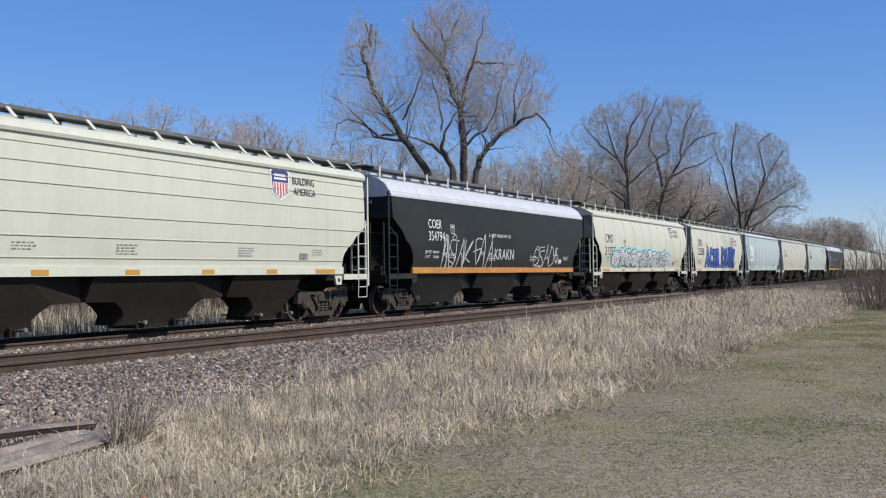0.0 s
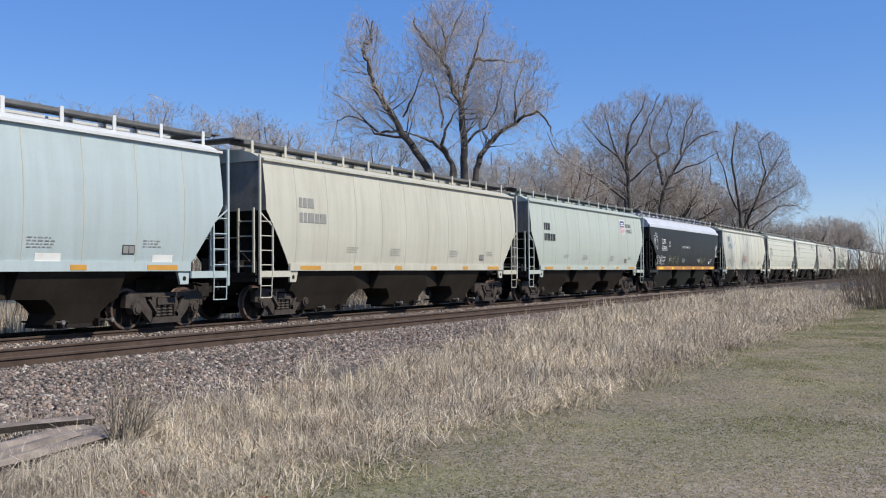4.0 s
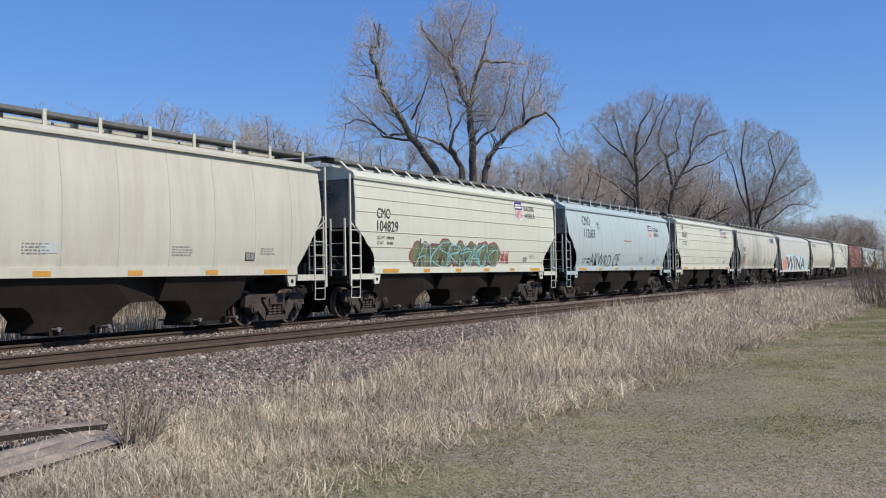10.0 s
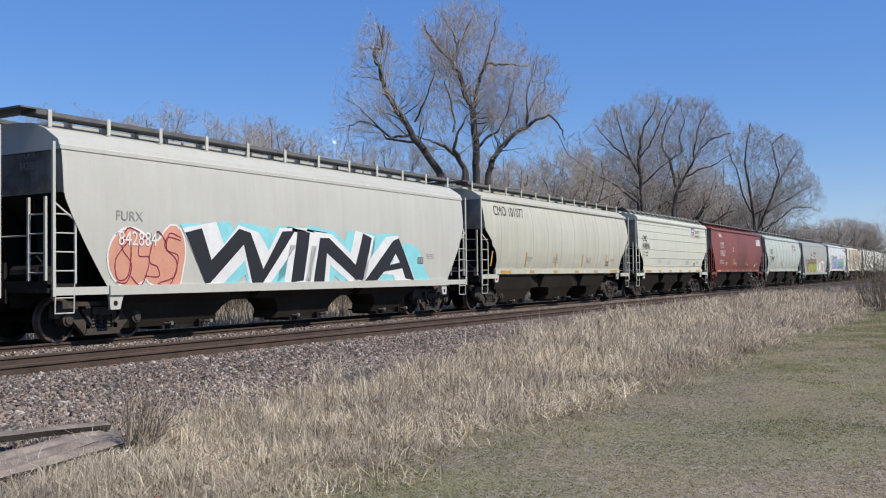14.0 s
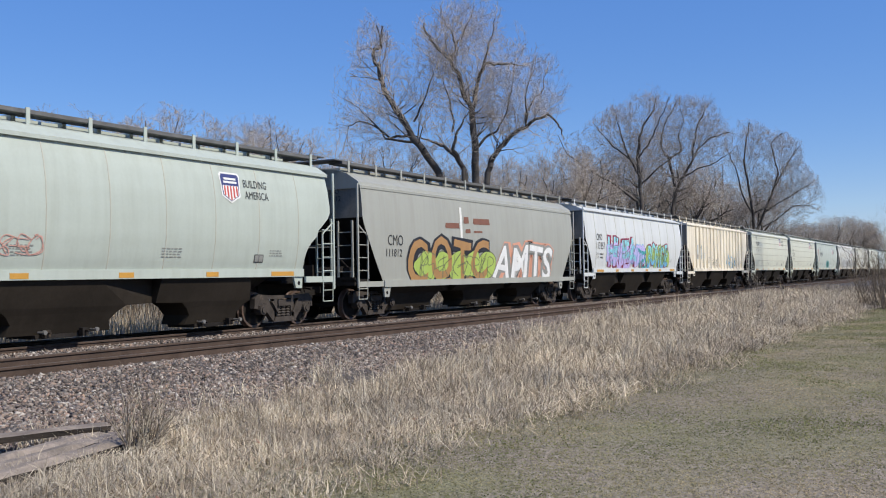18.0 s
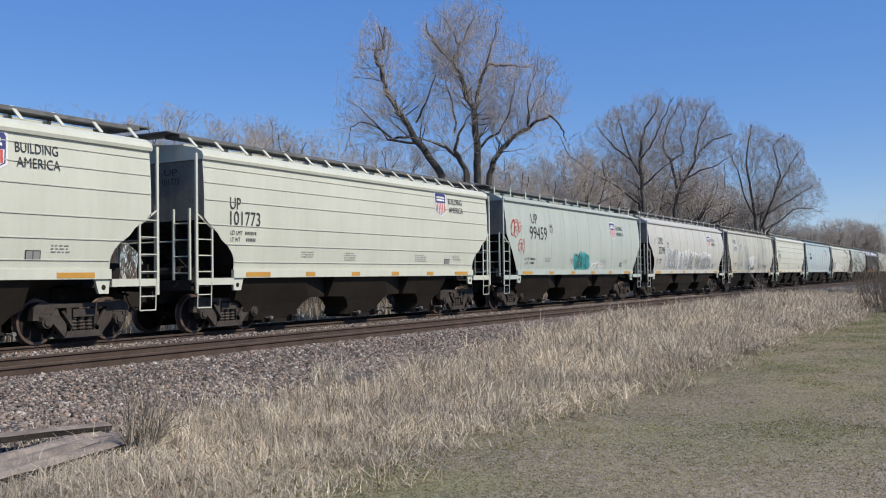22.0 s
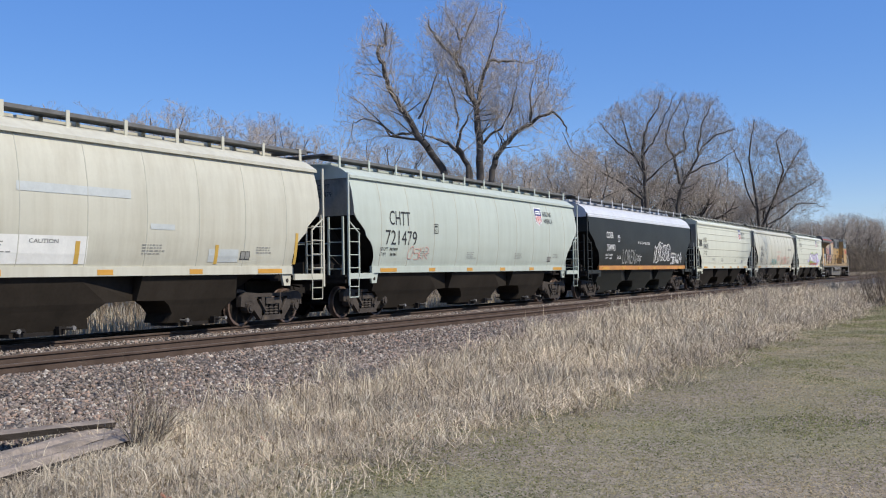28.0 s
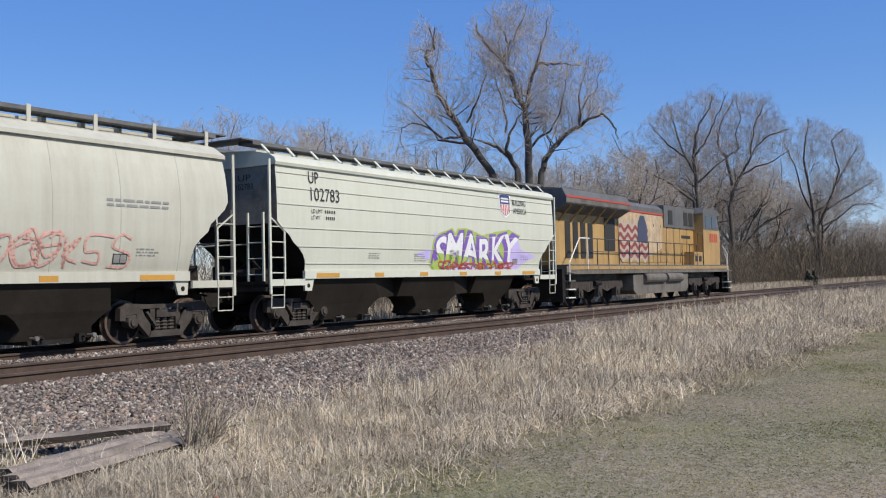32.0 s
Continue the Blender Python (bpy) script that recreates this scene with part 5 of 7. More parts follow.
        for side in (-1, 1):
            m = Matrix.Translation((s * (half + 0.21), side * 1.56, 0)) @ Matrix.Diagonal((-s, 1, 1, 1))
            lad = add("ladder", ("ladder", kind), lambda: ladder_post_mesh(ROOFS[kind][0][0] + 0.12), hardware, where=m)
            add("stile", "stile", lambda: ladder_stile_mesh(2.75), hardware, lad)
            add("stirrup", "stirrup", stirrup_mesh, hardware, lad)
            for k in range(4 if side < 0 else 0):
                add("rung", "rung", rung_mesh, hardware, lad, where=(0, 0, 1.45 + 0.37 * k))
        add("end_ladder", "end_ladder", lambda: end_ladder_mesh(2.9), hardware, where=Matrix.Translation((s * (half + 0.29), -1.42, 0)))
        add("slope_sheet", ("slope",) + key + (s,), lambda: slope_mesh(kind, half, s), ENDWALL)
        add("end_wall", ("endwall",) + key + (s,), lambda: end_wall_mesh(kind, half, s), BLACKP if body is BLACKP else ENDDIRTSHADE, lab="end wall with brown road dirt and painted-in shade")
        # Plates added to close the see-through end; near-black stands for its shade.
        for y in (-0.55, 0.55):
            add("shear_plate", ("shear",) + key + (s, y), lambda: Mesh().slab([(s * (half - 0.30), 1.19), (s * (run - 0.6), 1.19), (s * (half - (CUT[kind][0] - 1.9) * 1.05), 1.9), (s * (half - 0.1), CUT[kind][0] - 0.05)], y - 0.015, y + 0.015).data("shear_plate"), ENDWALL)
        truck(car, s * (length / 2 - 2.15))
    add("brake_wheel", "brake_wheel", brake_wheel_mesh, DARKSTEEL, where=(half + 0.37, 0.6, 2.5))
    for s in (-1, 1):
        add("running_board", ("board",) + key, lambda: board_mesh(half), GRATING, where=Matrix() if s < 0 else pose(0, 0, 0, 0, 0, 180))
        add("end_step", "end_step", lambda: Mesh().box(-0.33, 0.33, -1.02, 1.02, 4.60, 4.632).data("end_step"), GRATING, where=(s * (half + 0.22), 0, 0.05))
    for i in range(posts):
        x = -half + 0.1 + (2 * half - 0.2) * i / (posts - 1)
        for s in (-1, 1):
            add("board_bracket", ("post", slant), lambda: post_mesh(slant), roof, where=Matrix.Translation((x, 0, 0)) @ (Matrix() if s < 0 else pose(0, 0, 0, 0, 0, 180)))
    n = 4
    for i in range(n):
        hl = (2 * half - 1.0) / n
        add("hatch_cover", ("hatch",) + key, lambda: hatch_mesh(hl - 0.08), roof, where=(-half + 0.5 + hl * (i + 0.5), 0, 0))
    if seam[0] == "ribs":
        for i in range(seam[1]):
            x = -half + 0.12 + (2 * half - 0.24) * i / (seam[1] - 1)
            for s in (-1, 1):
                if abs(x) < half - CUT[kind][1] - 0.1:
                    add("rib", ("rib", kind, s), lambda: rib_mesh(kind, s), body, where=(x, 0, 0))
    elif seam[1]:
        for i in range(seam[1]):
            add("weld_seam", ("seam", seam, i) + key, lambda: seam_mesh(kind, half, seam[0], seam[1], i).data("weld_seam"), SEAM)
    if tape:
        for i in range(tapes):
            x = -run + 0.86 + (2 * run - 1.72) * i / (tapes - 1)
            w = SIDES[kind][0][1] + 0.055
            for s in (-1, 1):
                add("reflector", ("tape", kind, i in (0, tapes - 1), s), lambda: Mesh().box(-0.45 if i in (0, tapes - 1) else -0.2, 0.45 if i in (0, tapes - 1) else 0.2, s * w - 0.004, s * w + 0.004, z0 - 0.075, z0 + 0.035).data("reflector"), tape, where=(x, 0, 0))
    car["half"] = half
    return car

ENDS = [-281.25, -263.07, -244.80, -227.93, -211.13, -194.40, -177.73, -159.69, -142.10, -126.43, -110.26, -93.30, -77.15, -60.23, -44.06, -27.14,
        -9.20, 8.10, 23.56, 41.12, 59.34, 76.99, 94.10, 112.23, 129.05, 144.90, 162.17, 180.21, 197.40, 212.90, 230.91, 249.17, 267.42, 285.60, 302.10, 320.18, 336.51]
ENDS = [e + 0.65 for e in ENDS]      # coupling points at 16 s
LENGTHS = [17.0] + [b - a for a, b in zip(ENDS, ENDS[1:])]
CARS = []


def join_train(i, *args, **kw):
    c = hopper_car(args[0], args[1], LENGTHS[i], (ENDS[i] - LENGTHS[i] / 2, FAR_Y, RAIL), *args[2:], **kw)
    CARS.append(c)
    return c


N = dict(seam=("horizontal", 6), slant=True, posts=17)
V = dict(seam=("vertical", 10))
join_train(0, "pale green-grey covered hopper car with horizontal side seams", "panel", PALE, PALE, **N)
join_train(1, "black covered hopper car with silver roof and orange sill stripe", "smooth", BLACKP, SILVER, seam=("vertical", 0), sill=ORANGE, hardware=BLACKP, belly=BLACKP)
join_train(2, "cream curved-side covered hopper car with large pale graffiti", "curved", CREAM, CREAM, **V)
join_train(3, "cream covered hopper car with blue block graffiti", "flat", CREAM, CREAM, **V)
join_train(4, "pale blue-grey covered hopper car with a white number panel", "flat", BLUEG, WHITEG, **V)
join_train(5, "weathered cream covered hopper car", "flat", CREAM2, CREAM2, **V)
join_train(6, "light grey-green covered hopper car", "flat", GREYG, GREYG, **V)
join_train(7, "black covered hopper car with silver roof, orange sill and yellow reflectors", "smooth", BLACKP, SILVER, seam=("vertical", 0), sill=ORANGE, tape=YELLOWB, hardware=BLACKP, belly=BLACKP)
join_train(8, "cream covered hopper car with painted-out number panels", "flat", CREAM, CREAM, **V)
join_train(9, "pale green-grey covered hopper car with horizontal side seams", "panel", PALE, PALE, **N)
join_train(10, "pale green-grey covered hopper car with striped shield emblem", "panel", PALE, PALE, **N)
join_train(11, "weathered cream covered hopper car with patched number", "flat", CREAM2, CREAM2, **V)
join_train(12, "pale cream covered hopper car with dark green graffiti", "panel", PALE, PALE, **N)
join_train(13, "pale blue-grey covered hopper car with scrawled black graffiti", "curved", BLUEG, BLUEG, **V)
join_train(14, "pale green-grey covered hopper car with horizontal side seams", "panel", PALE, PALE, **N)
join_train(15, "weathered cream curved-side covered hopper car with grimy seams", "curved", CREAM2, CREAM2, **V)
join_train(16, "chalky white covered hopper car with black and aqua block graffiti", "deep", GREYW, GREYW, seam=("vertical", 0), tape=None)
join_train(17, "weathered cream curved-side covered hopper car", "curved", CREAM2, CREAM2, **V)
join_train(18, "pale cream covered hopper car with horizontal side seams", "panel", PALE, PALE, **N)
join_train(19, "oxide red covered hopper car with white lettering", "flat", REDOX, REDOX, seam=("vertical", 0))
join_train(20, "light grey-green curved-side covered hopper car", "curved", GREYG, GREYG, **V)
join_train(21, "dull grey covered hopper car with orange and white block graffiti", "deep", MIDGREY, MIDGREY, seam=("vertical", 0), tape=None)
join_train(22, "chalky white covered hopper car with purple and aqua graffiti", "flat", WHITEG, WHITEG, **V)
join_train(23, "faded buff rib-sided covered hopper car with rust streaks", "ribbed", BUFF, BUFF, seam=("ribs", 19), tape=None)
join_train(24, "pale green-grey covered hopper car with horizontal side seams", "panel", PALE, PALE, **N)
join_train(25, "pale green-grey covered hopper car with horizontal side seams", "panel", PALE, PALE, **N)
join_train(26, "light grey-green covered hopper car with teal and red graffiti", "flat", GREYG, GREYG, **V)
join_train(27, "grey curved-side covered hopper car with white outline graffiti", "curved", GREYW, GREYW, **V)
join_train(28, "weathered cream covered hopper car with white scrawled graffiti", "flat", CREAM2, CREAM2, **V)
join_train(29, "cream covered hopper car with horizontal side seams", "panel", PALE, PALE, **N)
join_train(30, "pale blue-grey covered hopper car", "flat", BLUEG, BLUEG, **V)
join_train(31, "weathered cream curved-side covered hopper car with grey paint patches", "curved", CREAM2, CREAM2, **V)
join_train(32, "light grey-green curved-side covered hopper car", "curved", GREYG, GREYG, **V)
join_train(33, "black covered hopper car with silver roof, orange sill and white graffiti", "smooth", BLACKP, SILVER, seam=("vertical", 0), sill=ORANGE, hardware=BLACKP, belly=BLACKP)
join_train(34, "pale green-grey covered hopper car with horizontal side seams", "panel", PALE, PALE, **N)
join_train(35, "weathered cream curved-side covered hopper car with faded red scrawls", "curved", CREAM2, CREAM2, **V)
join_train(36, "pale green-grey covered hopper car with bright purple graffiti", "panel", PALE, PALE, **N)


# ---- lettering and graffiti on the cars ----
def paints(name, col):
    return flat(name, col, 0.5)


BLUE_G, BLUE_D = paints("blue spray paint", (0.035, 0.115, 0.42)), paints("dark blue spray paint", (0.012, 0.02, 0.10))
SILV_G = paints("silver spray paint", (0.56, 0.58, 0.58))
BLACK_G = paints("black spray paint", (0.02, 0.02, 0.024))
AQUA_G, TEAL_G = paints("aqua spray paint", (0.25, 0.62, 0.66)), paints("teal spray paint", (0.05, 0.32, 0.32))
ORANGE_G = paints("ochre brown spray paint", (0.36, 0.20, 0.075))
LIME_G = paints("lime spray paint", (0.36, 0.48, 0.10))
SALMON_G = paints("salmon spray paint", (0.62, 0.30, 0.20))
PURPLE_G, LILAC_G = paints("purple spray paint", (0.20, 0.10, 0.40)), paints("lilac spray paint", (0.50, 0.42, 0.72))
MAROON_G = paints("maroon spray paint", (0.26, 0.03, 0.07))
SKY_G = paints("sky blue spray paint", (0.16, 0.42, 0.66))
OLIVE_G, DKGREEN_G = paints("olive spray paint", (0.16, 0.17, 0.09)), paints("dark green spray paint", (0.04, 0.075, 0.05))
PATCHG, PATCHW = paints("grey patch paint", (0.46, 0.49, 0.48)), paints("white patch paint", (0.70, 0.70, 0.66))
RUSTP = paints("rust blotch", (0.20, 0.085, 0.05))
MUSTARD = paints("mustard door strip", (0.52, 0.33, 0.07))


def fit_box(me, x0, x1, z0, z1):
    co = [v.co for v in me.vertices]
    a0, a1 = min(c.x for c in co), max(c.x for c in co)
    b0, b1 = min(c.y for c in co), max(c.y for c in co)
    for v in me.vertices:
        v.co.x = x0 + (v.co.x - a0) / (a1 - a0) * (x1 - x0)
        v.co.y = z0 + (v.co.y - b0) / (b1 - b0) * (z1 - z0)
    return me


def jag(me, seed, amount):
    """Bend lettering so that it looks sprayed by a free arm."""
    r = random.Random(seed)
    p, q, s = r.uniform(0, 6), r.uniform(0, 6), r.uniform(1.6, 2.4)
    for v in me.vertices:
        x, y = v.co.x, v.co.y
        v.co.y += amount * math.sin(x * s + p) + amount * 0.4 * math.sin(x * 5.1 + q)
        v.co.x += amount * 0.8 * math.sin(y * 3.3 + x * 1.1 + q)
    return me


def stick(me, car, kind, material, off, name):
    on_side(cut_fine(me), kind, off)
    me.materials.clear()
    me.materials.append(material)
    return part(name, me, car)


def islands(me):
    """One mesh for each letter that stands apart."""
    root = list(range(len(me.vertices)))

    def top(i):
        while root[i] != i:
            root[i] = root[root[i]]
            i = root[i]
        return i

    for q in me.polygons:
        first = top(q.vertices[0])
        for i in q.vertices:
            root[top(i)] = first
    groups = {}
    for q in me.polygons:
        groups.setdefault(top(q.vertices[0]), []).append(list(q.vertices))
    for faces in groups.values():
        used_ = sorted({i for g in faces for i in g})
        at = {i: k for k, i in enumerate(used_)}
        out = bpy.data.meshes.new("letter")
        out.from_pydata([tuple(me.vertices[i].co) for i in used_], [], [[at[i] for i in g] for g in faces])
        yield out


def burner(car, kind, words, x0, x1, z0, z1, fill, line, glow=None, seed=1, shear=0.0, shade=None, thick=0.07, spread=0.98, streaks=None):
    """Block-letter graffiti: soft glow, drop shadow, outline, fill and a streak of shading, each sprayed over the last."""
    layers = []
    if glow:
        layers.append((glow, thick * 2.6, 0.010, "graffiti_glow", 0.0))
    layers += [(line, thick * 1.35, 0.014, "graffiti_outline", 0.0), (fill, thick * 0.25, 0.018, "graffiti_fill", 0.0)]
    grow_by = {0.010: 0.16, 0.014: 0.09, 0.018: 0.0}
    for material, bold, off, name, _ in layers:
        me = text_mesh(words, 1.0, bold, 1.0, shear, spread)
        g = grow_by[off]
        me = fit_box(me, x0 - g, x1 + g, z0 - g * 0.3, z1 + g)
        for letter_me in islands(jag(me, seed, 0.085)):
            stick(letter_me, car, kind, material, off, name)
    if shade:
        me = jag(fit_box(text_mesh(words, 1.0, thick * 0.25, 1.0, shear, spread), x0, x1, z0, z1), seed, 0.085)
        bm = bmesh.new()
        bm.from_mesh(me)
        bmesh.ops.bisect_plane(bm, geom=bm.verts[:] + bm.edges[:] + bm.faces[:], plane_co=(x0, z0 + (z1 - z0) * 0.42, 0), plane_no=(0.06, 1, 0), clear_outer=True)
        bm.to_mesh(me)
        bm.free()
        for letter_me in islands(me):
            stick(letter_me, car, kind, shade, 0.021, "graffiti_shading")
    if streaks:
        scrawl(car, kind, x0 + 0.1, x1 - 0.1, z0 + 0.1, z1 - 0.12, streaks, 3 * len(words), seed + 90, 0.035, 0.023, "graffiti_streak")


def bubbles(car, kind, x0, x1, z0, z1, n, fill, line, seed, glow=None, inner=None):
    """Unreadable throw-up graffiti: swollen overlapping forms with outlines and inner strokes."""
    r = random.Random(seed)
    w = (x1 - x0) / n
    for material, grow_, off, name in ((glow, 0.14, 0.009, "graffiti_glow"), (line, 0.045, 0.0, "graffiti_outline"), (fill, 0.0, 0.0, "graffiti_fill")):
        if material is None:
            continue
        r.seed(seed)
        me = bpy.data.meshes.new(name)
        v, f = [], []
        for k in range(n):
            cx, cz = x0 + w * (k + 0.5), (z0 + z1) / 2 + r.uniform(-0.06, 0.06) * (z1 - z0)
            lobes = [(r.uniform(-0.1, 0.16), r.uniform(0, 6.28), m) for m in (2, 3, 5)]
            lift = r.uniform(0.38, 0.5)
            ring = []
            for j in range(26):
                a = 2 * math.pi * j / 26
                rad = 1 + sum(s * math.cos(m * a + p) for s, p, m in lobes)
                ring.append((cx + math.cos(a) * (w * 0.60 * rad + grow_), min(z1 + grow_, max(z0 - grow_ * 0.5, cz + math.sin(a) * ((z1 - z0) * lift * rad + grow_)))))
            n0 = len(v)
            v += [(a, b, 0.0 - k * 1e-4) for a, b in ring]
            f.append(tuple(range(n0, n0 + 26)))
        me.from_pydata(v, [], f)
        base = {"graffiti_glow": 0.009, "graffiti_outline": 0.012, "graffiti_fill": 0.016}[name]
        for k, form in enumerate(islands(me)):
            stick(form, car, kind, material, base, name)
    scrawl(car, kind, x0 + 0.1, x1 - 0.1, z0 + 0.08, z1 - 0.1, inner or line, n * 2, seed + 3, 0.035, 0.020, "graffiti_tag")


STROKES = [((1, 0.9), (0.2, 1), (0.1, 0.6), (0.8, 0.45), (0.8, 0.05), (0, 0.1)), ((0, 0), (0.45, 1), (0.6, 1), (0.9, 0), (0.7, 0.4), (0.2, 0.4)),
           ((0.1, 0), (0.15, 1), (0.8, 0.9), (0.7, 0.55), (0.2, 0.5), (0.9, 0)), ((0.5, 1), (0, 0.6), (0.3, 0), (0.9, 0.3), (0.7, 0.95), (0.3, 0.9)),
           ((0.1, 1), (0.15, 0), (0.15, 0.45), (0.8, 1), (0.3, 0.5), (0.9, 0)), ((0, 0.5), (1, 0.6), (0.6, 0.2), (0.2, 0.8), (1.1, 0.9))]


def scrawl(car, kind, x0, x1, z0, z1, material, n, seed, width=0.03, off=0.015, name="graffiti_scrawl"):
    """Thin sprayed handwriting that cannot be read: leaning, looping, crossing strokes."""
    r = random.Random(seed)
    me = bpy.data.meshes.new(name)
    v, f = [], []
    w, tall = (x1 - x0) / n, z1 - z0
    for k in range(n):
        left = x0 + w * (k + r.uniform(-0.15, 0.15))
        for stroke in range(1 + (r.random() < 0.35)):
            drop, size = r.uniform(0, 0.2), r.uniform(0.75, 1.0)
            pts = []
            for u, h in r.choice(STROKES):
                u, h = u + r.uniform(-0.16, 0.16), min(1, max(0, drop * (1 - size) + size * h + r.uniform(-0.1, 0.1)))
                pts.append((min(x1, max(x0, left + w * u * 1.1 + 0.2 * tall * (h - 0.5))), z0 + tall * h))
            pts = [pts[0]] + pts + [pts[-1]]
            line = []
            for a, b, c, d in zip(pts, pts[1:], pts[2:], pts[3:]):
                for q in range(5):
                    u = q / 5
                    line.append(tuple(0.5 * (2 * b[m] + (c[m] - a[m]) * u + (2 * a[m] - 5 * b[m] + 4 * c[m] - d[m]) * u * u + (3 * b[m] - a[m] - 3 * c[m] + d[m]) * u ** 3) for m in (0, 1)))
            for a, b in zip(line, line[1:]):
                d = Vector((b[0] - a[0], b[1] - a[1], 0))
                if d.length < 1e-4:
                    continue
                e = Vector((-d.y, d.x, 0)).normalized() * width * r.uniform(0.36, 0.48)
                d = d * 0.12
                n0 = len(v)
                v += [(a[0] - e.x - d.x, a[1] - e.y - d.y, 0), (b[0] - e.x + d.x, b[1] - e.y + d.y, 0), (b[0] + e.x + d.x, b[1] + e.y + d.y, 0), (a[0] + e.x - d.x, a[1] + e.y - d.y, 0)]
                f.append((n0, n0 + 1, n0 + 2, n0 + 3))
    me.from_pydata(v, [], f)
    return tagged(stick(me, car, kind, material, off, name), kind="stuff")


def fitted(car, kind, words, x0, x1, z0, z1, material, bold=0.0, off=0.011, name="lettering"):
    me = fit_box(text_mesh(words, 0.5), x0, x1, z0, z1)
    off = 0.017 if kind == "panel" else off
    return stick(me, car, kind, material, off, name)


def marks(i, kind, code, number, cx, cz, nx, nz, ink=INK, bold=0.005, ld=None, load=None, plate=None):
    """Owner's code over the number, the load data under them and the size plate beside; also on the end wall."""
    car = CARS[i]
    fitted(car, kind, code, *cx, *cz, ink, bold)
    fitted(car, kind, number, *nx, *nz, ink, bold)
    if ld:
        x, z = ld
        fitted(car, kind, "LD LMT", x, x + 0.42, z + 0.16, z + 0.26, ink, 0.0)
        fitted(car, kind, "LT WT", x, x + 0.34, z, z + 0.10, ink, 0.0)
        if load:
            fitted(car, kind, load[0], x + 0.52, x + 0.94, z + 0.16, z + 0.26, ink, 0.0)
            fitted(car, kind, load[1], x + 0.56, x + 0.90, z, z + 0.10, ink, 0.0)
        else:
            bars(car, kind, x + 0.52, z + 0.17, 0.42, 1, ink, 0.08, dash=(0.03, 0.045), space=0.035)
            bars(car, kind, x + 0.56, z + 0.01, 0.34, 1, ink, 0.08, dash=(0.03, 0.045), space=0.035)
    if plate:
        x, z = plate
        for a in (rect(x, x + 0.27, z, z + 0.02), rect(x, x + 0.27, z + 0.29, z + 0.31), rect(x, x + 0.02, z, z + 0.31), rect(x + 0.25, x + 0.27, z, z + 0.31)):
            patch(car, kind, a, ink, 0.013, "plate_box")
        fitted(car, kind, "C", x + 0.09, x + 0.18, z + 0.05, z + 0.15, ink)
        patch(car, kind, rect(x + 0.05, x + 0.22, z + 0.20, z + 0.25), ink, 0.013, "plate_box")
    half = car["half"]
    for j, (words, w, h) in enumerate(((code, 0.42, 0.15), (number, 0.56, 0.15))):
        me = fit_box(text_mesh(words, 0.5), -w / 2, w / 2, 0, h)
        me.transform(Matrix.Translation((-half - 0.012, -0.55, 3.72 - 0.22 * j)) @ Matrix.Rotation(radians(-90), 4, "Z") @ Matrix.Rotation(radians(90), 4, "X"))
        me.materials.clear()
        me.materials.append(ink)
        part("end_lettering", me, car)
    fine(car, kind, ink)


def fine(car, kind, ink):
    """Small stencilled notices along the lower side."""
    half = car["half"]
    soft = WHITEINK if ink is WHITEINK else GREYINK
    for k, (x, w, rows) in enumerate(((-half + 3.6, 0.55, 3), (-1.6, 0.6, 4), (2.2, 0.6, 4), (half - 2.5, 0.5, 3))):
        bars(car, kind, x, 1.95, w, rows, soft, 0.022, 0.062, seed=k + int(half * 100), dash=(0.03, 0.12), space=0.035)
    patch(car, kind, rect(half - 3.06, half - 2.72, 1.66, 1.86), INK if ink is not WHITEINK else GREYINK, 0.012, "data_panel")
    patch(car, kind, rect(half - 3.04, half - 2.90, 1.68, 1.84), soft, 0.015, "data_panel")
    patch(car, kind, rect(half - 2.88, half - 2.74, 1.68, 1.84), soft, 0.015, "data_panel")


def slogan(i, kind, x, z, s=1.0, ink=INK):
    shield(CARS[i], kind, x, z, s * 0.82)
    fitted(CARS[i], kind, "BUILDING", x + 0.52 * s, x + 1.46 * s, z + 0.04, z + 0.23, ink, 0.004)
    fitted(CARS[i], kind, "AMERICA", x + 0.54 * s, x + 1.50 * s, z - 0.24, z - 0.05, ink, 0.004)


PANEL_UP = dict(cx=(-6.2, -5.81), cz=(3.68, 3.98), nx=(-6.14, -5.02), nz=(3.25, 3.58), ld=(-6.13, 2.78))
PANEL_CMO = dict(cx=(-6.16, -5.43), cz=(2.96, 3.26), nx=(-6.16, -5.0), nz=(2.57, 2.89), ld=(-6.16, 2.17))
BLACK_N = dict(cx=(-6.1, -5.2), cz=(2.80, 3.10), nx=(-6.1, -5.0), nz=(2.39, 2.70), ink=WHITEINK, ld=(-6.3, 1.80), plate=(-4.57, 2.66))
CURVED_N = dict(cx=(-6.5, -5.33), cz=(2.74, 3.17), nx=(-6.72, -4.95), nz=(2.14, 2.58), ld=(-6.98, 1.80), plate=(-3.9, 2.55))

slogan(0, "panel", 3.8, 3.65)
fine(CARS[0], "panel", INK)
marks(1, "smooth", "COER", "354794", **BLACK_N)
fitted(CARS[1], "smooth", "DO NOT HAMMER ON CAR", -1.57, 0.31, 2.63, 2.75, WHITEINK, 0.003)
scrawl(CARS[1], "smooth", -5.2, -1.2, 1.5, 2.65, SILV_G, 7, 31, 0.05)
fitted(CARS[1], "smooth", "KRAKN", -1.1, 0.62, 1.8, 2.2, SILV_G, -0.01)
scrawl(CARS[1], "smooth", 2.6, 5.2, 1.55, 2.4, SILV_G, 5, 32, 0.045)
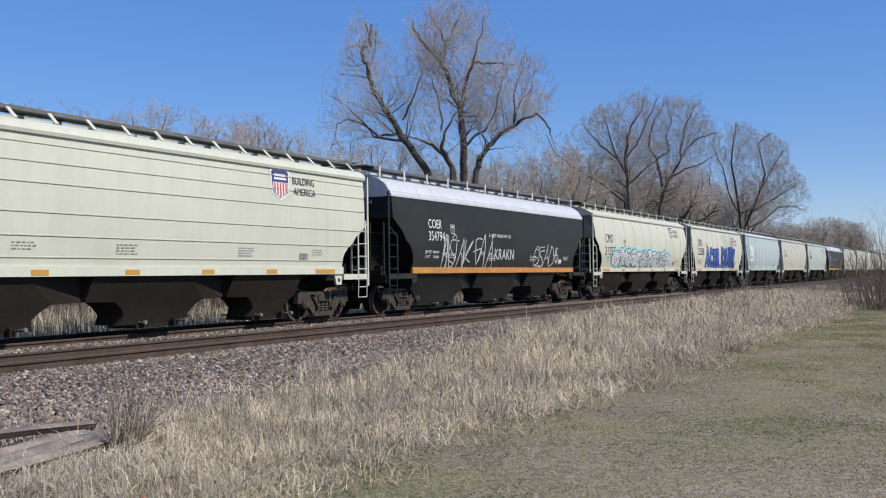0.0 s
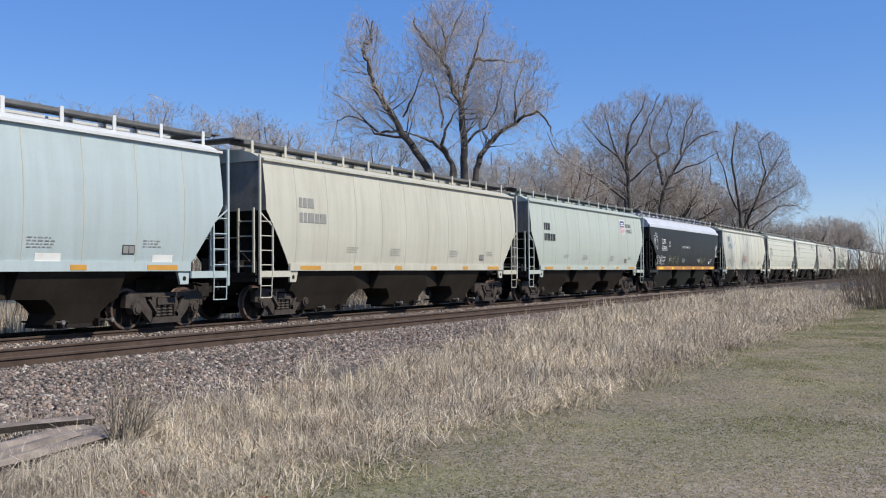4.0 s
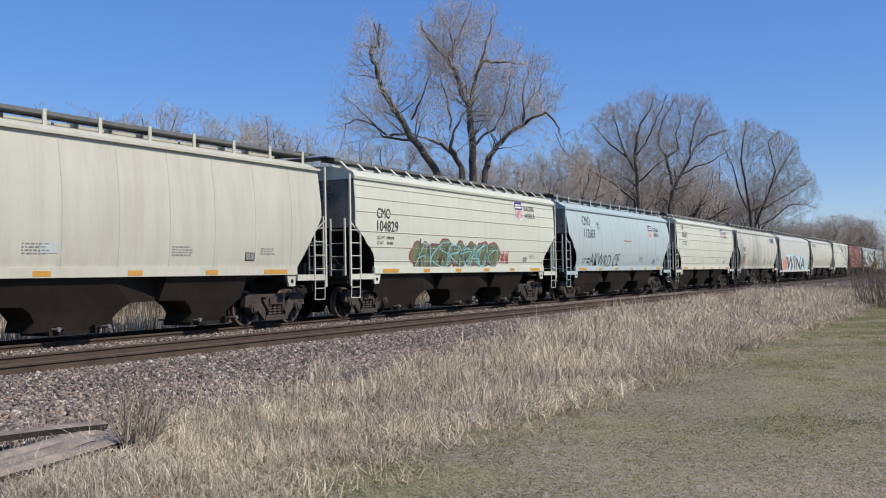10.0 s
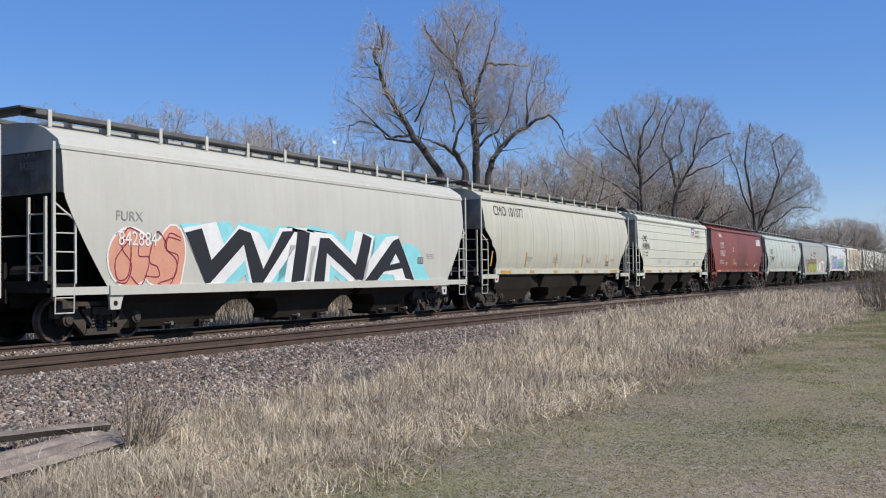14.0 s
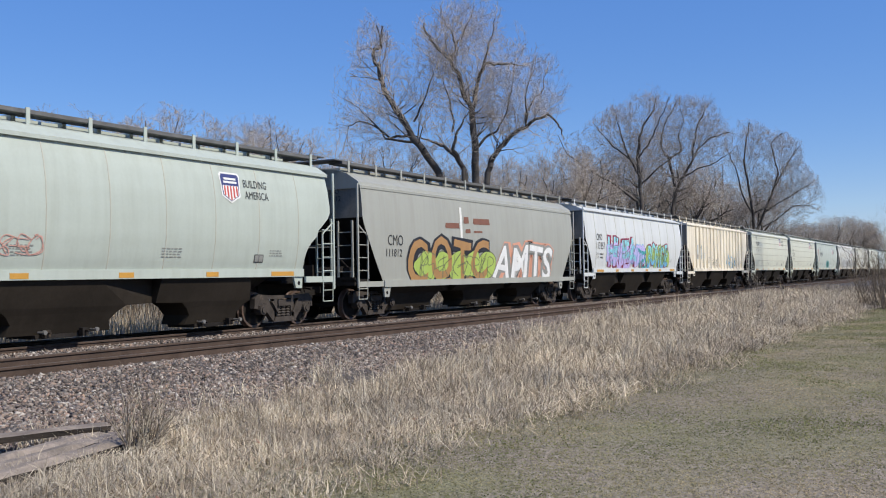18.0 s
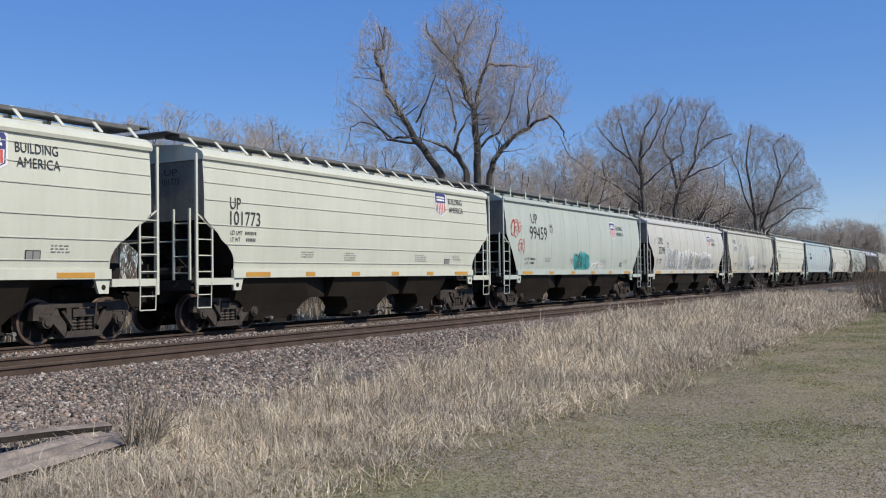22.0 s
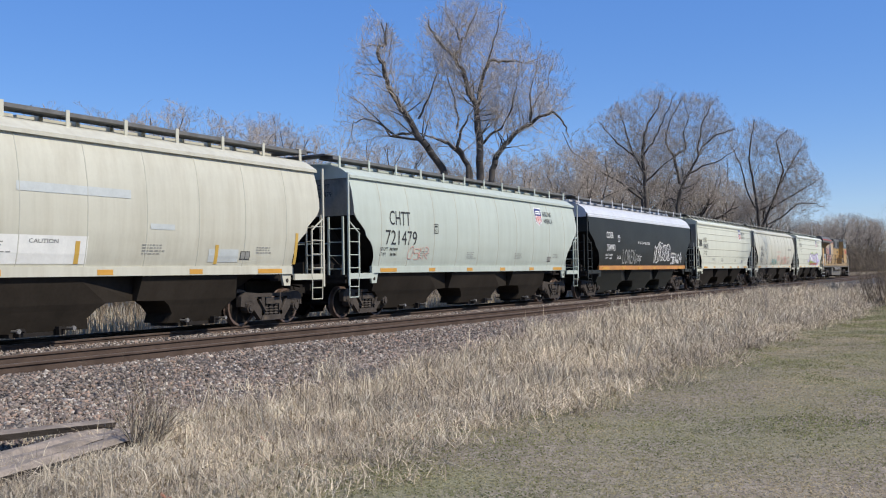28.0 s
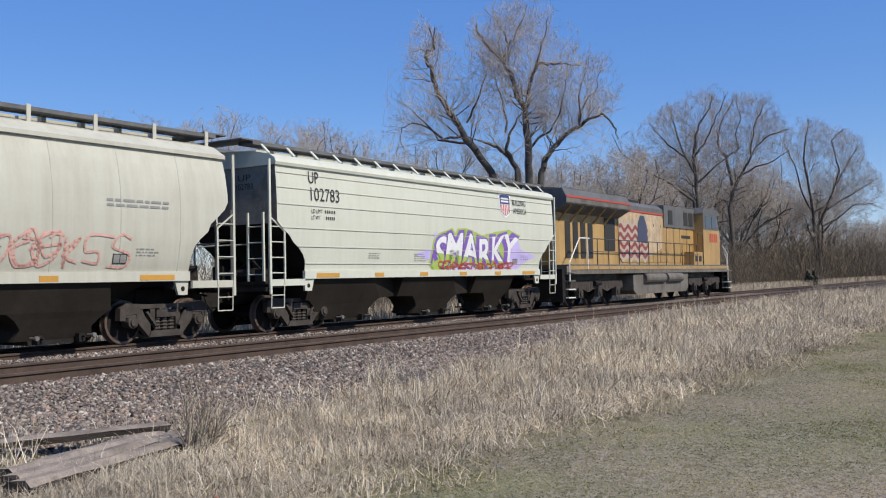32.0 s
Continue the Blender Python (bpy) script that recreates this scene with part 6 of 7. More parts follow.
marks(2, "curved", "CMO", "21257", (-6.88, -5.73), (2.74, 3.17), (-6.95, -5.45), (2.13, 2.55), ld=(-6.67, 1.80), plate=(-4.1, 2.62))
bubbles(CARS[2], "curved", -5.7, 4.6, 1.42, 2.5, 11, SILV_G, BLACK_G, 40, AQUA_G)
slogan(2, "curved", 5.0, 3.56)
marks(3, "flat", "CMO", "22508", (-6.15, -5.05), (2.95, 3.41), (-6.17, -4.61), (2.35, 2.82), ld=(-6.27, 1.78), plate=(-3.95, 2.9))
burner(CARS[3], "flat", "ACER", -4.3, 0.0, 1.46, 2.86, BLUE_G, BLUE_D, None, 3, thick=0.085, spread=1.14)
burner(CARS[3], "flat", "DUSK", 0.45, 5.1, 1.46, 2.95, BLUE_G, BLUE_D, None, 4, 0.1, thick=0.09, spread=1.08)
slogan(3, "flat", 4.28, 3.42)
patch(CARS[4], "flat", rect(-6.17, -4.70, 2.03, 3.31), PATCHW, 0.008, "number_panel")
marks(4, "flat", "CMO", "101252", (-6.04, -5.41), (2.71, 3.02), (-6.07, -5.17), (2.21, 2.53), ld=(-5.99, 1.74), plate=(-3.75, 2.5))
for k in range(5):
    patch(CARS[4], "flat", rect(-6.6 + 3.0 * k, -6.0 + 3.0 * k, 1.50, 1.66), PATCHW, 0.012, "white_tab")
bars(CARS[5], "flat", -6.2, 3.0, 0.7, 1, GREYINK, 0.26)
bars(CARS[5], "flat", -6.2, 2.6, 1.2, 1, GREYINK, 0.26)
fine(CARS[5], "flat", INK)
slogan(6, "flat", 4.2, 3.45)
fine(CARS[6], "flat", INK)
bars(CARS[6], "flat", -6.2, 3.0, 0.6, 1, INK, 0.3)
bars(CARS[6], "flat", -6.2, 2.55, 1.2, 1, INK, 0.3)
marks(7, "smooth", "COER", "354978", **BLACK_N)
fitted(CARS[7], "smooth", "DO NOT HAMMER ON CAR", -1.57, 0.31, 2.63, 2.75, WHITEINK, 0.003)
scrawl(CARS[7], "smooth", -7.7, -6.9, 2.5, 3.5, SILV_G, 3, 33, 0.05)
scrawl(CARS[7], "smooth", -7.3, -5.4, 1.55, 2.1, SILV_G, 6, 34, 0.03)
scrawl(CARS[7], "smooth", -4.6, -2.4, 1.6, 2.1, OLIVE_G, 6, 35, 0.04)
scrawl(CARS[7], "smooth", 2.6, 4.2, 1.6, 2.1, OLIVE_G, 4, 36, 0.04)
scrawl(CARS[7], "smooth", 7.0, 7.6, 2.1, 3.0, SILV_G, 2, 37, 0.05)
for x0, x1, z0, z1 in ((-6.51, -5.28, 3.34, 3.80), (-6.49, -4.87, 2.83, 3.26)):
    patch(CARS[8], "flat", rect(x0, x1, z0, z1), PATCHG, 0.008)
marks(8, "flat", "AOKX", "167196", (-6.43, -5.61), (3.42, 3.73), (-6.36, -5.37), (2.87, 3.20), ld=(-6.43, 1.79), plate=(-4.3, 3.1))
scrawl(CARS[8], "flat", -1.35, 0.44, 1.8, 2.45, REDINK, 6, 41, 0.028)
marks(9, "panel", "CMO", "105092", load=("225000", "61000"), **PANEL_CMO)
fitted(CARS[9], "panel", "CU FT", -6.16, -5.8, 2.0, 2.1, INK)
marks(10, "panel", "UP", "102560", **PANEL_UP)
slogan(10, "panel", 3.8, 3.65)
marks(11, "flat", "CMO", "100232", (-6.06, -5.17), (3.36, 3.72), (-6.16, -4.41), (2.78, 3.18), bold=0.010, ld=(-6.27, 1.76), plate=(-3.95, 3.0))
patch(CARS[11], "flat", rect(-1.2, -0.8, 1.78, 2.0), PATCHG)
marks(12, "panel", "CMO", "104829", **PANEL_CMO)
slogan(12, "panel", 3.8, 3.65)
bubbles(CARS[12], "panel", -4.1, 2.0, 1.42, 2.4, 7, OLIVE_G, MAROON_G, 43, None, DKGREEN_G)
scrawl(CARS[12], "panel", -3.9, 1.9, 1.5, 2.35, AQUA_G, 8, 44, 0.03, 0.022)
scrawl(CARS[12], "panel", 2.1, 2.9, 1.6, 2.05, REDINK, 4, 45, 0.04)
marks(13, "curved", "CMO", "112603", (-5.87, -4.88), (3.37, 3.79), (-5.80, -4.44), (2.81, 3.22), ld=(-5.93, 1.64), plate=(-4.05, 3.25))
stick(jag(fit_box(text_mesh("AKWRD CE", 0.5, -0.006, 1.0, 0.2), -5.0, -0.95, 1.50, 2.08), 9, 0.05), CARS[13], "curved", BLACK_G, 0.011, "graffiti_tag")
bars(CARS[13], "curved", -0.4, 2.75, 1.2, 1, REDINK, 0.05)
slogan(13, "curved", 4.15, 3.36)
marks(14, "panel", "UP", "102471", **PANEL_UP)
slogan(14, "panel", 3.8, 3.65)
marks(15, "curved", "CMO", "22362", (-6.0, -5.2), (2.67, 2.95), (-6.05, -5.05), (2.12, 2.42), ld=(-6.2, 1.80), plate=(-4.3, 2.45))
for k, h in enumerate((0.7, 0.45, 0.45, 0.4, 0.4)):
    patch(CARS[15], "curved", rect(-6.9 + 2.9 * k, -6.8 + 2.9 * k, 1.55, 1.55 + h), MUSTARD, 0.012, "door_strip")
for k, (a, b) in enumerate(((0.0, 0.34), (0.42, 0.78), (0.84, 1.2), (1.24, 1.62))):
    patch(CARS[15], "curved", [(4.75 + a, 3.45), (4.75 + b - 0.04, 3.45), (4.75 + b, 3.84), (4.75 + a + 0.04, 3.84)], NAVY, 0.012, "company_mark")
scrawl(CARS[15], "curved", -6.2, -5.2, 1.7, 2.05, PINKINK, 4, 46, 0.05)
marks(16, "deep", "FURX", "842884", (-6.90, -6.18), (2.50, 2.70), (-6.93, -5.71), (1.95, 2.28), ink=GREYINK)
bubbles(CARS[16], "deep", -7.0, -5.0, 1.06, 2.45, 2, SALMON_G, WHITEINK, 47, None, MAROON_G)
fitted(CARS[16], "deep", "842884", -6.85, -5.8, 1.98, 2.28, WHITEINK, 0.02, 0.03)
patch(CARS[16], "deep", [(2.6, 1.06), (6.0, 1.06), (5.5, 1.6), (5.2, 2.1), (4.6, 2.3), (2.8, 2.1)], AQUA_G, 0.006)
burner(CARS[16], "deep", "WINA", -5.0, 4.9, 1.08, 2.42, BLACK_G, WHITEINK, AQUA_G, 5, 0.12, thick=0.075, spread=1.0)
fitted(CARS[17], "curved", "CMO 101077", -7.0, -4.4, 3.48, 3.84, INK, 0.006)
fine(CARS[17], "curved", INK)
for k in range(5):
    patch(CARS[17], "curved", rect(-7.3 + 3.0 * k, -7.2 + 3.0 * k, 1.6, 2.15), MUSTARD, 0.012, "door_strip")
marks(18, "panel", "CMO", "104806", **PANEL_CMO)
slogan(18, "panel", 3.8, 3.65)
marks(19, "flat", "CMO", "13602", (-5.72, -4.76), (2.95, 3.34), (-5.79, -4.50), (2.37, 2.78), ink=WHITEINK, bold=0.008, ld=(-5.86, 1.85), plate=(-2.22, 2.72))
bars(CARS[19], "flat", -5.9, 3.85, 0.6, 3, WHITEINK, 0.05, 0.08)
for k, (x, w) in enumerate(((-2.2, 0.7), (1.6, 0.7))):
    bars(CARS[19], "flat", x, 2.15, w, 5, YELLOWR, 0.04, 0.08)
for k, (a, b) in enumerate(((0.0, 0.3), (0.36, 0.66), (0.7, 1.05), (1.08, 1.45))):
    patch(CARS[19], "flat", [(5.9 + a, 3.32), (5.9 + b - 0.04, 3.32), (5.9 + b, 3.8), (5.9 + a + 0.04, 3.8)], WHITEINK, 0.012, "company_mark")
marks(20, "curved", "CHTT", "721987", **CURVED_N)
slogan(20, "curved", 4.4, 3.45, 0.9)
scrawl(CARS[20], "curved", -1.8, -0.8, 1.75, 2.2, PINKINK, 3, 48, 0.025)
marks(21, "deep", "CMO", "111812", (-6.72, -5.87), (2.21, 2.53), (-6.80, -5.92), (1.87, 2.10), bold=0.010)
bubbles(CARS[21], "deep", -5.0, 0.4, 1.1, 2.15, 5, LIME_G, OLIVE_G, 49)
burner(CARS[21], "deep", "COTC", -5.6, -0.1, 1.06, 2.48, ORANGE_G, BLACK_G, None, 7, thick=0.08, spread=1.08)
burner(CARS[21], "deep", "AMTS", 0.3, 5.7, 1.06, 2.40, WHITEINK, GREYINK, SALMON_G, 8, 0.15, thick=0.07, spread=1.05)
patch(CARS[21], "deep", rect(-5.4, 0.0, 1.06, 1.24), ORANGE_G, 0.009)
for x0, x1, z0, z1 in ((-3.2, -2.2, 2.85, 3.05), (-1.9, -1.5, 3.05, 3.3), (-1.2, 0.1, 3.05, 3.28), (-1.8, -1.4, 2.72, 2.88), (-1.2, -0.5, 2.75, 2.84)):
    patch(CARS[21], "deep", [(x0, z0 + 0.03), (x0 + 0.1, z0), (x1, z0 + 0.02), (x1 - 0.03, z1), (x0 + 0.05, z1 - 0.02)], RUSTP, 0.008, "rust_blotch")
patch(CARS[21], "deep", rect(-2.15, -2.0, 2.2, 3.6), PATCHW, 0.008)
marks(22, "flat", "CMO", "113357", (-6.39, -5.66), (2.80, 3.11), (-6.40, -5.31), (2.39, 2.71), ld=(-6.45, 1.95))
bubbles(CARS[22], "flat", -5.0, 0.8, 1.6, 2.75, 7, LILAC_G, SKY_G, 50)
bubbles(CARS[22], "flat", 1.0, 5.1, 1.5, 2.75, 6, LIME_G, OLIVE_G, 52)
burner(CARS[22], "flat", "HUEA", -4.9, -0.6, 1.48, 2.95, AQUA_G, MAROON_G, None, 9, shade=LILAC_G, thick=0.09)
scrawl(CARS[22], "flat", -4.8, -0.7, 1.5, 2.9, MAROON_G, 7, 69, 0.022, 0.024)
scrawl(CARS[22], "flat", 1.2, 4.8, 1.5, 2.7, TEAL_G, 5, 70, 0.02, 0.024)
burner(CARS[22], "flat", "TES", -0.35, 1.05, 1.48, 2.5, TEAL_G, MAROON_G, None, 10, thick=0.09)
burner(CARS[22], "flat", "BONOE", 1.2, 4.85, 1.5, 2.75, AQUA_G, MAROON_G, None, 11, 0.1, SKY_G, 0.09)
for x0, x1, z0, z1 in ((-6.19, -5.67, 2.05, 2.95), (-5.47, -4.84, 2.06, 2.96), (-4.64, -4.06, 2.08, 2.48)):
    patch(CARS[23], "ribbed", rect(x0, x1, z0, z1), PATCHG, 0.006)
fitted(CARS[23], "ribbed", "UP", -5.42, -4.92, 2.62, 2.90, INK, 0.010)
for words, x in (("10", -6.17), ("03", -5.42), ("22", -4.62)):
    fitted(CARS[23], "ribbed", words, x, x + 0.44, 2.08, 2.36, INK, 0.010)
fine(CARS[23], "ribbed", INK)
scrawl(CARS[23], "ribbed", 1.5, 4.3, 1.5, 2.3, SKY_G, 6, 51, 0.06)
scrawl(CARS[23], "ribbed", -3.6, -0.4, 1.5, 2.2, GREYINK, 6, 52, 0.025)
for k in range(5):
    patch(CARS[23], "ribbed", rect(-7.05 + 3.3 * k, -6.96 + 3.3 * k, 1.5, 2.3 if k == 0 else 1.95), MUSTARD, 0.012, "door_strip")
marks(24, "panel", "UP", "102401", **PANEL_UP)
slogan(24, "panel", 3.8, 3.65)
marks(25, "panel", "UP", "101773", (-6.27, -5.90), (2.94, 3.22), (-6.27, -5.20), (2.56, 2.90), ld=(-6.25, 2.17))
slogan(25, "panel", 3.8, 3.65)
marks(26, "flat", "UP", "99459", (-5.53, -4.91), (3.34, 3.73), (-5.74, -4.08), (2.71, 3.23), ld=(-6.2, 1.72), plate=(-3.75, 3.05))
slogan(26, "flat", 3.82, 3.38)
scrawl(CARS[26], "flat", -6.9, -6.3, 2.15, 2.75, REDINK, 2, 53, 0.035)
scrawl(CARS[26], "flat", -7.5, -6.5, 2.75, 3.5, REDINK, 3, 54, 0.035)
bubbles(CARS[26], "flat", -1.1, 0.65, 1.46, 2.28, 4, TEAL_G, TEAL_G, 55, None, DKGREEN_G)
scrawl(CARS[26], "flat", 0.8, 2.5, 1.44, 1.88, WHITEINK, 5, 56, 0.07)
marks(27, "curved", "CMO", "20298", (-6.68, -5.77), (2.91, 3.30), (-6.61, -5.49), (2.39, 2.78), bold=0.008, ld=(-6.9, 1.85), plate=(-5.0, 2.75))
slogan(27, "curved", 4.35, 3.3)
burner(CARS[27], "curved", "BREAK", -2.6, 0.6, 1.44, 2.55, SILV_G, WHITEINK, None, 12, thick=0.045, spread=1.02, streaks=GREYINK)
burner(CARS[27], "curved", "ZOM75ER", 0.75, 4.95, 1.44, 2.5, SILV_G, WHITEINK, None, 13, thick=0.045, spread=1.02, streaks=GREYINK)
bubbles(CARS[27], "curved", -5.15, -2.75, 1.44, 2.75, 4, PATCHG, WHITEINK, 77)
scrawl(CARS[27], "curved", -4.9, -2.9, 1.55, 2.65, GREYINK, 5, 78, 0.035, 0.023, "graffiti_streak")
scrawl(CARS[27], "curved", -7.7, -6.9, 2.9, 3.4, WHITEINK, 4, 57, 0.05)
for x0, x1, z0, z1 in ((-6.42, -5.5, 3.3, 3.73), (-6.42, -5.2, 2.8, 3.22)):
    patch(CARS[28], "flat", rect(x0, x1, z0, z1), PATCHG, 0.006)
marks(28, "flat", "AOKX", "167396", (-6.35, -5.58), (3.37, 3.68), (-6.34, -5.32), (2.86, 3.17), ld=(-6.48, 1.77), plate=(-4.2, 3.05))
burner(CARS[28], "flat", "COB", -1.55, 0.3, 1.47, 2.5, SILV_G, WHITEINK, None, 14, shade=BLACK_G, thick=0.08)
scrawl(CARS[28], "flat", 0.5, 1.2, 1.7, 2.5, WHITEINK, 2, 58, 0.04)
scrawl(CARS[28], "flat", 3.0, 5.2, 1.65, 1.95, GREYINK, 6, 59, 0.03)
marks(29, "panel", "CMO", "105098", **PANEL_CMO)
bars(CARS[30], "flat", -6.2, 3.0, 0.7, 1, INK, 0.26)
bars(CARS[30], "flat", -6.2, 2.6, 1.2, 1, INK, 0.26)
fine(CARS[30], "flat", INK)
slogan(30, "flat", 4.2, 3.4)
patch(CARS[31], "curved", rect(-6.70, -5.72, 2.46, 2.82), WHITEP, 0.008, "number_panel")
patch(CARS[31], "curved", rect(-5.72, -5.35, 2.1, 2.8), PATCHG, 0.008)
patch(CARS[31], "curved", rect(-5.14, -2.06, 1.52, 2.30), PATCHW, 0.006)
patch(CARS[31], "curved", rect(-5.3, -3.9, 2.62, 2.76), PATCHG, 0.008)
patch(CARS[31], "curved", rect(-0.84, 1.87, 2.92, 3.10), PATCHG, 0.008)
patch(CARS[31], "curved", rect(-1.7, 0.8, 1.55, 2.1), PATCHW, 0.006)
patch(CARS[31], "curved", rect(2.4, 3.1, 2.3, 2.42), PATCHG, 0.008)
patch(CARS[31], "curved", rect(4.2, 5.2, 1.6, 1.9), PATCHG, 0.008)
marks(31, "curved", "CEFX", "398790", (-6.62, -5.85), (2.50, 2.78), (-6.73, -5.66), (2.05, 2.34), bold=0.008, ld=(-6.75, 1.66))
fitted(CARS[31], "curved", "CAUTION", -0.55, 0.1, 1.95, 2.03, INK)
for k, x in enumerate((-7.2, -3.3, 0.5, 4.4, 7.3)):
    patch(CARS[31], "curved", rect(x, x + 0.11, 1.55, 2.35 if k in (0, 4) else 2.0), MUSTARD, 0.012, "door_strip")
marks(32, "curved", "CHTT", "721479", **CURVED_N)
slogan(32, "curved", 4.4, 3.45, 0.9)
scrawl(CARS[32], "curved", -5.4, -4.2, 1.7, 2.1, PINKINK, 4, 60, 0.03)
marks(33, "smooth", "COER", "354943", **{**BLACK_N, "nz": (2.21, 2.51)})
fitted(CARS[33], "smooth", "DO NOT HAMMER ON CAR", -1.55, 0.32, 2.60, 2.72, WHITEINK, 0.003)
fitted(CARS[33], "smooth", "LOREX", -3.9, -2.0, 1.58, 2.3, GREYINK, -0.02)
scrawl(CARS[33], "smooth", -2.0, -1.2, 1.6, 2.1, GREYINK, 3, 61, 0.05)
bubbles(CARS[33], "smooth", 2.0, 4.0, 1.75, 2.75, 3, BLACK_G, WHITEINK, 62, None, WHITEINK)
scrawl(CARS[33], "smooth", 1.1, 2.0, 1.65, 2.7, WHITEINK, 3, 63, 0.06)
scrawl(CARS[33], "smooth", 4.1, 6.2, 1.6, 2.2, WHITEINK, 5, 64, 0.07)
marks(34, "panel", "CMO", "104835", **PANEL_CMO)
slogan(34, "panel", 3.8, 3.65)
scrawl(CARS[34], "panel", -7.2, -6.45, 2.7, 3.15, BLACK_G, 4, 65, 0.05)
marks(35, "curved", "CHTT", "720332", (-6.37, -5.51), (2.70, 2.97), (-6.38, -5.15), (2.23, 2.51), bold=0.010, ld=(-6.5, 1.78), plate=(-4.6, 2.5))
fitted(CARS[35], "curved", "DO NOT HAMMER ON CAR", -0.05, 1.76, 2.58, 2.70, PINKINK, 0.003)
bars(CARS[35], "curved", 0.3, 2.3, 1.0, 6, PINKINK, 0.04, 0.08)
scrawl(CARS[35], "curved", -1.8, 0.2, 1.6, 2.0, TEAL_G, 6, 66, 0.05)
scrawl(CARS[35], "curved", 1.9, 5.6, 1.6, 2.3, PINKINK, 7, 67, 0.06)
bars(CARS[35], "curved", 5.0, 2.9, 1.8, 2, GREYINK, 0.05, 0.1)
marks(36, "panel", "UP", "102783", **PANEL_UP)
slogan(36, "panel", 3.8, 3.65)
patch(CARS[36], "panel", [(-1.6, 1.95), (-0.6, 2.15), (-0.6, 2.6), (4.6, 2.6), (4.8, 2.2), (6.0, 1.95), (5.0, 1.7), (4.6, 1.44), (-0.4, 1.44), (-0.6, 1.75)], LILAC_G, 0.006)
burner(CARS[36], "panel", "SMARKY", -0.6, 4.6, 1.6, 2.6, WHITEINK, PURPLE_G, LIME_G, 15, 0.1, LIME_G, 0.08)
scrawl(CARS[36], "panel", -0.4, 4.4, 1.44, 1.75, REDINK, 12, 68, 0.05, 0.032)


# ---- the locomotive ----
LOCO_Y = mat("weathered yellow paint", (0.42, 0.265, 0.095), 0.5, 0, 0.14, 1.2, 18.0, 0.06, (0.36, 0.24, 0.11), 0.66, 0.6)
LOCO_G = mat("grimy grey roof paint", (0.115, 0.115, 0.11), 0.6, 0, 0.2, 1.5, 18.0, 0.08, None, 0.6, 0.4)
LOCO_T = mat("dusty grey tank paint", (0.155, 0.14, 0.115), 0.65, 0, 0.25, 1.5, 18.0, 0.08, (0.08, 0.062, 0.05), 0.55, 0.5)
LOCO_R = flat("faded red stripe", (0.46, 0.06, 0.04))
DARKHOLE = flat("dark louvre", (0.025, 0.024, 0.022), 0.7)
GLASS = mat("cab glass", (0.03, 0.035, 0.04), 0.08, 0, 0.05, 2.0, 10.0, 0.0)
WHITERAIL = flat("white handrail paint", (0.68, 0.68, 0.64))
DARKRAIL = flat("dark handrail", (0.06, 0.05, 0.04))
FLAG_R, FLAG_W = flat("flag dull red paint", (0.24, 0.055, 0.055)), flat("flag faded white paint", (0.42, 0.35, 0.27))
PEEL = mat("bleached peeling paint", (0.50, 0.38, 0.24), 0.6, 0, 0.3, 1.6, 14.0, 0.06, (0.30, 0.16, 0.08), 0.6, 0.4)
FLAG_B = flat("flag navy paint", (0.05, 0.06, 0.10))


def loco_truck(parent, x):
    t = part("truck", Mesh().box(-2.5, 2.5, -0.55, 0.55, 0.62, 0.88), parent, "six-wheel locomotive truck in grimy grey", at=(x, 0, 0), material=DARKSTEEL)
    frame_ = [(-2.65, 0.72), (-2.6, 0.98), (-2.1, 1.06), (2.1, 1.06), (2.6, 0.98), (2.65, 0.72), (2.2, 0.62), (1.5, 0.70), (0.95, 0.56), (0.4, 0.70), (-0.4, 0.70), (-0.95, 0.56), (-1.5, 0.70), (-2.2, 0.62)]
    for s in (-1, 1):
        part("sideframe", Mesh().slab(frame_, s * 1.12 - 0.08, s * 1.12 + 0.08), t, material=TRUCKIRON)
        for k in (-1.88, 0, 1.88):
            part("journal_box", Mesh().box(k - 0.2, k + 0.2, s * 1.2 - 0.1, s * 1.2 + 0.1, 0.36, 0.74).tube((k, s * 1.3, 0.53), (k, s * 1.34, 0.53), 0.12, 12), t, material=TRUCKIRON)
        for k in (-0.94, 0.94):
            part("spring", Mesh().tube((k - 0.2, s * 1.14, 0.7), (k - 0.2, s * 1.14, 1.0), 0.09, 8).tube((k + 0.2, s * 1.14, 0.7), (k + 0.2, s * 1.14, 1.0), 0.09, 8), t, material=TRUCKIRON)
        part("brake_cylinder", Mesh().tube((-0.5, s * 1.25, 0.92), (0.1, s * 1.25, 0.92), 0.1, 10), t, material=DARKSTEEL)
    for k in (-1.88, 0, 1.88):
        w = part("wheelset", shared("big_wheel", big_wheel_mesh), t, "dark locomotive wheels on an axle")
        w.matrix_parent_inverse = Matrix.Translation((k, 0, 0.53))
        BIG_WHEELS.append(w)
    return t


BIG_WHEELS = []


def big_wheel_mesh():
    m = Mesh()
    for s in (-1, 1):
        m.lathe([(0.06, s * 0.70), (0.14, s * 0.80), (0.43, s * 0.755), (0.46, s * 0.80), (0.527, s * 0.80), (0.53, s * 0.70), (0.555, s * 0.67), (0.46, s * 0.665), (0.1, s * 0.68)], 28)
    return shiny_rims(m.tube((0, -0.95, 0), (0, 0.95, 0), 0.09, 10).data("wheelset", WHEEL), 0.52)


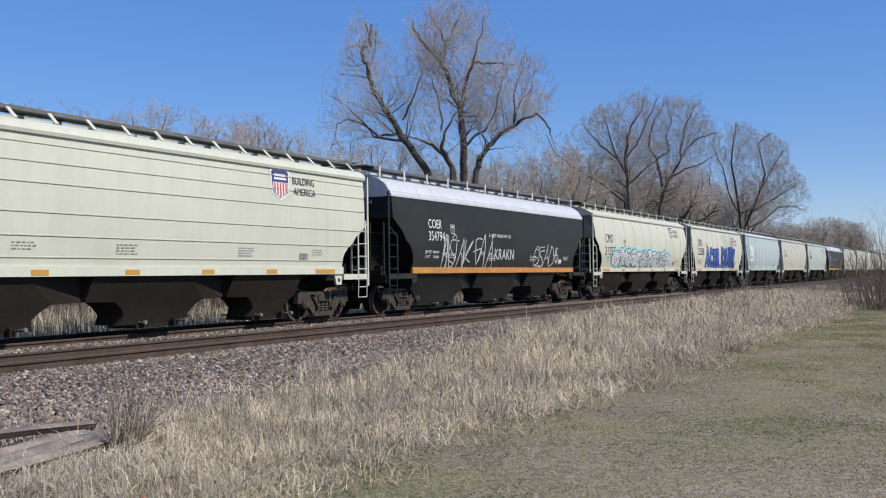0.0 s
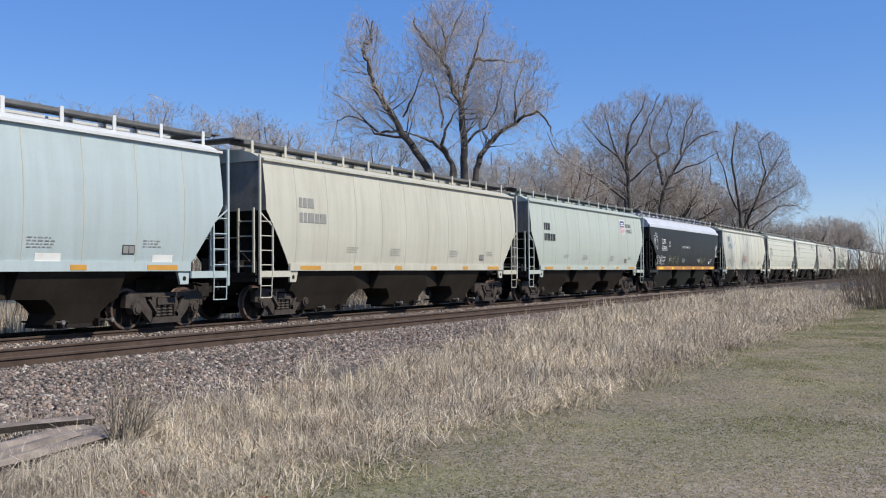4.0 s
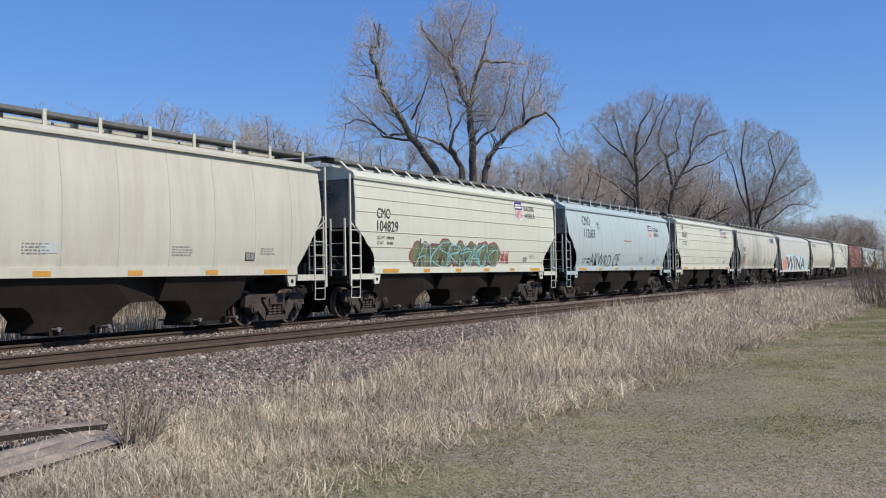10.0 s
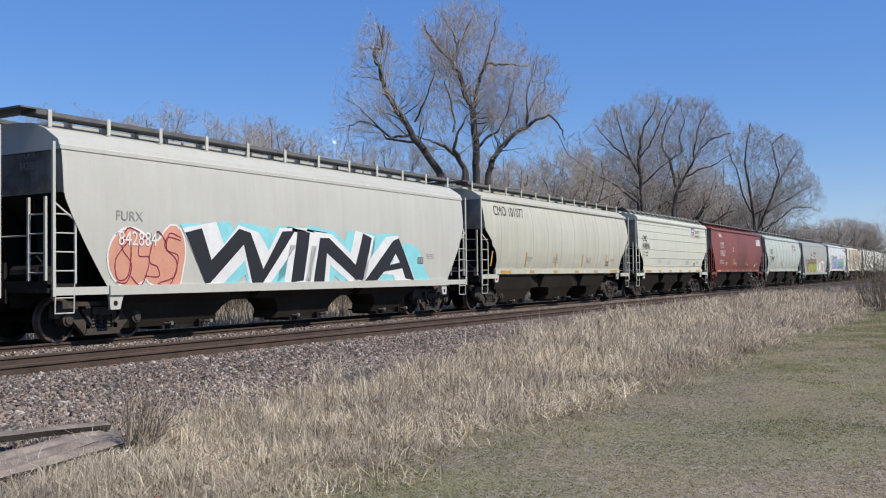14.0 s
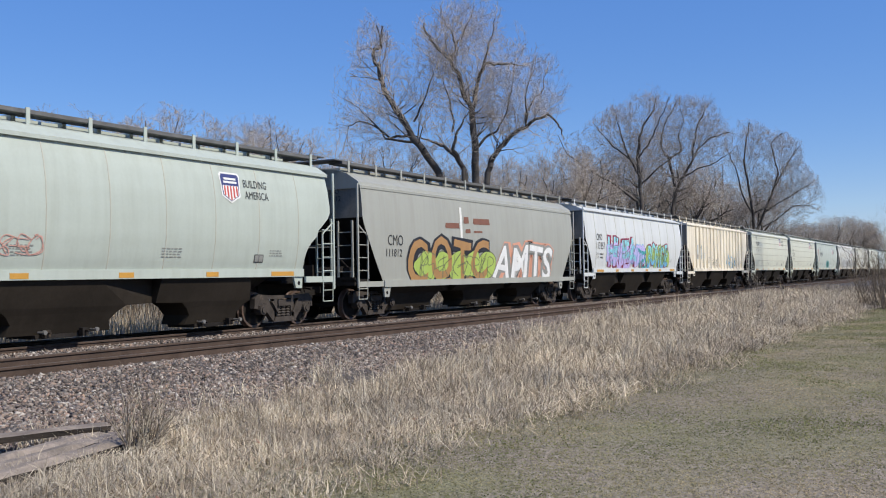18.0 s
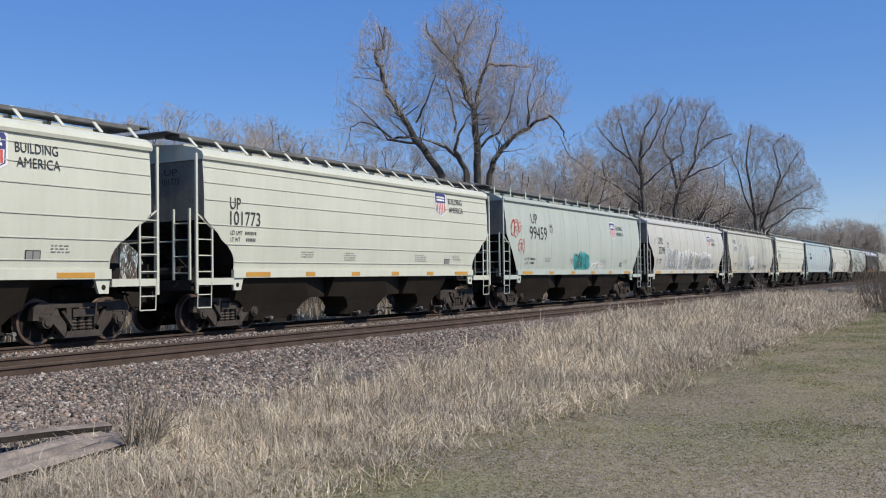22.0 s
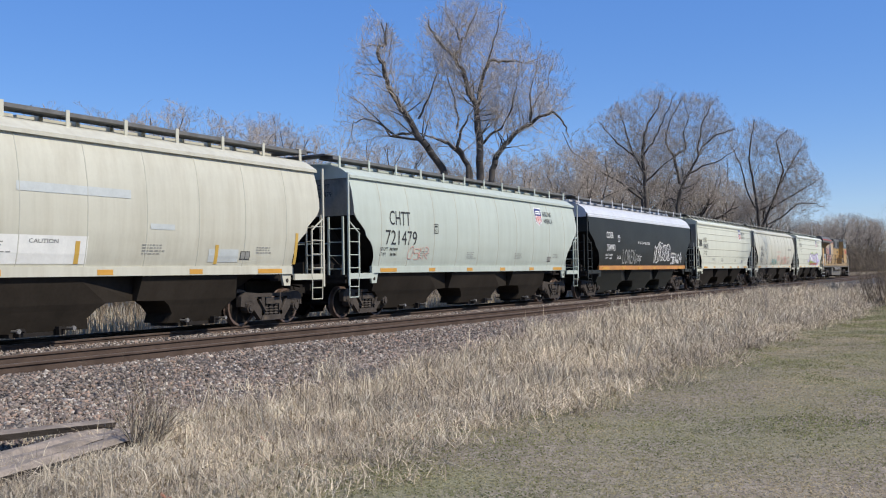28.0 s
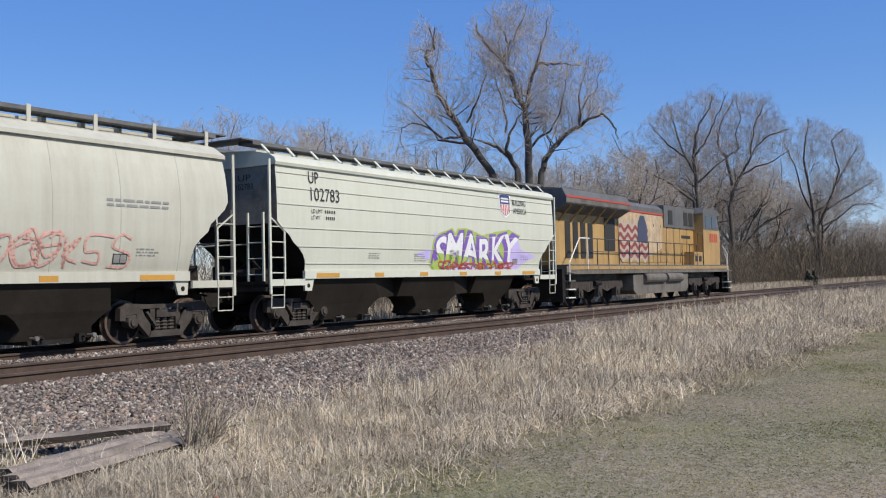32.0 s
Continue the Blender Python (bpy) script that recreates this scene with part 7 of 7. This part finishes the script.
def locomotive(at):
    """Six-axle road diesel; its cooling end couples to the cars and its cab leads away. x runs 0 to 22.2 from that coupling."""
    e = thing("diesel_locomotive", "weathered yellow and grey diesel locomotive with a painted flag", "locomotive", "", at)
    part("frame", Mesh().box(0.5, 21.7, -1.5, 1.5, 1.30, 1.62).box(0.7, 21.5, -0.7, 0.7, 0.95, 1.30), e, "grimy yellow-brown frame", material=LOCO_T)
    part("frame_stripe", Mesh().box(0.8, 21.4, -1.515, -1.5, 1.48, 1.64), e, "yellow frame edge", material=LOCO_Y)
    part("walkway", Mesh().box(0.9, 21.2, -1.52, 1.52, 1.62, 1.68), e, material=GRATING)
    # hood, cooling end, cab
    part("engine_hood", Mesh().slab([(5.2, 1.68), (17.2, 1.68), (17.2, 4.15), (5.2, 4.15)], -0.95, 0.95), e, "yellow engine hood with rust runs", material=LOCO_Y)
    roof = Mesh()
    prof = [(-0.96, 4.15), (-0.96, 4.38), (-0.7, 4.58), (0.7, 4.58), (0.96, 4.38), (0.96, 4.15)]
    n = len(prof)
    roof.add([(x, y, z) for x in (5.2, 17.2) for y, z in prof], [(i, (i + 1) % n, n + (i + 1) % n, n + i) for i in range(n)] + [tuple(range(n)), tuple(range(2 * n - 1, n - 1, -1))])
    part("hood_roof", roof, e, "grimy grey hood roof", material=LOCO_G)
    part("cooling_cabin", Mesh().box(0.75, 5.2, -0.95, 0.95, 1.68, 3.75), e, "yellow cooling cabin", material=LOCO_Y)
    wing = Mesh()
    prof = [(-1.0, 3.72), (-1.55, 4.02), (-1.57, 4.28), (-1.4, 4.62), (1.4, 4.62), (1.57, 4.28), (1.55, 4.02), (1.0, 3.72)]
    n = len(prof)
    wing.add([(x, y, z) for x in (0.45, 6.9) for y, z in prof], [(i, (i + 1) % n, n + (i + 1) % n, n + i) for i in range(n)] + [tuple(range(n)), tuple(range(2 * n - 1, n - 1, -1))])
    w = part("radiator_wing", wing, e, "overhanging grey radiator wing", material=LOCO_G)
    part("wing_stripe", Mesh().box(0.44, 6.9, -1.585, -1.565, 4.26, 4.33), w, "red stripe", material=LOCO_R)
    part("wing_band", Mesh().box(0.44, 6.9, -1.58, -1.556, 4.06, 4.24), w, "tan lower band", material=LOCO_T)
    part("radiator_grille", Mesh().box(1.2, 6.2, -1.2, 1.2, 4.62, 4.68), w, material=DARKHOLE)
    for k in range(3):
        x = 1.6 + k * 1.6
        part("fan_guard", Mesh().tube((x, 0, 4.68), (x, 0, 4.76), 0.6, 18), w, material=DARKHOLE)
    for k in range(5):
        x = 1.0 + k * 1.1
        part("wing_brace", Mesh().bar((x, -0.95, 3.4), (x, -1.5, 4.0), 0.07, 0.07), w, material=LOCO_Y)
    for k in range(4):
        part("louvre", Mesh().box(1.55 + k * 0.72, 2.0 + k * 0.72, -0.975, -0.952, 1.95, 3.4), e, "dark grille", material=DARKHOLE)
    part("louvre", Mesh().box(5.4, 6.5, -0.985, -0.955, 2.3, 3.7), e, "dark equipment grille", material=DARKHOLE)
    # Dark strip laid on the hood to paint the radiator wing's shade.
    part("under_wing_shade_panel", Mesh().box(5.2, 6.9, -0.975, -0.955, 3.72, 4.1), e, "dark strip painting the shade under the wing", material=DARKHOLE)
    for k in range(10):
        x = 7.2 + k * 0.98
        part("hood_door", Mesh().box(x, x + 0.9, -0.975, -0.952, 1.8, 3.95), e, material=LOCO_Y)
        for z in (2.2, 3.5):
            part("door_latch", Mesh().box(x + 0.06, x + 0.12, -0.99, -0.974, z, z + 0.12), e, material=DARKHOLE)
    part("hood_stripe", Mesh().box(5.2, 16.0, -0.985, -0.965, 4.10, 4.17), e, "red stripe", material=LOCO_R)
    for x, wd in ((13.1, 0.9), (15.4, 0.8)):
        part("intake", Mesh().box(x, x + wd, -0.99, -0.955, 3.75, 4.35), e, "dark intake", material=DARKHOLE)
    part("inertial_cabin", Mesh().box(12.6, 17.2, -1.02, 1.02, 3.55, 4.62), e, "grey equipment cabin", material=LOCO_G)
    for x in (13.2, 15.5, 16.3):
        part("intake", Mesh().box(x, x + 0.6, -1.04, -1.015, 3.7, 4.4), e, material=DARKHOLE)
    part("exhaust_stack", Mesh().box(9.6, 11.0, -0.35, 0.35, 4.58, 4.78), e, material=DARKHOLE)
    part("horn", Mesh().tube((8.6, 0.2, 4.75), (9.1, 0.2, 4.75), 0.06, 8, 0.11).box(8.5, 8.7, 0.1, 0.3, 4.58, 4.72), e, material=DARKSTEEL)
    part("peeling_paint", Mesh().slab([(6.92, 2.0), (8.4, 1.85), (10.8, 2.1), (12.3, 2.5), (12.4, 4.05), (6.92, 4.08)], -0.983, -0.977), e, "pale bleached patch of peeling paint", material=PEEL)
    # painted flag: wavy red and white stripes and a dark field
    for j in range(9):
        v, f = [], []
        for i in range(29):
            x = 6.95 + 3.5 * i / 28
            z = 3.62 - j * 0.19 + 0.11 * math.sin(i * 0.9 + j * 0.2) - 0.05 * i / 28
            v += [(x, -0.992 - 0.001 * (j % 2), z), (x, -0.992 - 0.001 * (j % 2), z - 0.19)]
            if i:
                f.append((2 * i - 2, 2 * i - 1, 2 * i + 1, 2 * i))
        part("flag_stripe", Mesh().add(v, f), e, "wavy painted flag stripe", material=(FLAG_R if j % 2 else FLAG_W))
    part("flag_field", Mesh().slab([(9.1, 2.75), (10.4, 2.7), (10.3, 3.5), (10.0, 3.95), (9.5, 3.98), (9.2, 3.6)], -1.004, -0.997), e, "dark blue flag field", material=FLAG_B)
    cab = part("cab", Mesh().slab([(17.2, 1.68), (20.0, 1.68), (20.0, 3.35), (19.55, 4.45), (17.2, 4.55)], -1.5, 1.5), e, "yellow crew cab", material=LOCO_Y)
    part("cab_roof", Mesh().slab([(17.1, 4.4), (19.6, 4.35), (20.1, 4.45), (19.7, 4.66), (17.3, 4.72)], -1.52, 1.52), cab, "grey cab roof with white visor", material=LOCO_G)
    part("visor", Mesh().slab([(19.5, 4.50), (20.25, 4.42), (20.25, 4.46), (19.5, 4.56)], -1.45, 1.45), cab, "pale visor", material=WHITEP)
    part("cab_upper", Mesh().slab([(17.2, 3.55), (19.85, 3.55), (19.55, 4.4), (17.2, 4.4)], -1.512, -1.502), cab, "grey window band", material=LOCO_G)
    for x0, x1 in ((17.5, 18.4), (18.6, 19.4)):
        part("cab_window", Mesh().box(x0, x1, -1.53, -1.51, 3.65, 4.28), cab, "dark cab window", material=GLASS)
    part("windscreen", Mesh().add([(19.98, -1.3, 3.5), (19.98, 1.3, 3.5), (19.62, 1.3, 4.35), (19.62, -1.3, 4.35)], [(0, 1, 2, 3)]), cab, "dark windscreen", material=GLASS)
    part("nose", Mesh().slab([(20.0, 1.68), (21.35, 1.68), (21.35, 3.1), (21.1, 3.45), (20.0, 3.7)], -1.1, 1.1), e, "yellow short nose", material=LOCO_Y)
    for k in range(4):
        part("road_number_bar", Mesh().box(18.25 + k * 0.36, 18.48 + k * 0.36, -1.513, -1.506, 2.9, 3.35), cab, "red cab number bar", material=LOCO_R)
    part("side_lettering", Mesh().box(15.2, 16.6, -0.99, -0.977, 3.05, 3.2), e, "dark lettering bar", material=INK)
    part("battery_box", Mesh().box(15.6, 17.0, -1.5, -0.96, 1.68, 2.35), e, "yellow equipment box", material=LOCO_Y)
    for k in range(2):
        part("box_vent", Mesh().box(15.75 + k * 0.6, 16.15 + k * 0.6, -1.515, -1.498, 1.85, 2.15), e, material=DARKHOLE)
    # tank and reservoirs
    part("fuel_tank", Mesh().slab([(7.4, 0.55), (7.75, 0.36), (14.4, 0.36), (14.75, 0.55), (14.75, 1.25), (7.4, 1.25)], -1.42, 1.42), e, "dusty grey fuel tank", material=LOCO_T)
    for x0, x1 in ((8.6, 11.2), (11.5, 13.6)):
        part("air_reservoir", Mesh().tube((x0, -1.38, 1.06), (x1, -1.38, 1.06), 0.24, 14), e, "grey air reservoir", material=LOCO_T)
    loco_truck(e, 4.05)
    loco_truck(e, 18.15)
    # handrails
    for k in range(12):
        x = 3.4 + k * 1.15
        part("stanchion", Mesh().tube((x, -1.5, 1.5), (x, -1.5, 2.72), 0.02, 6), e, material=DARKRAIL)
    part("handrail", Mesh().tube((2.6, -1.5, 2.72), (16.3, -1.5, 2.72), 0.02, 6).tube((2.6, -1.5, 2.2), (16.3, -1.5, 2.2), 0.014, 6), e, material=DARKRAIL)
    part("rear_grab_rail", Mesh().pipe([(0.75, -1.5, 1.0), (0.75, -1.5, 1.75), (1.7, -1.5, 2.72), (2.6, -1.5, 2.72)], 0.026, 6).pipe([(2.45, -1.5, 1.5), (2.45, -1.5, 2.72)], 0.024, 6), e, "white end handrail", material=WHITERAIL)
    part("front_grab_rail", Mesh().pipe([(21.4, -1.5, 0.8), (21.4, -1.5, 2.3), (20.5, -1.5, 2.75)], 0.026, 6).pipe([(21.95, -1.3, 0.8), (21.95, -1.3, 2.0), (21.6, -1.3, 2.3)], 0.026, 6), e, "white front handrail", material=WHITERAIL)
    part("cab_ladder_rail", Mesh().pipe([(17.0, -1.52, 1.7), (17.0, -1.52, 3.3), (16.2, -1.52, 3.3), (16.2, -1.52, 2.4)], 0.02, 6), e, material=DARKRAIL)
    for x in (0.85, 21.6):
        for k in range(4):
            part("step", Mesh().box(x - 0.3, x + 0.3, -1.55, -1.2, 0.38 + k * 0.32, 0.42 + k * 0.32), e, "pale step edge", material=WHITERAIL if k < 2 else LOCO_T)
        part("step_well", Mesh().box(x - 0.34, x + 0.34, -1.2, -1.14, 0.34, 1.62), e, material=DARKSTEEL)
    part("pilot_plough", Mesh().slab([(21.75, 0.12), (22.15, 0.12), (21.95, 1.3), (21.7, 1.3)], -1.4, 1.4), e, "dark pilot plough", material=DARKSTEEL)
    part("rear_pilot", Mesh().box(0.3, 0.55, -1.4, 1.4, 0.25, 1.5), e, material=DARKSTEEL)
    part("coupler", shared("coupler", coupler_mesh), e, at=Matrix.Translation((0.6, 0, 0)) @ pose(0, 0, 0, 0, 0, 180))
    part("coupler", shared("coupler", coupler_mesh), e, at=(21.7, 0, 0))
    return e


LOCO = locomotive((ENDS[36], FAR_Y, RAIL))


# ---- beside the track ----
OLDWOOD = mat("grey weathered timber", (0.26, 0.215, 0.175), 0.9, 0, 0.35, 3.0, 30.0, 0.7, (0.14, 0.11, 0.09), 0.6)
CREOSOTE = mat("dark creosoted side", (0.034, 0.026, 0.020), 0.9, 0, 0.35, 4.0, 30.0, 0.6)
LEAF = flat("dead leaf", (0.30, 0.12, 0.06))


def old_tie(at, length, label):
    m = Mesh()
    n = 9
    r = random.Random(int(length * 100))
    ring = [(-0.115, 0), (0.115, 0), (0.12, 0.13), (0.06, 0.165), (-0.06, 0.17), (-0.12, 0.135)]
    v = []
    for i in range(n):
        x = -length / 2 + length * i / (n - 1)
        v += [(x + r.uniform(-0.02, 0.02) * (i in (0, n - 1)), y + r.uniform(-0.012, 0.012), z + r.uniform(-0.012, 0.008)) for y, z in ring]
    f = [(k * 6 + i, k * 6 + (i + 1) % 6, (k + 1) * 6 + (i + 1) % 6, (k + 1) * 6 + i) for k in range(n - 1) for i in range(6)] + [tuple(range(6)), tuple(range(6 * n - 1, 6 * n - 7, -1))]
    me = m.add(v, f).data("old_tie", OLDWOOD)
    me.materials.append(CREOSOTE)
    for q in me.polygons:
        if q.normal.z < 0.6:
            q.material_index = 1
    ob = tagged(new("old_tie", me), label, "timber", "discarded ties")
    ob.matrix_basis = at
    return ob


for k, (x, y, long) in enumerate(((6.52, 7.32, 2.3), (6.74, 7.65, 2.4), (6.95, 7.97, 2.5))):
    old_tie(pose(x - 0.96 * long / 2, y - 0.28 * long / 2, 0.0, 0, 0.6, 16.3 + k - 1), long, "weathered grey discarded railway tie half sunk in dry grass")
old_tie(pose(6.78 - 0.89 * 1.25, 7.90 + 0.44 * 1.25, 0.13, 0, -0.8, -26) @ Matrix.Diagonal((1, 1.1, 0.42, 1)), 2.52, "weathered grey discarded tie lying askew on the others")


def stem_bush(name, at, n, height, spread, seed, label, material=BRUSH, r0=0.006, category="shrub", root=0.06, twig=None, drift=(0, 0), sprigs=2):
    """A leafless shrub: forking stems and fine side twigs."""
    r = random.Random(seed)
    stems, fine_twigs = [], []
    for _ in range(n):
        a = r.uniform(0, 6.28)
        o = root * math.sqrt(r.random())
        p = Vector((math.cos(a) * o, math.sin(a) * o, -0.02))
        d = Vector((math.cos(a) * r.uniform(0.0, spread), math.sin(a) * r.uniform(0.0, spread), 1))
        d = (d + Vector((*drift, 0)) * r.random()).normalized()
        h = height * r.uniform(0.4, 1.05)
        rad = r0
        for k in range(4):
            q = p + d * h / 4
            stems.append((tuple(p), tuple(q), rad, rad * 0.75, 4))
            for _ in range(sprigs if k else 1):
                s = (d + Vector((r.gauss(0, 0.5), r.gauss(0, 0.5), r.gauss(0.1, 0.3)))).normalized()
                e = q + s * h * r.uniform(0.12, 0.3)
                fine_twigs.append((tuple(q), tuple(e), rad * 0.55, rad * 0.2, 3))
                for _ in range(3):
                    s2 = (s + Vector((r.gauss(0, 0.5), r.gauss(0, 0.5), r.gauss(0.1, 0.3)))).normalized()
                    fine_twigs.append((tuple(e), tuple(e + s2 * h * r.uniform(0.06, 0.18)), rad * 0.3, rad * 0.12, 3))
            p, rad = q, rad * 0.75
            d = (d + Vector((r.gauss(0, 0.15), r.gauss(0, 0.15), 0.05))).normalized()
    ob = thing(name, label, category, "", at)
    part("stem_clump", twig_mesh(stems, "stem_clump", material), ob)
    part("twig_spray", twig_mesh(fine_twigs, "twig_spray", twig or material), ob)
    return ob


stem_bush("twiggy_bush", (6.38, 7.0, 0.0), 54, 0.80, 0.75, 71, "small leafless twiggy bush beside the old ties", BRUSHSTEM, 0.009, root=0.09, twig=BRUSH, drift=(0.6, -0.2), sprigs=1)
for k, (x, y, h) in enumerate(((43.5, 4.0, 3.0), (45.0, 3.6, 3.6), (43.0, 3.2, 2.4), (46.5, 4.5, 2.8), (44.0, 2.8, 3.6))):
    stem_bush("leafless_shrub", (x + 0.5, y - 0.4, 0.0), 40, h, 0.45, 80 + k, "dark leafless shrub at the lawn's far edge", BRUSH, 0.013, "shrub", 1.0)
stem_bush("weed_stalk", (8.9, 6.6, 0), 5, 0.9, 0.3, 90, "dry weed stalk in tall grass", BRUSH, 0.004, "weed")
stem_bush("weed_stalk", (12.6, 7.6, 0), 5, 0.8, 0.3, 91, "dry weed stalk in tall grass", BRUSH, 0.004, "weed")
stem_bush("weed_stalk", (10.4, 8.4, 0.05), 5, 0.7, 0.3, 92, "dry weed stalk in tall grass", BRUSH, 0.004, "weed")
stem_bush("weed_stalk", (36.5, 7.2, 0), 6, 1.5, 0.12, 93, "tall thin dry stalk at the lawn's edge", TWIG2, 0.014, "weed")


def evergreen(at, h):
    ob = thing("juniper_bush", "small dark evergreen bush beside the far track", "shrub", "", at)
    r = random.Random(5)
    segs = []
    for _ in range(900):
        z = h * r.random() ** 1.2
        rad = 0.45 * h * (1 - z / h) ** 0.7 + 0.05
        a = r.uniform(0, 6.28)
        q = r.uniform(0.3, 1.0) * rad
        p = Vector((math.cos(a) * q, math.sin(a) * q, z))
        segs.append((tuple(p), tuple(p + Vector((math.cos(a) * 0.3, math.sin(a) * 0.3, r.uniform(0.0, 0.4)))), 0.06, 0.02, 4))
    part("foliage", twig_mesh(segs, "foliage", mat("dark evergreen", (0.035, 0.045, 0.025), 0.9, 0, 0.4, 4.0, 20.0, 0.3)), ob, "dark green-brown foliage")
    part("trunk", Mesh().tube((0, 0, -0.1), (0, 0, h * 0.6), 0.06, 8), ob, material=BARK)


evergreen((100.5, 21.0, -0.1), 1.5)
r_leaf = random.Random(8)
leaf = Mesh().add([(-0.05, 0, 0.0), (-0.02, 0.035, 0.012), (0.03, 0.03, 0.006), (0.06, 0, 0.02), (0.02, -0.035, 0.0), (-0.03, -0.03, 0.014)], [(0, 1, 4, 5), (1, 2, 3, 4)]).data("fallen_leaf", LEAF)
for x, y in ((6.35, 5.05), (5.0, 5.25), (7.9, 4.9), (9.1, 5.6), (5.3, 4.4), (7.2, 6.2)):
    ob = tagged(new("fallen_leaf", leaf), "curled rust-brown dead leaf on dry grass", "leaf", "fallen leaves")
    ob.matrix_basis = pose(x, y, 0.06, r_leaf.uniform(-20, 20), r_leaf.uniform(-20, 20), r_leaf.uniform(0, 360))

# a bare tree on the lawn side, whose shadow falls across the passing cars
shade_tree = copy_thing(GROVE[1], Matrix.Translation((77.5, -5.0, 0)) @ pose(0, 0, 0, 0, 0, 40))
shade_tree.scale = (0.75, 0.75, 1.5)
tagged(shade_tree, "tall bare tree standing on the lawn side of the tracks", "tree", "trees on the lawn side")
second_tree = copy_thing(GROVE[0], Matrix.Translation((70.5, -6.0, 0)) @ pose(0, 0, 0, 0, 0, 110))
second_tree.scale = (0.7, 0.7, 1.5)
tagged(second_tree, "bare spreading tree standing on the lawn side of the tracks", "tree", "trees on the lawn side")


# ---- movement ----
def motions():
    """The whole train rolls past at one speed and its wheels turn."""
    for c in CARS + [LOCO]:
        m = c.matrix_basis.copy()
        walk(c, [(t, Matrix.Translation((-SPEED * (t - 16.0), 0, 0)) @ m) for t in (0.0, 8.0, 16.0, 24.0, 32.0)])
    for wheels, radius in ((SPINNING, 0.46), (BIG_WHEELS, 0.53)):
        first, turn = wheels[0], -SPEED / radius
        walk(first, [(k / FPS, Matrix.Rotation(turn * k / FPS, 4, "Y")) for k in range(int(32 * FPS) + 1)])
        for w in wheels[1:]:
            w.rotation_mode = "QUATERNION"
            w.animation_data_create()
            w.animation_data.action = first.animation_data.action
            w.animation_data.action_slot = first.animation_data.action_slot


motions()
